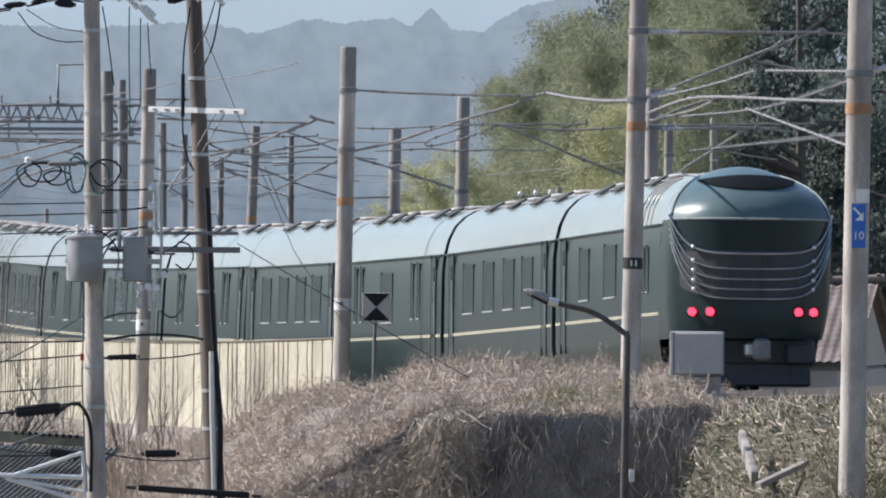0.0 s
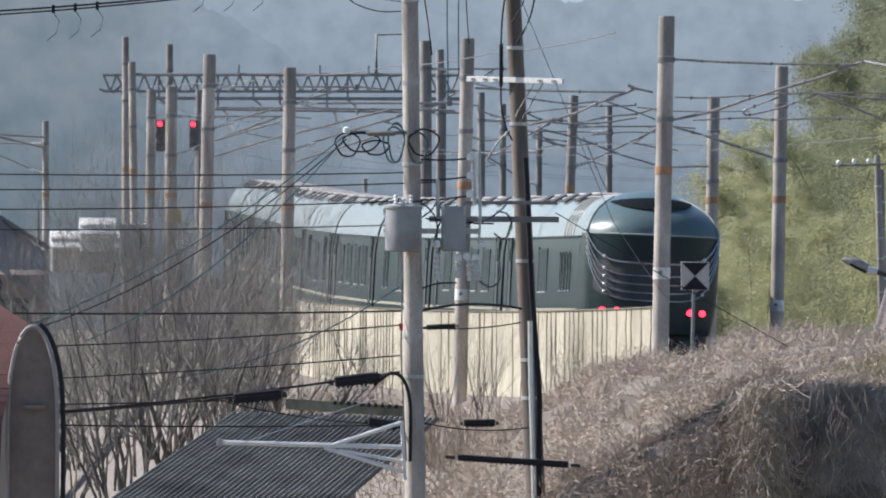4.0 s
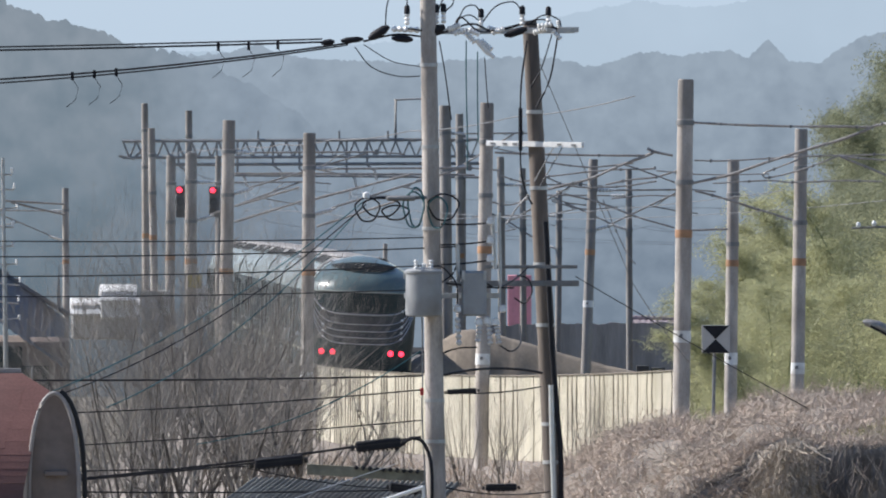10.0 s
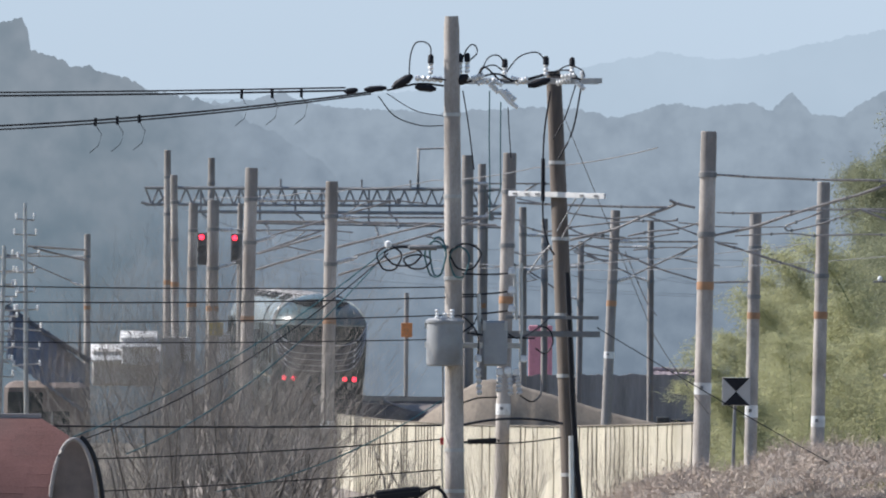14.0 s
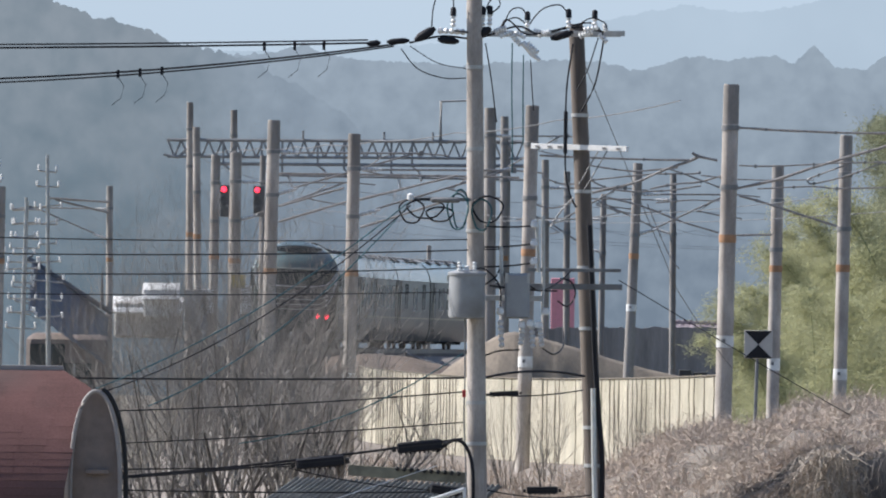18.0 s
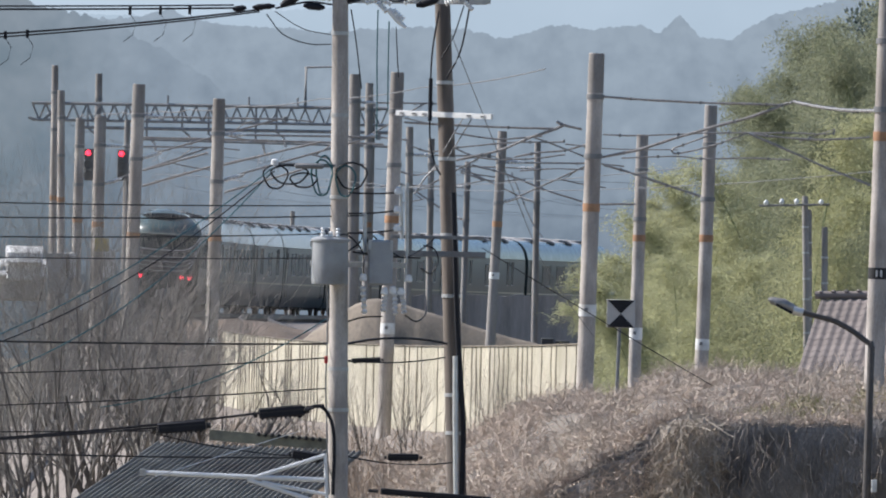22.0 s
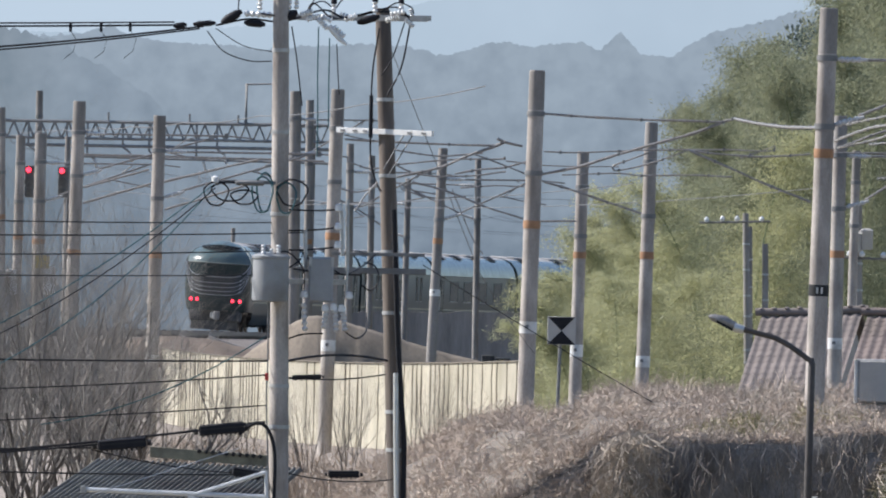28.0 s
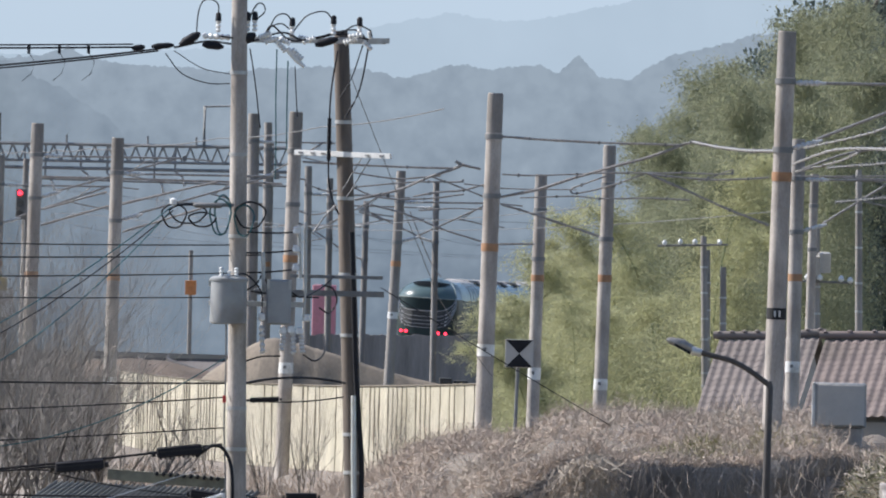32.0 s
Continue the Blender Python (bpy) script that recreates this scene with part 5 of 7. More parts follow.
def cables():
    # heavy lines arriving at the top beam
    cable((-12.05, 338.00, 6.43), (-2.11, 340.00, 6.64), 0.03, 0.017, label="thick black overhead power line")
    cable((-12.05, 338.00, 6.49), (-2.11, 340.00, 6.69), 0.03, 0.014, label="thick black overhead power line")
    cable((-12.05, 338.00, 5.88), (-1.63, 340.00, 6.63), 0.2, 0.017, label="thick black overhead power line")
    cable((-12.05, 338.00, 5.80), (-1.68, 340.00, 6.59), 0.2, 0.014, label="thick black overhead power line")
    up_a, up_b = Vector((-12.05, 338.00, 6.43)), Vector((-2.11, 340.00, 6.64))
    lo_a, lo_b = Vector((-12.05, 338.00, 5.88)), Vector((-1.63, 340.00, 6.63))
    for a, b, drop, q in ((up_a, up_b, 0.03, 0.826), (up_a, up_b, 0.03, 0.877), (up_a, up_b, 0.03, 0.926), (lo_a, lo_b, 0.2, 0.555), (lo_a, lo_b, 0.2, 0.59), (lo_a, lo_b, 0.2, 0.625)):
        p = a.lerp(b, q) - Vector((0, 0, 4 * drop * q * (1 - q) + 0.03))
        s = thing("cable_spacer", "black cable spacer with a hanging tail", "cable spacer", at=p, group="cable spacers")
        part("clip", Geo().box((0, 0, 0), (0.05, 0.05, 0.14)), BLACK, s)
        part("tail", Geo().tube([(0, 0, -0.05), (0.1, 0, -0.2), (0.05, 0, -0.4), (-0.1, 0, -0.52)], 0.006, 5), BLACK, s)
    # low lines to the left
    for a, b, drop, r in (((-15.81, 338.00, 3.56), (-0.13, 340.00, 3.38), 0.15, 0.011), ((-15.81, 338.00, 3.25), (0.15, 340.00, 3.22), 0.18, 0.012), ((-15.81, 338.00, 2.92), (0.15, 340.00, 2.93), 0.2, 0.011), ((-15.81, 338.00, 2.57), (-0.13, 340.00, 2.51), 0.15, 0.01),
                          ((-15.81, 338.00, 1.18), (-0.42, 340.00, 1.06), 0.12, 0.016), ((-0.13, 340.00, 1.06), (1.58, 343.00, 1.08), -0.1, 0.022), ((-15.81, 338.00, 0.58), (-0.42, 340.00, 0.83), 0.3, 0.012), ((-15.81, 338.00, -0.27), (-0.42, 340.00, 0.32), 0.2, 0.011),
                          ((-15.81, 338.00, -0.93), (-0.46, 340.00, 0.04), 0.35, 0.022), ((-15.81, 338.00, -1.04), (-2.49, 339.00, -0.30), 0.2, 0.016), ((-15.81, 338.00, -0.46), (-3.34, 339.00, -0.44), 0.1, 0.012), ((-15.81, 338.00, -0.41), (-0.42, 340.00, -0.84), 0.2, 0.014), ((-0.04, 340.00, -0.81), (1.72, 343.00, -0.92), 0.08, 0.012),
                          ((-0.13, 340.00, 0.79), (1.56, 343.00, 0.85), 0.06, 0.012), ((-3.34, 339.00, -0.47), (-0.47, 340.00, -0.84), 0.08, 0.01)):
        cable(a, b, drop, r)
    # teal bundle sweeping down from the coils
    for a, b, drop, m in (((-1.41, 339.60, 3.98), (-6.49, 334.00, 0.87), 0.28, TEAL), ((-1.37, 339.60, 3.93), (-6.39, 334.00, 0.81), 0.36, BLACK), ((-1.45, 339.60, 3.88), (-5.61, 334.00, 0.60), 0.4, TEAL)):
        cable(a, b, drop, 0.01, m, "teal and black service cable")
    cable((-0.46, 339.60, 1.48), (-4.16, 337.00, -0.04), 0.25, 0.01, TEAL, "thin pale service cable")
    cable((-0.89, 339.60, -0.41), (-3.21, 336.00, -1.15), 0.0, 0.008, PIPE, "thin pale stay wire")
    cable((1.54, 343.50, 6.31), (3.14, 346.00, 2.57), 0.0, 0.007, STEEL_D, "thin steel stay wire")
    cable((2.17, 346.00, 2.69), (6.22, 352.00, 0.38), 0.02, 0.008, BLACK, "thin black service wire")
    cable((3.14, 346.00, 2.57), (4.12, 348.00, 1.21), 0.05, 0.007, STEEL_D, "thin steel stay wire")


cables()


def splice_case(a, b, r):
    a, b = Vector(a), Vector(b)
    s = thing("splice_case", "black ribbed cable splice case on the line", "splice case", at=(a + b) / 2, group="splice cases")
    d = (b - a)
    L = d.length
    turn = Matrix.Rotation(-math.atan2(d.z, d.x), 4, "Y")
    g = Geo().box((0, 0, 0.1 * r), (L * 0.92, r * 1.7, r * 1.5), turn, b=0.2 * r)
    part("case", g, BLACK, s)
    n = max(5, int(L / 0.09))
    for i in range(n):
        q = -0.42 + 0.84 * (i + 0.5) / n
        part("rib", Geo().box(d * q - Vector((0, 0, 0.72 * r)), (0.028, r * 1.4, 0.34 * r), turn), BLACK, s)
    for q in (-0.56, 0.56):
        part("end_sleeve", Geo().tube([d * (0.48 if q > 0 else -0.48), d * q], r * 0.4, 8), RUBBER, s)
    part("seam", Geo().box((0, -r * 0.87, 0.2 * r), (L * 0.86, 0.012, 0.02), turn), RUBBER, s)


splice_case((-3.26, 339.00, -0.42), (-2.39, 339.00, -0.33), 0.12)
splice_case((-1.58, 339.50, -0.14), (-0.76, 339.50, -0.05), 0.12)
splice_case((-0.04, 340.40, 0.78), (0.49, 340.40, 0.81), 0.055)
splice_case((-1.00, 339.60, -0.79), (-0.47, 339.60, -0.86), 0.1)
splice_case((0.60, 341.00, -0.83), (1.17, 341.00, -0.82), 0.08)
splice_case((0.43, 337.00, -1.33), (2.43, 337.00, -1.45), 0.07)


# ---- street lamp, sign and cabinet by the line ----
def street_lamp():
    base = Vector((8.37, 330.00, -3.12))
    t = thing("street_lamp", "dark street lamp with a curved arm and flat head", "street lamp", at=base)
    on_pole("post", t, Geo().tube([base, (8.39, 330.00, -0.61), (8.41, 330.00, 1.30), (8.41, 330.00, 1.40)], [0.085, 0.065, 0.058, 0.03], 12), LAMPD)
    on_pole("arm", t, Geo().tube(soft([(8.41, 330.00, 1.33), (8.30, 330.00, 1.41), (8.07, 330.00, 1.57), (7.80, 330.00, 1.71), (7.52, 330.00, 1.78), (7.27, 330.00, 1.84)]), 0.045, 10), LAMPD)
    hd = on_pole("head", t, Geo().tube([(6.72, 330.00, 2.04), (6.79, 330.00, 2.02), (6.97, 330.00, 1.97), (7.15, 330.00, 1.88), (7.22, 330.00, 1.84)], [0.02, 0.06, 0.085, 0.07, 0.04], 10), ROD, "flat grey lamp head")
    on_pole("lens", t, Geo().box(Vector((6.98, 330.00, 1.89)), (0.3, 0.16, 0.04), pose(0, 0, 0, 0, 28, 0)), BLACK, parent=hd)
    on_pole("joint", t, Geo().tube([(7.13, 329.95, 1.87), (7.29, 329.95, 1.83)], 0.07, 10), PIPE)
    on_pole("outlet", t, Geo().box(Vector((8.50, 329.80, -0.95)), (0.09, 0.08, 0.2)), PAINTW, "small white box")


def sign():
    c = Vector((5.23, 398.00, 1.22))
    w = 0.553
    base = Vector((5.17, 398.00, -0.90))
    t = thing("railway_sign", "square grey board with two black triangles on a post", "railway sign", at=base)
    on_pole("post", t, Geo().tube([base, (5.21, 398.10, 0.98)], 0.035, 8), STEEL_D)
    b = on_pole("board", t, Geo().box(c, (w, 0.03, w), b=0.006), SIGNG)
    h = w / 2 - 0.01
    y = -0.021
    for sg in (1, -1):
        g = Geo().add([(-h, y, sg * h), (h, y, sg * h), (0, y, 0), (-h, y + 0.004, sg * h), (h, y + 0.004, sg * h), (0, y + 0.004, 0)], [(0, 1, 2), (5, 4, 3), (0, 3, 4, 1), (1, 4, 5, 2), (2, 5, 3, 0)])
        g.v = [tuple(Vector(p) + c) for p in g.v]
        on_pole("triangle", t, g, BLACK, "black triangle", parent=b)


def cabinet():
    c = Vector((10.34, 357.00, 0.77))
    w, h = 0.912, 0.773
    t = thing("trackside_cabinet", "pale grey metal trackside equipment cabinet", "cabinet", at=c - Vector((0, 0, h / 2 + 0.3)))
    on_pole("body", t, Geo().box(c, (w, 0.5, h), b=0.02), TANK)
    on_pole("door", t, Geo().box(c + Vector((0.01, -0.26, 0)), (w - 0.08, 0.03, h - 0.06), b=0.01), SIGNG)
    on_pole("edge_strip", t, Geo().box(c + Vector((-w / 2 - 0.015, -0.2, 0)), (0.05, 0.12, h)), PAINTW, "white edge strip")
    on_pole("plinth", t, Geo().box(c - Vector((0, 0, h / 2 + 0.2)), (w - 0.1, 0.4, 0.4)), CONCRETE)


def number_sign():
    c = Vector((11.04, 299.78, 3.24))
    w, h = 0.208, 0.650
    t = thing("mast_sign", "blue enamel sign with a white arrow and number", "sign", at=c)
    b = part("plate", Geo().box((0, 0, 0), (w, 0.012, h), b=0.003), BLUE, t)
    y = -0.012
    part("arrow_shaft", Geo().box((-0.01, y, 0.2), (0.032, 0.006, 0.19), pose(0, 0, 0, 0, -45, 0)), WHITE, b, "white arrow")
    g = Geo().add([(0.07, y, 0.08), (0.07, y, 0.2), (-0.05, y, 0.08), (0.07, y + 0.006, 0.08), (0.07, y + 0.006, 0.2), (-0.05, y + 0.006, 0.08)], [(0, 1, 2), (5, 4, 3), (0, 3, 4, 1), (1, 4, 5, 2), (2, 5, 3, 0)])
    part("arrow_head", g, WHITE, b)
    cu = bpy.data.curves.new("number", "FONT")
    cu.body, cu.size, cu.align_x, cu.extrude = "10", 0.17, "CENTER", 0.002
    tx = new("number", cu)
    dep = bpy.context.evaluated_depsgraph_get()
    me = bpy.data.meshes.new_from_object(tx.evaluated_get(dep))
    bpy.data.objects.remove(tx)
    me.materials.clear()
    me.materials.append(WHITE)
    ob = part("number", me, None, b, "white number 10")
    ob.matrix_local = pose(0, y, -0.2, 90, 0, 0)
    c2 = Vector((11.10, 299.78, 3.68))
    part("small_plate", Geo().box(c2 - c, (0.19, 0.012, 0.2)), PAINTW, t, "small white plate")


street_lamp()
sign()
cabinet()
number_sign()


# ---- the vine mound ----
HOLLOWS = [(4.10, 346.0, 0.5, 0.45), (3.51, 348.0, 0.4, 0.3), (5.60, 352.0, 0.45, 0.3), (6.15, 350.0, 0.4, 0.3)]


def rise(x, y):
    """Height of the overgrown mound before the track."""
    crest = float(np.interp(x, [-3, -1, 1.0, 1.8, 3.0, 3.8, 4.8, 5.3, 5.85, 6.9, 7.4, 8.4, 9.4, 10.0, 11.0, 13.0, 19.0], [-6, -4.0, -2.0, -1.35, -0.65, -0.34, -0.32, -0.14, 0.06, 0.2, 0.1, 0.04, 0.18, 0.16, -0.1, -0.4, -0.4]))
    edge = float(np.interp(x, [-3, 0.0, 3.1, 4.04, 5.0, 5.5, 6.2, 8.6, 8.8, 9.4, 10.1, 10.6, 11.6, 12.5, 19], [-6.5, -3.4, -1.5, -0.92, -0.42, -0.2, -0.14, -0.13, 0.02, 0.08, 0.06, -0.12, -0.35, -0.4, -0.45]))
    if y >= 343:
        q = min(1.0, (y - 343) / 26.0)
        z = edge + (crest - edge) * (q * q * (3 - 2 * q))
        if y > 385:
            z -= (y - 385) * 0.05
    else:
        k = min(1.0, max(0.0, (x - 11.1 + (343 - y) * 0.024) / 0.7))
        z = (1 - k) * (edge - (343 - y) * 3.2) + k * (-0.4 - (343 - y) * 0.012)
    for hx, hy, hw, hd in HOLLOWS:
        z -= hd * math.exp(-((x - hx) / hw) ** 2 - ((y - hy) / 2.2) ** 2)
    n = 0.26 * noise.noise(Vector((x * 1.3, y * 0.25, 0))) + 0.16 * noise.noise(Vector((x * 2.4, y * 0.3, 6))) + 0.1 * noise.noise(Vector((x * 4, y * 0.9, 3)))
    if 6.0 < x < 10.4 and y < 347:
        n *= 0.3
    return max(-7.4, z + n)


def mound():
    g = Geo()
    xs = np.arange(-2.6, 17.0, 0.13)
    ys = list(np.arange(296, 340, 2.0)) + list(np.arange(340, 344, 0.18)) + list(np.arange(344, 402, 1.0))
    g.grid([[(x, y, rise(x, y)) for x in xs] for y in ys])
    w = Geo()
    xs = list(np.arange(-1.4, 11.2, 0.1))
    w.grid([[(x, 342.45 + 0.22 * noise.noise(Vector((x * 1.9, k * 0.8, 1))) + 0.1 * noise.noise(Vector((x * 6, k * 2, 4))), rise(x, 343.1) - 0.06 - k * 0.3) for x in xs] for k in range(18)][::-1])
    single("ivy_wall", w, IVYD, "wall face under hanging dry vines, shade put into its colour", "wall", kind="structure")
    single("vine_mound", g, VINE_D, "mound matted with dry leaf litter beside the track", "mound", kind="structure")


def strips(n, place, length, width, seed, curl=0.5, rise_=0.6, segs=4, wild=0.0):
    """Many thin curling stems as one mesh: place(rng) gives root, outward normal."""
    rng = np.random.default_rng(seed)
    spots = [place(rng) for _ in range(n)]
    p = np.array([q[0] for q in spots], float)
    d = np.array([q[1] for q in spots], float) * rise_ + rng.normal(size=(n, 3)) * curl
    d /= np.linalg.norm(d, axis=1)[:, None] + 1e-6
    L = (length * (0.4 + 1.1 * rng.random(n)))[:, None]
    w = (width * (0.6 + 0.8 * rng.random(n)))[:, None]
    turn = rng.normal(size=(n, 3)) * curl * 2.2
    sd = np.cross(d, np.array((0.1, 1.0, 0.05)) + rng.normal(size=(n, 3)) * 0.45)
    sd /= np.linalg.norm(sd, axis=1)[:, None] + 1e-6
    V = np.zeros((n, segs + 1, 2, 3))
    for k in range(segs + 1):
        ww = w * (1 - 0.6 * k / segs) * 0.5
        V[:, k, 0] = p - sd * ww
        V[:, k, 1] = p + sd * ww
        p = p + d * L / segs
        d = d + (turn + rng.normal(size=(n, 3)) * wild) / segs + np.array((0, 0, -0.25)) * k / segs
        d /= np.linalg.norm(d, axis=1)[:, None] + 1e-6
    o = (np.arange(n) * 2 * (segs + 1))[:, None] + 2 * np.arange(segs)[None, :]
    F = np.stack([o, o + 1, o + 3, o + 2], axis=2).reshape(-1, 4)
    g = Geo()
    g.v, g.f = V.reshape(-1, 3).tolist(), F.tolist()
    return g


def vines():
    def on_top(rng):
        while True:
            x, y = rng.uniform(-1.6, 10.9), rng.uniform(343.3, 386)
            if noise.noise(Vector((x * 0.9, y * 0.22, 9))) > -0.14 + 0.4 * (rng.random() - 0.5):
                return (x, y, rise(x, y) + 0.04), (0, 0.0, 0.25)

    def on_face(rng):
        x = rng.uniform(6.0, 11.2)
        dz = rng.random() ** 1.6 * 2.4
        return (x, 342.1 - rng.random() * 0.15, rise(x, 343.1) + 0.03 - dz), (0, -0.1, -0.95)

    def on_lip(rng):
        x = rng.uniform(5.9, 10.8)
        return (x, 342.9 - rng.random() * 0.5, rise(x, 343.1) + 0.05 * rng.random()), (0.0, -0.4, 0.0)

    def on_left(rng):
        x, y = rng.uniform(-1.2, 6.2), rng.uniform(342.5, 344.4)
        return (x, y, max(-4.6, rise(x, y)) + 0.03), (0, -0.35, -0.1)

    def under_left(rng):
        x = rng.uniform(-1.0, 6.2)
        return (x, 342.1 - rng.random() * 0.6, rise(x, 343.1) - 0.1 - 1.8 * rng.random()), (0, -0.2, -0.4)

    def pillar(rng):
        x = 5.64 + 0.25 * rng.normal()
        return (x, 342.1 - rng.random() * 0.9, rise(x, 343.1) + 0.05 - 2.2 * rng.random() ** 1.2), (0, -0.2, -0.9)
    single("dry_vines", strips(7000, under_left, 0.42, 0.013, 61, 0.8, segs=7, wild=2.0), VINE, "grey vines tangled over a shaded hollow", "vines", kind="stuff", smooth=False)
    # paler vine tone stands in for sunlight on this curtain
    single("dry_vines", strips(3600, pillar, 0.42, 0.016, 62, 0.45, 0.9, segs=6, wild=1.5), VINE_L, "curtain of dry vines at the wall corner, sunlight put into its colour", "vines", kind="stuff", smooth=False)
    single("dry_vines", strips(1500, on_lip, 0.17, 0.013, 5, 0.8, segs=7, wild=2.5), VINE, "fringe of dry vines over the wall edge", "vines", kind="stuff", smooth=False)
    single("dark_vines", strips(1300, on_face, 0.6, 0.012, 6, 0.28, 1.0, segs=8, wild=1.6), IVYS, "hanging stems on the wall face, shade put into their colour", "vines", kind="stuff", smooth=False)
    single("dry_vines", strips(6000, on_left, 0.42, 0.015, 13, 0.9, segs=7, wild=2.5), VINE, "dry vines on the flank of the mound", "vines", kind="stuff", smooth=False)
    single("dry_vines", strips(42000, on_top, 0.42, 0.0125, 3, 0.8, 0.3, segs=7, wild=3.0), VINE, "tangle of dry tan vine stems", "vines", kind="stuff", smooth=False)
    single("dry_vines", strips(200, on_face, 0.75, 0.011, 4, 0.35, 0.9, segs=10, wild=2.5), VINE, "dry vine stems hanging over a dark face", "vines", kind="stuff", smooth=False)

    def on_ramp(rng):
        y = rng.uniform(297, 345)
        x = 10.95 - (343 - y) * 0.024 + 1.35 * rng.random()
        return (x, y, max(-3.2, rise(x, y)) - 0.02), (-0.4, -0.2, 0.6)
    single("dry_vines", strips(8000, on_ramp, 0.35, 0.015, 14, 0.9, segs=6, wild=2.5), VINE, "dry vines over the shoulder of the bank", "vines", kind="stuff", smooth=False)
    single("rough_grass", strips(4000, on_ramp, 0.25, 0.018, 15, 0.6), BLADE, "rough grass on the shoulder of the bank", "grass", kind="stuff", smooth=False)
    crg = np.random.default_rng(77)
    heaps = [(crg.uniform(0.5, 10.3), crg.uniform(344, 378), crg.uniform(0.25, 0.6)) for _ in range(70)]

    def on_heap(rng):
        hx, hy, hr = heaps[int(rng.integers(0, len(heaps)))]
        a, b = rng.uniform(0, 6.28), rng.random() ** 0.5
        x, y = hx + math.cos(a) * hr * b, hy + math.sin(a) * hr * 3 * b
        return (x, y, rise(x, y) + hr * 0.5 * (1 - b * b) * rng.random()), (0, 0, 0.5)
    single("dry_vines", strips(12000, on_heap, 0.34, 0.013, 16, 1.2, segs=6, wild=3.0), VINE_L, "pale heaps of tangled dry vine", "vines", kind="stuff", smooth=False)

    def on_slope(rng):
        q = rng.uniform(along(296), along(352))
        o = -2.5 - 1.9 * rng.random()
        up = -0.37 if o > -2.6 else (-0.4 + (o + 2.6) * 0.46 if o > -3.3 else -0.72 + (o + 3.3) * 2.4)
        p = side(q, o, up)
        return (p.x, p.y, p.z), (-0.4, -0.2, 0.8)
    single("dry_vines", strips(15000, on_slope, 0.24, 0.026, 24, 0.8), VINE_L, "dry straw on the embankment slope", "vines", kind="stuff", smooth=False)
    single("rough_grass", strips(20000, on_slope, 0.17, 0.03, 25, 0.7, segs=3), BLADE, "rough grass on the embankment slope", "grass", kind="stuff", smooth=False)

    def on_crest(rng):
        x = rng.uniform(1.0, 10.2)
        y = rng.uniform(360, 380)
        return (x, y, rise(x, y) - 0.03), (0, 0, 1.0)
    single("dry_vines", strips(1700, on_crest, 0.36, 0.012, 7, 0.9, 0.5, segs=6, wild=2.0), VINE, "dry upright stalks along the crest", "vines", kind="stuff", smooth=False)

    def on_grass(rng):
        y = rng.uniform(297, 356)
        x = rng.uniform(11.5, 15.0) - (343 - y) * 0.024
        return (x, y, rise(x, y) - 0.02), (0, 0, 1.0)
    single("rough_grass", strips(16000, on_grass, 0.2, 0.02, 8, 0.5, 0.8, 3), BLADE, "rough green and straw grass", "grass", kind="stuff", smooth=False)

    def on_patch(rng):
        x, y = 8.24 + 0.75 * rng.normal(), rng.uniform(346, 352)
        return (x, y, rise(x, y) + 0.03), (0, 0, 0.6)
    single("rough_grass", strips(3500, on_patch, 0.2, 0.016, 44, 0.6, 0.7, 4), MOSSY, "patch of olive grass on the mound", "grass", kind="stuff", smooth=False)

    def by_fence(rng):
        s = rng.uniform(along(405), along(500))
        p = side(s, rng.uniform(-5.5, -2.9), 0)
        return (p.x, p.y, p.z - 2.2 + rng.random() * 0.4), (0, 0, 1.0)
    single("dry_weeds", strips(2600, by_fence, 1.25, 0.022, 9, 0.28, 1.0, 5), VINE, "tall dry weeds before the fence", "weeds", kind="stuff", smooth=False)

    def below_fence(rng):
        s = rng.uniform(along(392), along(500))
        o = -3.2 - 4.6 * rng.random()
        p0, p1 = side(s, -3.2, -0.75), side(s, -9.0, -9.5 - spot(s).z)
        p = p0.lerp(p1, (-3.2 - o) / 5.8)
        return (p.x, p.y, p.z - 0.03), (-0.3, -0.1, 1.0)
    single("dry_weeds", strips(9000, below_fence, 0.55, 0.02, 91, 0.5, 0.9, 5, wild=1.5), VINE, "dry weeds on the slope below the fence", "weeds", kind="stuff", smooth=False)
    gut = thing("concrete_gutter", "broken concrete gutter and coping in the grass", "gutter", at=(10.45, 326, -1.02))
    on_pole("channel", gut, Geo().box(Vector((10.85, 325.5, -0.81)), (0.98, 0.4, 0.085), pose(0, 0, 0, 0, -25, 10)), CONCRETE_D)
    on_pole("coping", gut, Geo().box(Vector((10.37, 329.2, -0.62)), (0.12, 3.2, 0.2), pose(0, 0, 0, 11, 0, 2)), CONCRETE_D, "stained coping stone")


mound()
vines()


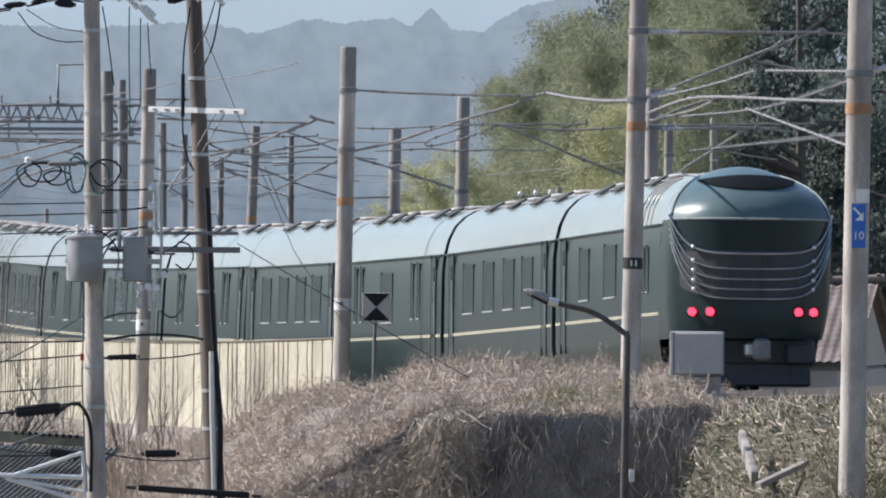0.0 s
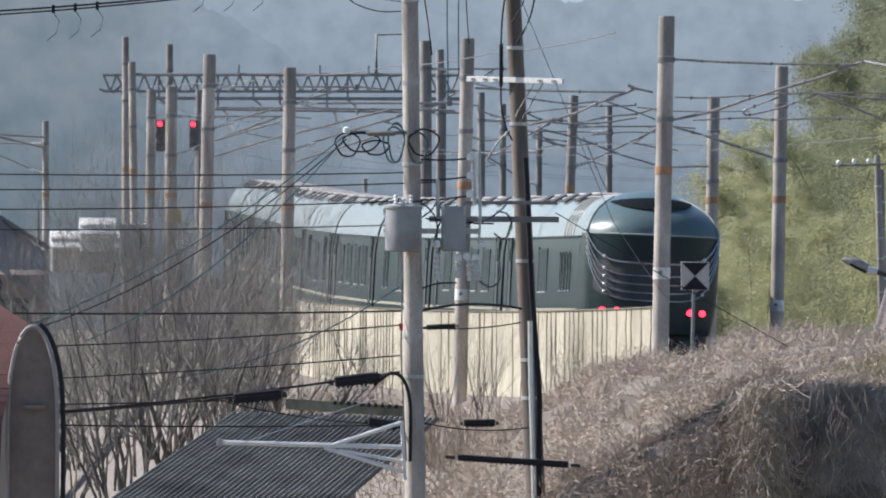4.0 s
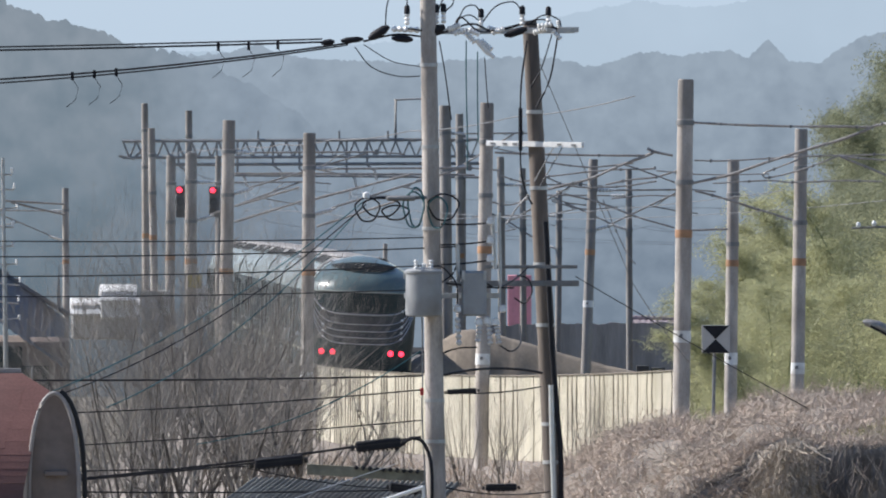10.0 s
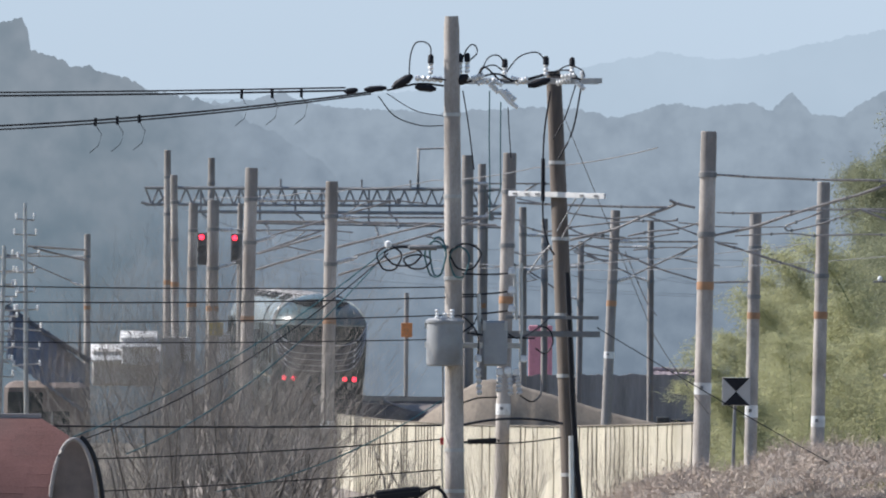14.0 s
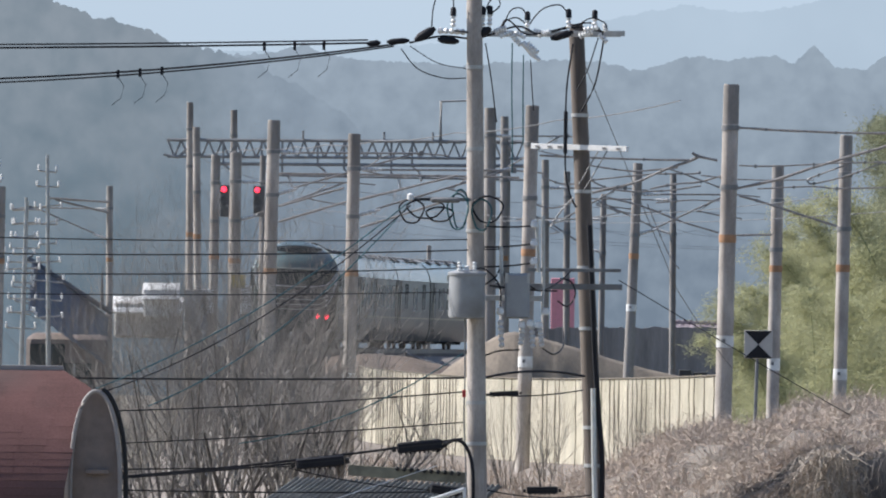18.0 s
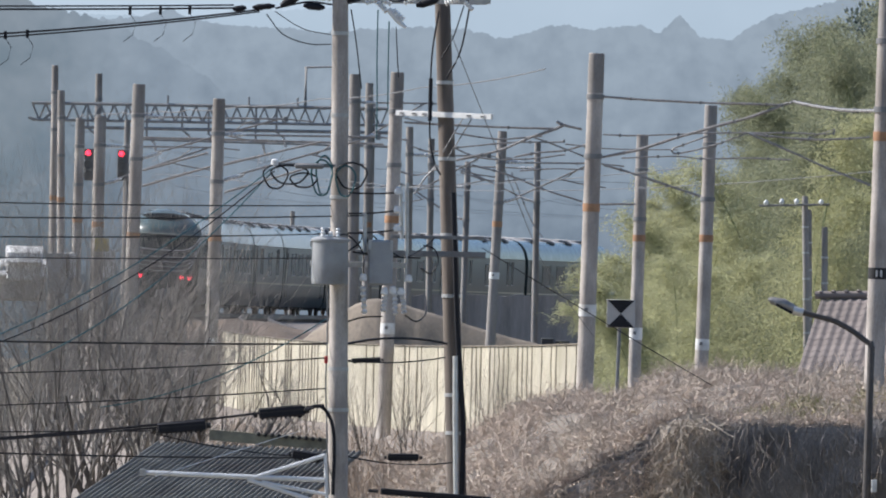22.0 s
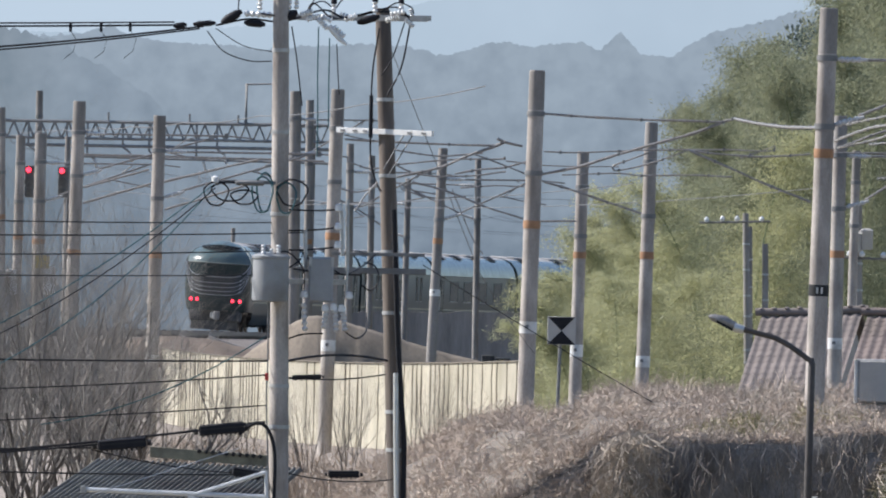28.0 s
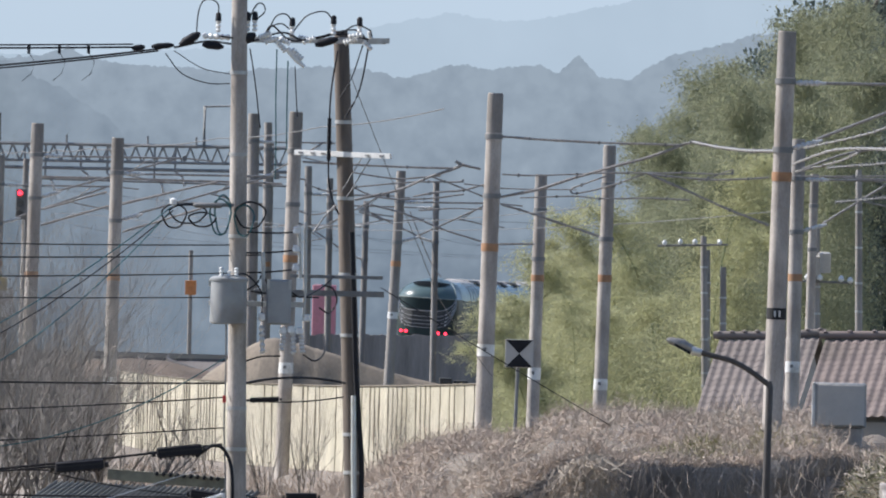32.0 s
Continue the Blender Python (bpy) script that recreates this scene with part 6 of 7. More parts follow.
# ---- bare shrubs ----
def bare_tree(at, height, spread, seed, n0=7, r0=0.032, label="leafless brown shrub with many thin upright twigs"):
    rng = random.Random(seed)
    t = thing("bare_shrub", label, "shrub", at=at, group="bare shrubs")
    trunk, twigs = Geo(), Geo()

    def grow(p, d, L, r, lev):
        pts, rs = [p], [r]
        q = p
        ns = 4 if lev < 3 else 2
        for k in range(ns):
            d = (d + Vector((rng.gauss(0, 0.12), rng.gauss(0, 0.12), rng.gauss(0.05, 0.08)))).normalized()
            q = q + d * L / ns
            pts.append(q)
            rs.append(r * (1 - 0.64 * (k + 1) / ns))
        (trunk if lev == 0 else twigs).tube(pts, rs, 5 if lev < 2 else 3, caps=False)
        if lev >= 4:
            return
        for k in range((5, 5, 4, 3)[lev]):
            j = rng.randint(1, ns)
            a = rng.uniform(0, 6.28)
            e = (d + Vector((math.cos(a), math.sin(a), 0.25)) * (0.55 + 0.25 * rng.random())).normalized()
            grow(pts[j], e, L * (0.52 + 0.2 * rng.random()), rs[j] * 0.6, lev + 1)
    for i in range(n0):
        a = rng.uniform(0, 6.28)
        b = rng.uniform(0.1, 0.5) * spread
        grow(Vector((math.cos(a) * 0.4, math.sin(a) * 0.4, 0)), Vector((math.cos(a) * b, math.sin(a) * b, 1)).normalized(), height * rng.uniform(0.4, 0.6), r0, 0)
    part("trunk", trunk, BARK, t)
    part("branching", twigs, TWIG, t, "thin bare twigs")
    return t


SH = bare_tree((-3.61, 395, -2.39), 7.571, 1.0, 11, 9)
SH2 = bare_tree((-4.86, 385, -2.21), 6.684, 1.3, 12, 8)
for p, rz, k in (((-5.25, 382, -2.48), 255, 1.0), ((-4.30, 388, -2.59), 160, 0.95), ((-6.71, 400, -2.69), 70, 0.8), ((-3.80, 375, -2.67), 140, 0.9), ((-5.52, 372, -3.02), 30, 0.95), ((-7.73, 395, -3.04), 280, 0.75),
                 ((-3.6, 384, -3.3), 100, 0.85), ((-6.1, 390, -2.9), 330, 0.8), ((-4.6, 398, -2.5), 190, 0.85), ((-6.9, 380, -3.3), 220, 0.75), ((-8.6, 388, -3.3), 20, 0.65)):
    copy_thing(SH if rz % 20 else SH2, pose(*p, 0, 0, rz)).scale = (k, k, k)
bare_tree((-2.49, 378, -2.20), 4.935, 1.7, 17, 5, 0.085, "leafless dark tree with several leaning trunks")
bare_tree((-4.43, 374, -2.35), 4.467, 1.5, 19, 4, 0.07, "leafless dark tree with several leaning trunks")
# slender saplings before the fence
for p, rz, k in (((0.33, 432, -2.18), 40, 0.36), ((1.20, 428, -2.24), 130, 0.42), ((2.66, 424, -2.06), 220, 0.38), ((3.39, 420, -2.01), 300, 0.32), ((-1.02, 436, -2.48), 10, 0.4)):
    ob = copy_thing(SH, pose(*p, 0, 0, rz))
    ob.scale = (k * 0.8, k * 0.8, k)
    tagged(ob, "small leafless sapling before the cream fence")


# ---- roofs in the foreground ----
def red_roof():
    d = 328.0
    a = Vector((-12.09, 328.00, 1.22))
    t = thing("shed_roof", "red-brown shingled barrel roof with an arched open gable", "roof", at=a)
    # cross section, from ridge to eave, in the plane of the gable
    L = (Vector((-6.89, 328.00, 1.24)) - a).x
    ez = [0.0, 0.91 - a.z, 0.28 - a.z, -0.63 - a.z, -3.0]
    ex = [L, -6.37 - a.x, -6.62 - a.x, -6.81 - a.x, -6.86 - a.x]

    def end_x(z):
        return float(np.interp(-z, [-q for q in ez], ex))
    courses = 27
    for k in range(courses):
        q0, q1 = k / courses, (k + 1.15) / courses
        z0, z1 = -2.6 * q0 ** 1.35, -2.6 * q1 ** 1.35
        y0, y1 = -1.9 * math.sin(q0 * math.pi / 2), -1.9 * math.sin(min(1, q1) * math.pi / 2)
        x = end_x((z0 + z1) / 2)
        i = 0
        while x > 0.6 and i < 11:
            w = 0.46 + 0.07 * noise.noise(Vector((i * 1.7, k * 2.3, 0)))
            lift = 0.012 * noise.noise(Vector((i * 3.1, k * 1.3, 5)))
            g = Geo()
            xr0, xr1 = (end_x(z0), end_x(z1)) if i == 0 else (x, x)
            xl = x - w
            g.grid([[(xl + 0.003, y1 - 0.026, z1 - 0.004), (xr1, y1 - 0.026, z1 - 0.004)], [(xl + 0.003, y1 - 0.03 + lift * 0.5, z1 + 0.002), (xr1, y1 - 0.03 + lift * 0.5, z1 + 0.002)], [(xl + 0.006, y0 - 0.02, z0 + 0.015), (xr0, y0 - 0.02, z0 + 0.015)]])
            part("shingle", g, SHINGLE, t, smooth=False)
            x = xl
            i += 1
    bed = Geo()
    bed.grid([[(0, -1.9 * math.sin(q * math.pi / 2), -2.6 * q ** 1.35 - 0.02), (end_x(-2.6 * q ** 1.35) - 0.03, -1.9 * math.sin(q * math.pi / 2), -2.6 * q ** 1.35 - 0.02)] for q in np.linspace(1, 0, 18)])
    part("roof_bed", bed, SHINGLE, t)
    part("ridge_cap", Geo().box((L / 2, 0.06, 0.03), (L, 0.2, 0.1)), TRIMP, t, "pale ridge capping")
    # gable arch and its dark inside
    c = Vector((-6.33, 326.50, -0.80)) - a
    arch, inner = [], []
    W, Hh = 0.401, 1.713
    for w in np.linspace(0, math.pi, 25):
        arch.append(c + Vector((W * math.cos(w), 0, Hh * math.sin(w) ** 0.8)))
    arch = [c + Vector((W, 0, -1.5))] + arch + [c + Vector((-W, 0, -1.5))]
    part("arch_trim", Geo().tube(arch, 0.034, 8), TRIMP, t, "pale arch trim")
    g = Geo()
    g.add([p + Vector((0, 0.12, 0)) for p in arch], [tuple(range(len(arch)))])
    part("gable_panel", g, GABLE, t, "brown gable panel")
    ea = [c + Vector((W * 1.18 * math.cos(w) + 0.02, 0.1, Hh * 1.03 * math.sin(w) ** 0.8)) for w in np.linspace(0, 1.4, 12)]
    part("gutter", Geo().tube([c + Vector((W * 1.18 + 0.02, 0.1, -1.5))] + ea, 0.04, 8), RUBBER, t, "black edge gutter")
    part("inner_ledge", Geo().box(c + Vector((0.03, 0.05, 0.42)), (0.36, 0.1, 0.07)), GABLE, t)
    part("back_wall", Geo().box((L / 2, 2.0, -4), (L + 1, 0.2, 6)), PLASTER, t)


def grey_roof():
    t = thing("corrugated_roof", "grey corrugated sheet roof below the poles", "roof", at=Vector((-0.40, 347.00, -0.69)))
    o = t.location
    p01, p11 = Vector((-3.31, 349.00, -0.78)), Vector((0.23, 348.50, -0.86))
    p00, p10 = Vector((-5.63, 343.20, -2.39)), Vector((-1.67, 342.80, -2.44))
    n = 38
    for i in range(n):
        rows = []
        dip = 0.012 * noise.noise(Vector((i * 0.7, 0, 2)))
        for q in np.linspace(0, 1, 7):
            r = []
            for k in range(9):
                u = (i + k / 8) / n
                lo, hi = p00.lerp(p10, u), p01.lerp(p11, u)
                r.append(lo.lerp(hi, q) - o + Vector((0, 0, (0.024, 0.029, 0.024, 0.012, -0.02, -0.026, -0.026, -0.014, 0.024)[k] + dip)))
            rows.append(r)
        part("roof_sheet", Geo().grid(rows), CORR, t, smooth=False)
    fa, fb = Vector((-2.43, 349.10, -0.62)) - o, Vector((-0.31, 348.70, -0.75)) - o
    up = Vector((0, 0, 0.1))
    g = Geo()
    g.add([fa - up, fb - up, fb + up, fa + up * 0.8, fa - up + Vector((0, 0.3, 0)), fb - up + Vector((0, 0.3, 0)), fb + up + Vector((0, 0.3, 0)), fa + up * 0.8 + Vector((0, 0.3, 0))],
          [(0, 1, 2, 3), (3, 2, 6, 7), (1, 5, 6, 2), (4, 0, 3, 7), (4, 5, 1, 0), (5, 4, 7, 6)])
    part("fascia", g, FASCIA, t, "olive fascia board", smooth=False)
    # black boxes stand in for the small shadows along the serrated edge
    for i in range(10):
        p = fa.lerp(fb, 0.4 + 0.055 * i)
        part("eave_shade", Geo().box(p + Vector((0, -0.03, 0.075)), (0.07, 0.06, 0.07), pose(0, 0, 0, 0, 35, 0), b=0.01), RUBBER, t, "black box for the shade in a corrugation end")
    part("house_wall", Geo().box((p01 + p11) / 2 - o + Vector((-0.6, 4.6, -3.4)), (1.8, 8, 5)), PLASTER, t)


def pipe_frame():
    t = thing("pipe_frame", "white painted pipe bracket frame beside the pole", "bracket", at=Vector((-0.39, 338.00, -1.17)))
    for a, b, r in (((-3.46, 338.00, -1.12), (-0.42, 338.00, -1.18), 0.04), ((-0.42, 338.00, -0.77), (-1.70, 338.00, -1.20), 0.035), ((-1.70, 338.00, -1.20), (-0.39, 338.00, -1.59), 0.035), ((-1.47, 338.00, -1.24), (-0.39, 338.00, -1.42), 0.03), ((-0.42, 338.00, -0.74), (-0.36, 338.00, -1.73), 0.03)):
        on_pole("pipe", t, Geo().tube([a, b], r, 8), WHITE)
    p = Vector((-3.44, 338.00, -1.12))
    on_pole("end_clamp", t, Geo().box(p, (0.1, 0.1, 0.12)), STEEL)


red_roof()
grey_roof()
pipe_frame()


# ---- houses ----
def tiled_house(name, ridge_a, ridge_b, eave_drop, depth, label, wall=PLASTER, tile=TILE, turn=0.0, cols=26):
    ra, rb = Vector(ridge_a), Vector(ridge_b)
    t = thing(name, label, "house", m=Matrix.Translation(ra) @ Matrix.Rotation(radians(turn), 4, "Z"))
    L = (rb - ra)
    n = cols
    for sgn in (-1, 1):
        for i in range(n):
            g = Geo()
            rows = []
            slip = 0.25 * noise.noise(Vector((i * 1.3, sgn, 4)))
            for c in range(15):
                for q, lift in ((c / 15, 0.0), ((c + 1) / 15, 0.009)):
                    r = []
                    for k in range(7):
                        u = (i + k / 6) / n
                        w = 0.02 * math.sin(2 * math.pi * k / 6)
                        qq = min(1.0, max(0.0, q + slip * 0.01))
                        r.append(L * u + Vector((0, sgn * depth * qq, -eave_drop * qq + w + lift)))
                    rows.append(r if sgn < 0 else r[::-1])
            g.grid(rows[::-1])
            part("tile_column", g, tile, t)
    part("ridge_tiles", Geo().tube([Vector((-0.15, 0, 0.1)), L * 0.5 + Vector((0, 0, 0.07)), L + Vector((0.15, 0, 0.1))], 0.1, 10), tile, t, "dull ridge tiles")
    for k in range(9):
        part("ridge_knob", Geo().box(L * (k / 8) + Vector((0, 0, 0.18)), (0.12, 0.2, 0.08), b=0.03), tile, t)
    c = L / 2 + Vector((0, 0, -eave_drop - 3))
    part("wall", Geo().box(c, (L.length - 0.5, depth * 2 - 0.8, 6.2)), wall, t)
    for x, e in ((0, -1), (L.x, 1)):
        g = Geo().add([(x - e * 0.24, -depth * 0.93, -eave_drop * 0.93 - 0.1), (x - e * 0.24, depth * 0.93, -eave_drop * 0.93 - 0.1), (x - e * 0.24, 0, -0.05)], [(0, 1, 2)])
        part("gable", g, wall, t)
    for k in (0.25, 0.6):
        w = part("window", Geo().box(L * k + Vector((0, -depth + 0.36, -eave_drop - 1.3)), (1.3, 0.1, 1.1)), GLASS, t)
        part("window_frame", Geo().box(L * k + Vector((0, -depth + 0.3, -eave_drop - 1.3)), (0.06, 0.08, 1.1)), STEEL, w)
    return t


tiled_house("house", (11.94, 520.00, 0.75), (14.54, 520.00, 0.89), 2.2, 5.0, "grey-brown tiled house behind the track", turn=-9, cols=11)
tiled_house("house", (14.09, 500.00, 0.95), (18.95, 500.00, 1.14), 1.9, 4.5, "low brown tiled house wing behind the track", turn=-9, tile=TILE_B, cols=20)
tiled_house("house", (-17.19, 760.00, 1.22), (-14.31, 760.00, -0.81), 1.8, 5.0, "dark roofed house among masts", tile=RIDGE, wall=GABLE, cols=10)
# haze is put into the greyed pink and blue-grey of this house
tiled_house("house", (9.10, 1020.00, -2.64), (11.51, 1020.00, -2.70), 0.5, 4.0, "far house with a pink roof, haze put into its colours", tile=mat("hazed_pink_tile", (0.3, 0.245, 0.255), 0.8), wall=mat("blue_grey_wall", (0.12, 0.145, 0.175), 0.8), cols=8)



def block(name, label, category, a, w, h, dep, material, extra=()):
    t = thing(name, label, category, at=Vector(a))
    part("wall", Geo().box((w / 2, dep / 2, -h / 2), (w, dep, h)), material, t)
    if h < 5:
        part("roof", Geo().box((w / 2, 0.3, -0.15), (w + 0.1, 1.6, 0.08), pose(0, 0, 0, 24, 0, 0)), PAINTW, t, "pale sloping roof sheet")
    else:
        part("roof", Geo().box((w / 2, dep / 2, 0.06), (w + 0.2, dep + 0.2, 0.14)), RIDGE, t)
    for k in range(3 if h > 5 else 0):
        part("window", Geo().box((w * (0.2 + 0.3 * k), -0.02, -h * 0.35), (w * 0.14, 0.06, min(1.1, h * 0.3))), GLASS, t)
    return t


block("building", "beige rendered building at the trackside", "building", (-21.81, 600.00, 4.31), 6.400, 9, 8, PLASTER)
block("shed", "small white flat shed in the distance", "shed", (-14.20, 830.00, -0.13), 1.429, 1.2, 3, PAINTW)
block("shed", "low grey shed with a pale roof edge", "shed", (-15.49, 835.00, -0.71), 2.783, 1.5, 4, SIGNG)
yp = thing("warning_board", "small yellow board on a far mast", "board", at=(-7.71, 619.60, 1.24))
part("board", Geo().box((0, 0, 0), (0.42, 0.03, 0.4)), mat("yellow_board", (0.42, 0.33, 0.1), 0.7), yp)
for p, w, h, m in (((-9.28, 640.00, 0.21), 0.75, 1.3, TANK), ((-8.92, 640.00, 0.48), 0.35, 0.8, PAINTW), ((-7.80, 640.00, 0.56), 0.5, 0.9, PAINTW)):
    rc = thing("relay_cabinet", "grey trackside relay cabinet by the masts", "cabinet", at=Vector(p) - Vector((0, 0, 1.8)), group="relay cabinets")
    part("body", Geo().box((0, 0, 1.8), (w, 0.5, h), b=0.02), m, rc)
    part("door", Geo().box((0, -0.26, 1.8), (w * 0.85, 0.03, h * 0.88)), m, rc)
    part("leg", Geo().tube([(0, 0, 1.4), (0, 0, -1.5)], 0.08, 8), STEEL_D, rc)
om = thing("marker_mast", "thin mast carrying an orange plate", "mast", at=(-3.09, 1000.00, -5.46))
on_pole("pole", om, Geo().tube([(-3.09, 1000.00, -5.46), (-3.10, 1000.00, 1.21)], 0.11, 8), CONCRETE_D)
on_pole("plate", om, Geo().box(Vector((-3.08, 999.80, -0.62)), (0.55, 0.04, 0.7), b=0.01), mat("orange_plate", (0.6, 0.22, 0.07), 0.6), "faded orange plate")
for p, w in (((6.09, 637.00, -1.60), 0.4), ((6.56, 637.00, -1.67), 0.45)):
    single("concrete_block", Geo().box((0, 0, 0), (w, 0.5, 0.28), b=0.02), UNDER, "dark block on the end of the bank", "block", at=p, group="blocks")
pk = thing("banner", "tall pink banner panel beyond the far line", "banner", at=(3.50, 1000.00, -5.47))
on_pole("panel", pk, Geo().box(Vector((3.50, 1000.00, -1.58)), (1.167, 0.15, 2.500), b=0.03), PINK)
on_pole("post", pk, Geo().tube([(3.51, 1000.30, -0.75), (3.50, 1000.30, -5.47)], 0.08, 8), STEEL_D)


# ---- leafless masts of the switchyard ----
def yard_mast(top, foot, r):
    top, foot = Vector(top), Vector(foot)
    t = thing("switchyard_mast", "thin steel mast with small insulators", "mast", at=foot - Vector((0, 0, 3)), group="switchyard masts")
    o = t.location
    part("pole", Geo().tube([foot - o - Vector((0, 0, 3)), top - o], [r, r * 0.6], 8), STEEL, t)
    rng = random.Random(int(top.x * 100))
    for k in range(9):
        p = top.lerp(foot, 0.06 + 0.09 * k + 0.02 * rng.random()) - o
        w = rng.uniform(0.25, 0.55)
        a = part("cross_arm", Geo().tube([p - Vector((w, 0, 0)), p + Vector((w, 0, rng.uniform(-0.1, 0.1)))], 0.03, 6), STEEL, t)
        for sx in (-1, 1):
            q = p + Vector((sx * w, 0, 0))
            part("insulator", finned(Geo(), q, q + Vector((0, 0, 0.2)), 0.055, 3), WHITE, a)


for a, b, r in (((-17.32, 700.00, 5.86), (-17.15, 700.00, -2.02), 0.1), ((-17.33, 690.00, 5.16), (-17.29, 690.00, -1.93), 0.09), ((-15.33, 700.00, 5.11), (-15.18, 700.00, -1.99), 0.1), ((-15.81, 690.00, 3.65), (-16.00, 690.00, -1.91), 0.09), ((-17.64, 710.00, 5.27), (-17.67, 710.00, -1.43), 0.1), ((-16.01, 700.00, 3.52), (-16.22, 700.00, -1.34), 0.1)):
    yard_mast(a, b, r)
for top, foot in (((13.36, 600.00, 2.83), (13.43, 600.00, -0.75)), ((13.84, 600.00, 2.34), (13.90, 600.00, -0.74)), ((16.59, 560.00, 5.24), (16.71, 560.00, -0.04))):
    utility_pole(top, foot, 0.12, 0.09, CONCRETE_D, "thin grey utility pole by the houses")


# poles with insulators by the houses
hp = utility_pole((16.29, 590.00, 3.57), (16.36, 590.00, 0.29), 0.13, 0.1, CONCRETE_D, "thin grey utility pole with tanks and white insulators by the houses")
for p in ((16.24, 589.70, 2.46), (16.53, 589.70, 2.56)):
    on_pole("tank", hp, Geo().lathe([(0.16, -0.3), (0.19, -0.25), (0.19, 0.24), (0.2, 0.26), (0.1, 0.32)], 14, p), SIGNG, "pale grey pole transformer")
for p in ((16.05, 589.60, 2.14), (16.41, 589.60, 2.13), (17.03, 589.60, 2.11), (17.29, 589.60, 2.07), (16.12, 589.60, 3.08)):
    on_pole("insulator", hp, Geo().lathe([(0.03, -0.09), (0.085, -0.05), (0.09, 0.02), (0.05, 0.07), (0.02, 0.1)], 10, p), WHITE, "white insulator")
on_pole("cross_arm", hp, Geo().tube([(15.89, 589.80, 2.02), (17.37, 589.80, 1.99)], 0.04, 6), STEEL_D)
ap = utility_pole((13.13, 595.00, 3.24), (13.23, 595.00, 0.19), 0.11, 0.09, CONCRETE_D, "thin grey utility pole with a long cross arm by the houses")
on_pole("cross_arm", ap, Geo().tube([(11.79, 594.80, 2.93), (13.85, 594.80, 3.01)], 0.035, 6), STEEL_D)
for p in ((11.99, 594.80, 3.02), (12.45, 594.80, 3.06), (12.88, 594.80, 3.07), (13.60, 594.80, 3.07)):
    on_pole("insulator", ap, Geo().lathe([(0.03, -0.08), (0.07, -0.04), (0.075, 0.02), (0.04, 0.07), (0.02, 0.09)], 10, p), WHITE, "white insulator")


# ---- bamboo grove and dark trees ----
def bamboo_kind(seed, h, leaf):
    rng = np.random.default_rng(seed)
    t = thing("bamboo", "yellow-green arching bamboo with dense leaves", "bamboo", group="bamboo grove")
    bend = rng.uniform(1.2, 2.8)
    ang = rng.uniform(0, 6.28)

    def stem(q):
        b = bend * q ** 3.6
        return np.array((math.cos(ang) * b, math.sin(ang) * b, h * (q - 0.09 * q ** 5)))
    part("culm", Geo().tube([stem(q) for q in np.linspace(0, 1, 14)], [0.06 * (1 - 0.85 * q) + 0.006 for q in np.linspace(0, 1, 14)], 6), CULM, t)
    V, F = [], []
    for i in range(170):
        q = rng.uniform(0.12, 1.0)
        p = stem(q)
        a = rng.uniform(0, 6.28)
        L = rng.uniform(0.6, 2.1) * (1.25 - 0.75 * q)
        tip = p + np.array((math.cos(a) * L, math.sin(a) * L, L * rng.uniform(-0.35, 0.45)))
        for k in range(140):
            c = p + (tip - p) * rng.uniform(0.25, 1.05) + rng.normal(size=3) * (0.12 + 0.1 * (1 - q))
            u = rng.normal(size=3)
            u[2] = u[2] * 0.5 - 0.5
            u /= np.linalg.norm(u)
            w = np.cross(u, rng.normal(size=3))
            w /= np.linalg.norm(w)
            s = rng.uniform(0.055, 0.12)
            o = len(V)
            V += [tuple(c - w * s * 0.12), tuple(c + w * s * 0.12), tuple(c + u * s * 1.4)]
            F.append((o, o + 1, o + 2))
    g = Geo()
    g.v, g.f = V, F
    part("foliage", g, leaf, t, smooth=False)
    return t


def tree_kind(seed, h):
    rng = np.random.default_rng(seed)
    t = thing("evergreen_tree", "dark evergreen tree with an uneven dense crown", "tree", group="dark trees")
    g = Geo().tube([(0, 0, 0), (0.1, 0, h * 0.4), (0.0, 0.1, h * 0.9)], [0.25, 0.16, 0.04], 8)
    part("trunk", g, BARK, t)
    limbs = Geo()
    V, F = [], []
    for i in range(34):
        q = rng.uniform(0.15, 0.98)
        a = rng.uniform(0, 6.28)
        R = (2.6 * math.sin(math.pi * min(1, q * 0.8 + 0.18)) ** 0.7 + 0.4) * rng.uniform(0.65, 1.1)
        p0 = np.array((0, 0, h * q * 0.9))
        c = p0 + np.array((math.cos(a) * R, math.sin(a) * R, rng.uniform(-0.2, 0.9)))
        limbs.tube([tuple(p0), tuple((p0 + c) / 2 + np.array((0, 0, 0.15))), tuple(c)], [0.07, 0.045, 0.015], 5)
        rad = rng.uniform(0.5, 1.0)
        for k in range(430):
            d = rng.normal(size=3)
            d /= np.linalg.norm(d)
            pp = c + d * rad * rng.random() ** 0.4 * np.array((1.2, 1.2, 0.8))
            u = d + rng.normal(size=3) * 0.7
            u /= np.linalg.norm(u)
            w = np.cross(u, rng.normal(size=3))
            w /= np.linalg.norm(w)
            s = rng.uniform(0.08, 0.17)
            o = len(V)
            V += [tuple(pp), tuple(pp + u * s * 0.5 + w * s * 0.4), tuple(pp + u * s * 1.2), tuple(pp + u * s * 0.5 - w * s * 0.4)]
            F.append((o, o + 1, o + 2, o + 3))
    part("branching", limbs, BARK, t)
    g = Geo()
    g.v, g.f = V, F
    part("crown", g, LEAF, t, smooth=False)
    return t


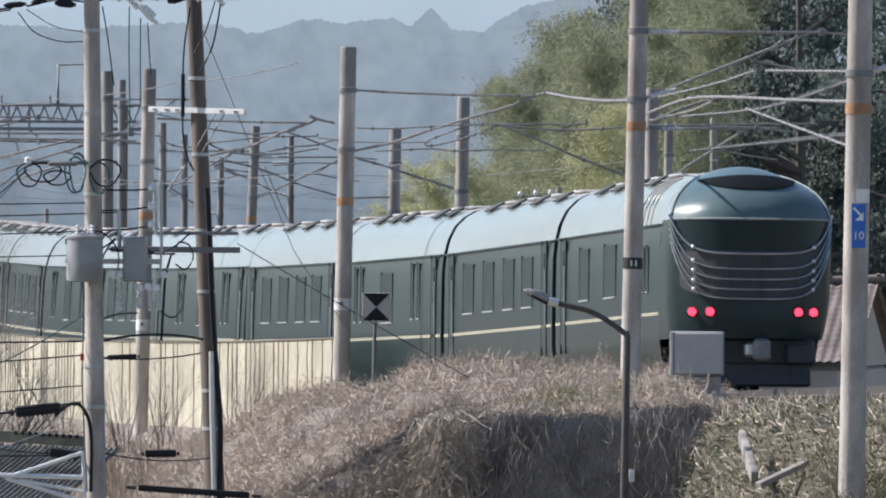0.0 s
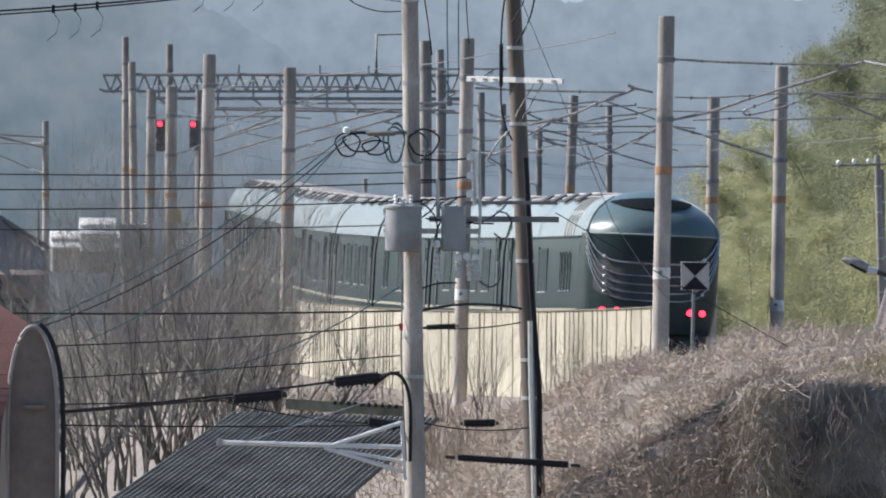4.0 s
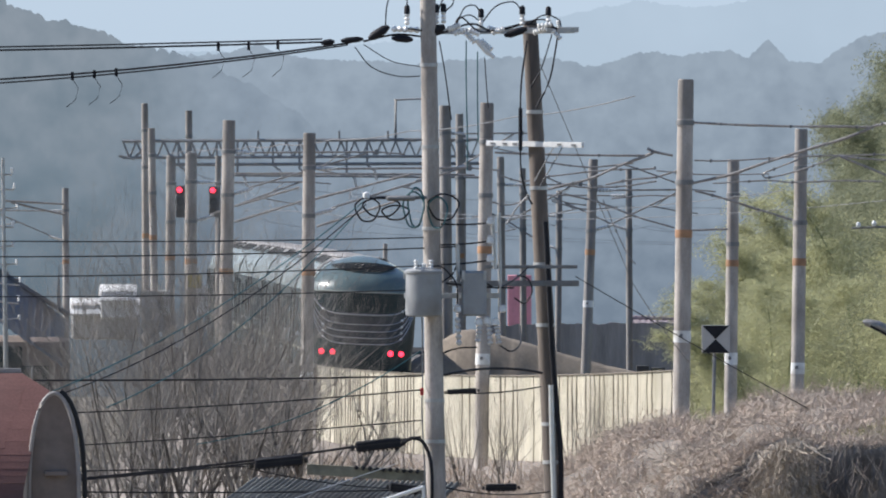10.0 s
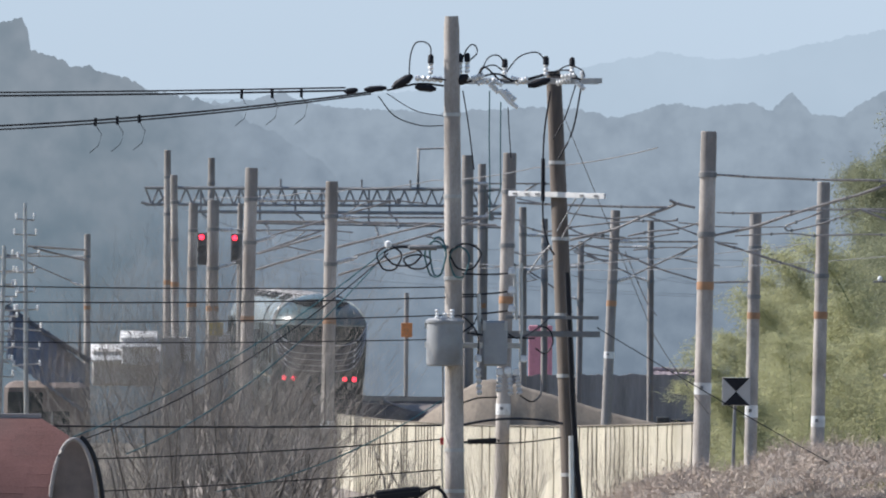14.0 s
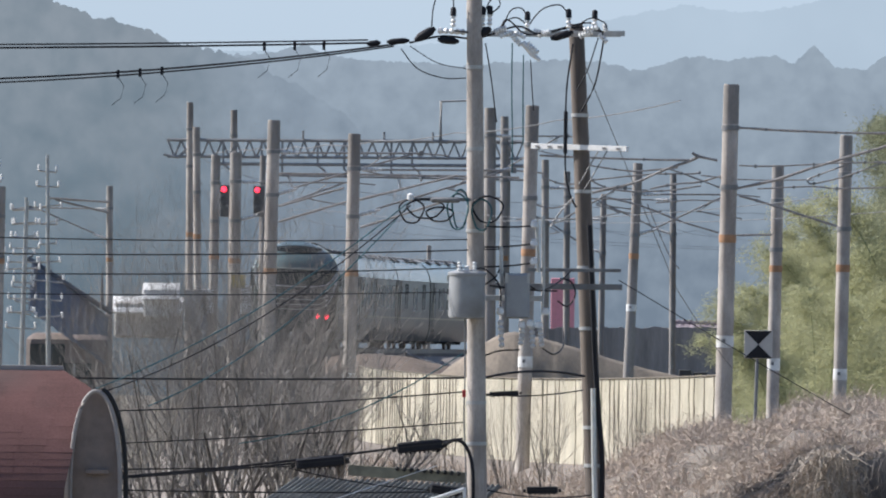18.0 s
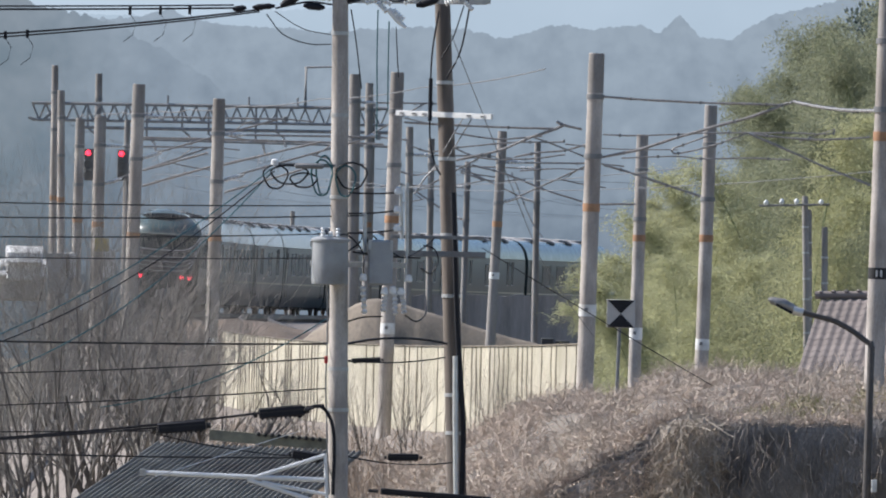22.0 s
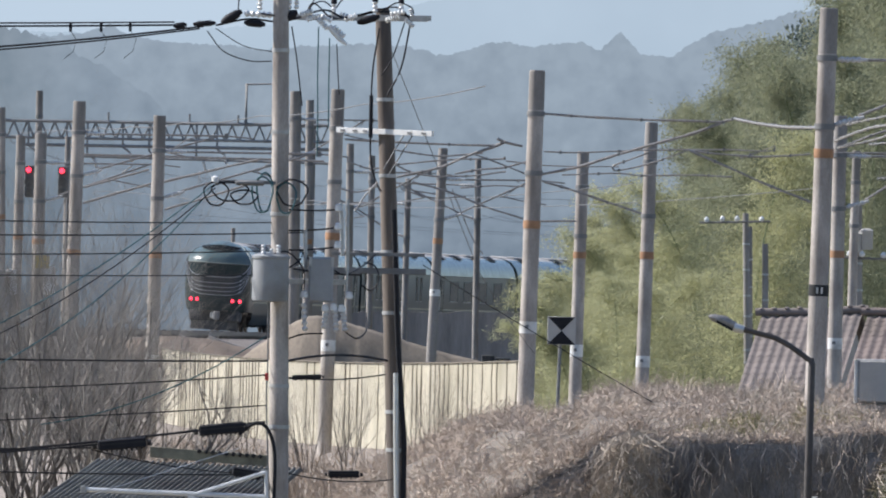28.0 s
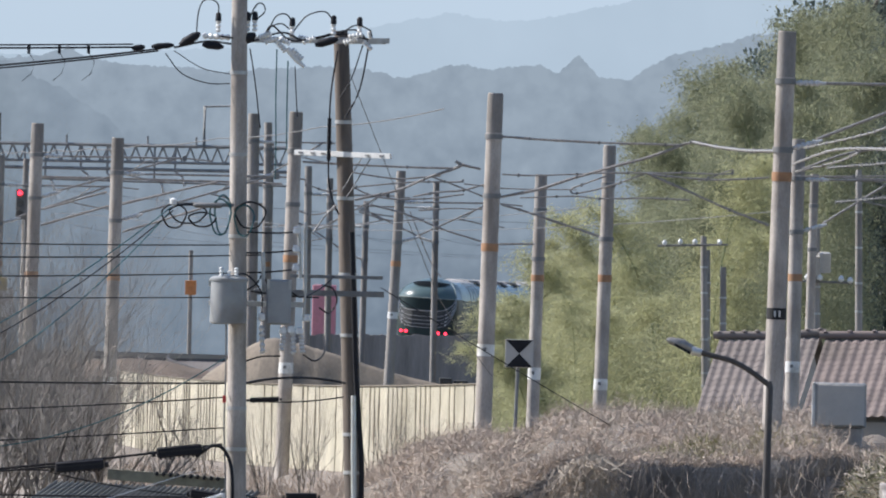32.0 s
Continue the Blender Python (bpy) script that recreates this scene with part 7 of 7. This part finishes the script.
def grove():
    rng = random.Random(21)
    kinds = [bamboo_kind(31 + i, 10.0, BAMBOO if i < 2 else BAMBOO_O) for i in range(4)]
    # skyline of the grove: offset, top height at 640 m
    sk = [(7.92, -0.50), (8.24, 0.22), (9.22, 1.22), (10.11, 2.39), (11.05, 3.38), (12.17, 4.92), (13.13, 6.09), (14.70, 7.36),
          (15.91, 8.63), (16.70, 9.80), (17.86, 11.06), (22.30, 12.21)]
    first = list(kinds)
    for i in range(104):
        x = rng.uniform(sk[0][0] + 0.2, 16.7) if i < 86 else rng.uniform(16.3, 17.9)
        y = rng.uniform(600, 690) if x > sk[3][0] else rng.uniform(585, 640)
        top = float(np.interp(x, [p[0] for p in sk], [p[1] for p in sk])) - rng.random() ** 1.5 * 3.5 * (0.25 if i % 3 == 0 else 1)
        foot = -6.4
        k = (top - foot) / 9.4
        m = Matrix.Translation((x, y, foot)) @ Matrix.Rotation(rng.uniform(0, 6.28), 4, "Z")
        if k < 0.25:
            continue
        sc = Matrix.Diagonal((0.75 + 0.25 * k, 0.75 + 0.25 * k, k, 1))
        low = x < 13.51 and (top < 4.39 or y < 625)
        src = kinds[(0 if low else 2) + i % 2]
        if first:
            ob = first.pop(0)
            ob.matrix_world = m
        else:
            ob = copy_thing(src, m)
        ob.scale = (0.75 + 0.2 * k, 0.75 + 0.2 * k, k)
    trees = [tree_kind(51 + i, 12.0) for i in range(3)]
    first = list(trees)
    for i in range(48):
        x = rng.uniform(19.62, 32.18)
        y = rng.uniform(655, 730)
        top = 14.09 - 8.5 * rng.random() if i % 2 else 5.59 - 4 * rng.random()
        if i < 16:
            x = rng.uniform(19.1, 21.3)
            top = 11.0 - (2.0 if i < 8 else 7.0) * rng.random()
        foot = -7.0
        k = max(0.35, (top - foot) / 11.5)
        m = Matrix.Translation((x, y, foot)) @ Matrix.Rotation(rng.uniform(0, 6.28), 4, "Z")
        if first:
            ob = first.pop(0)
            ob.matrix_world = m
        else:
            ob = copy_thing(trees[i % 3], m)
        ob.scale = (0.8 + 0.25 * k, 0.8 + 0.25 * k, k)


grove()
motions()
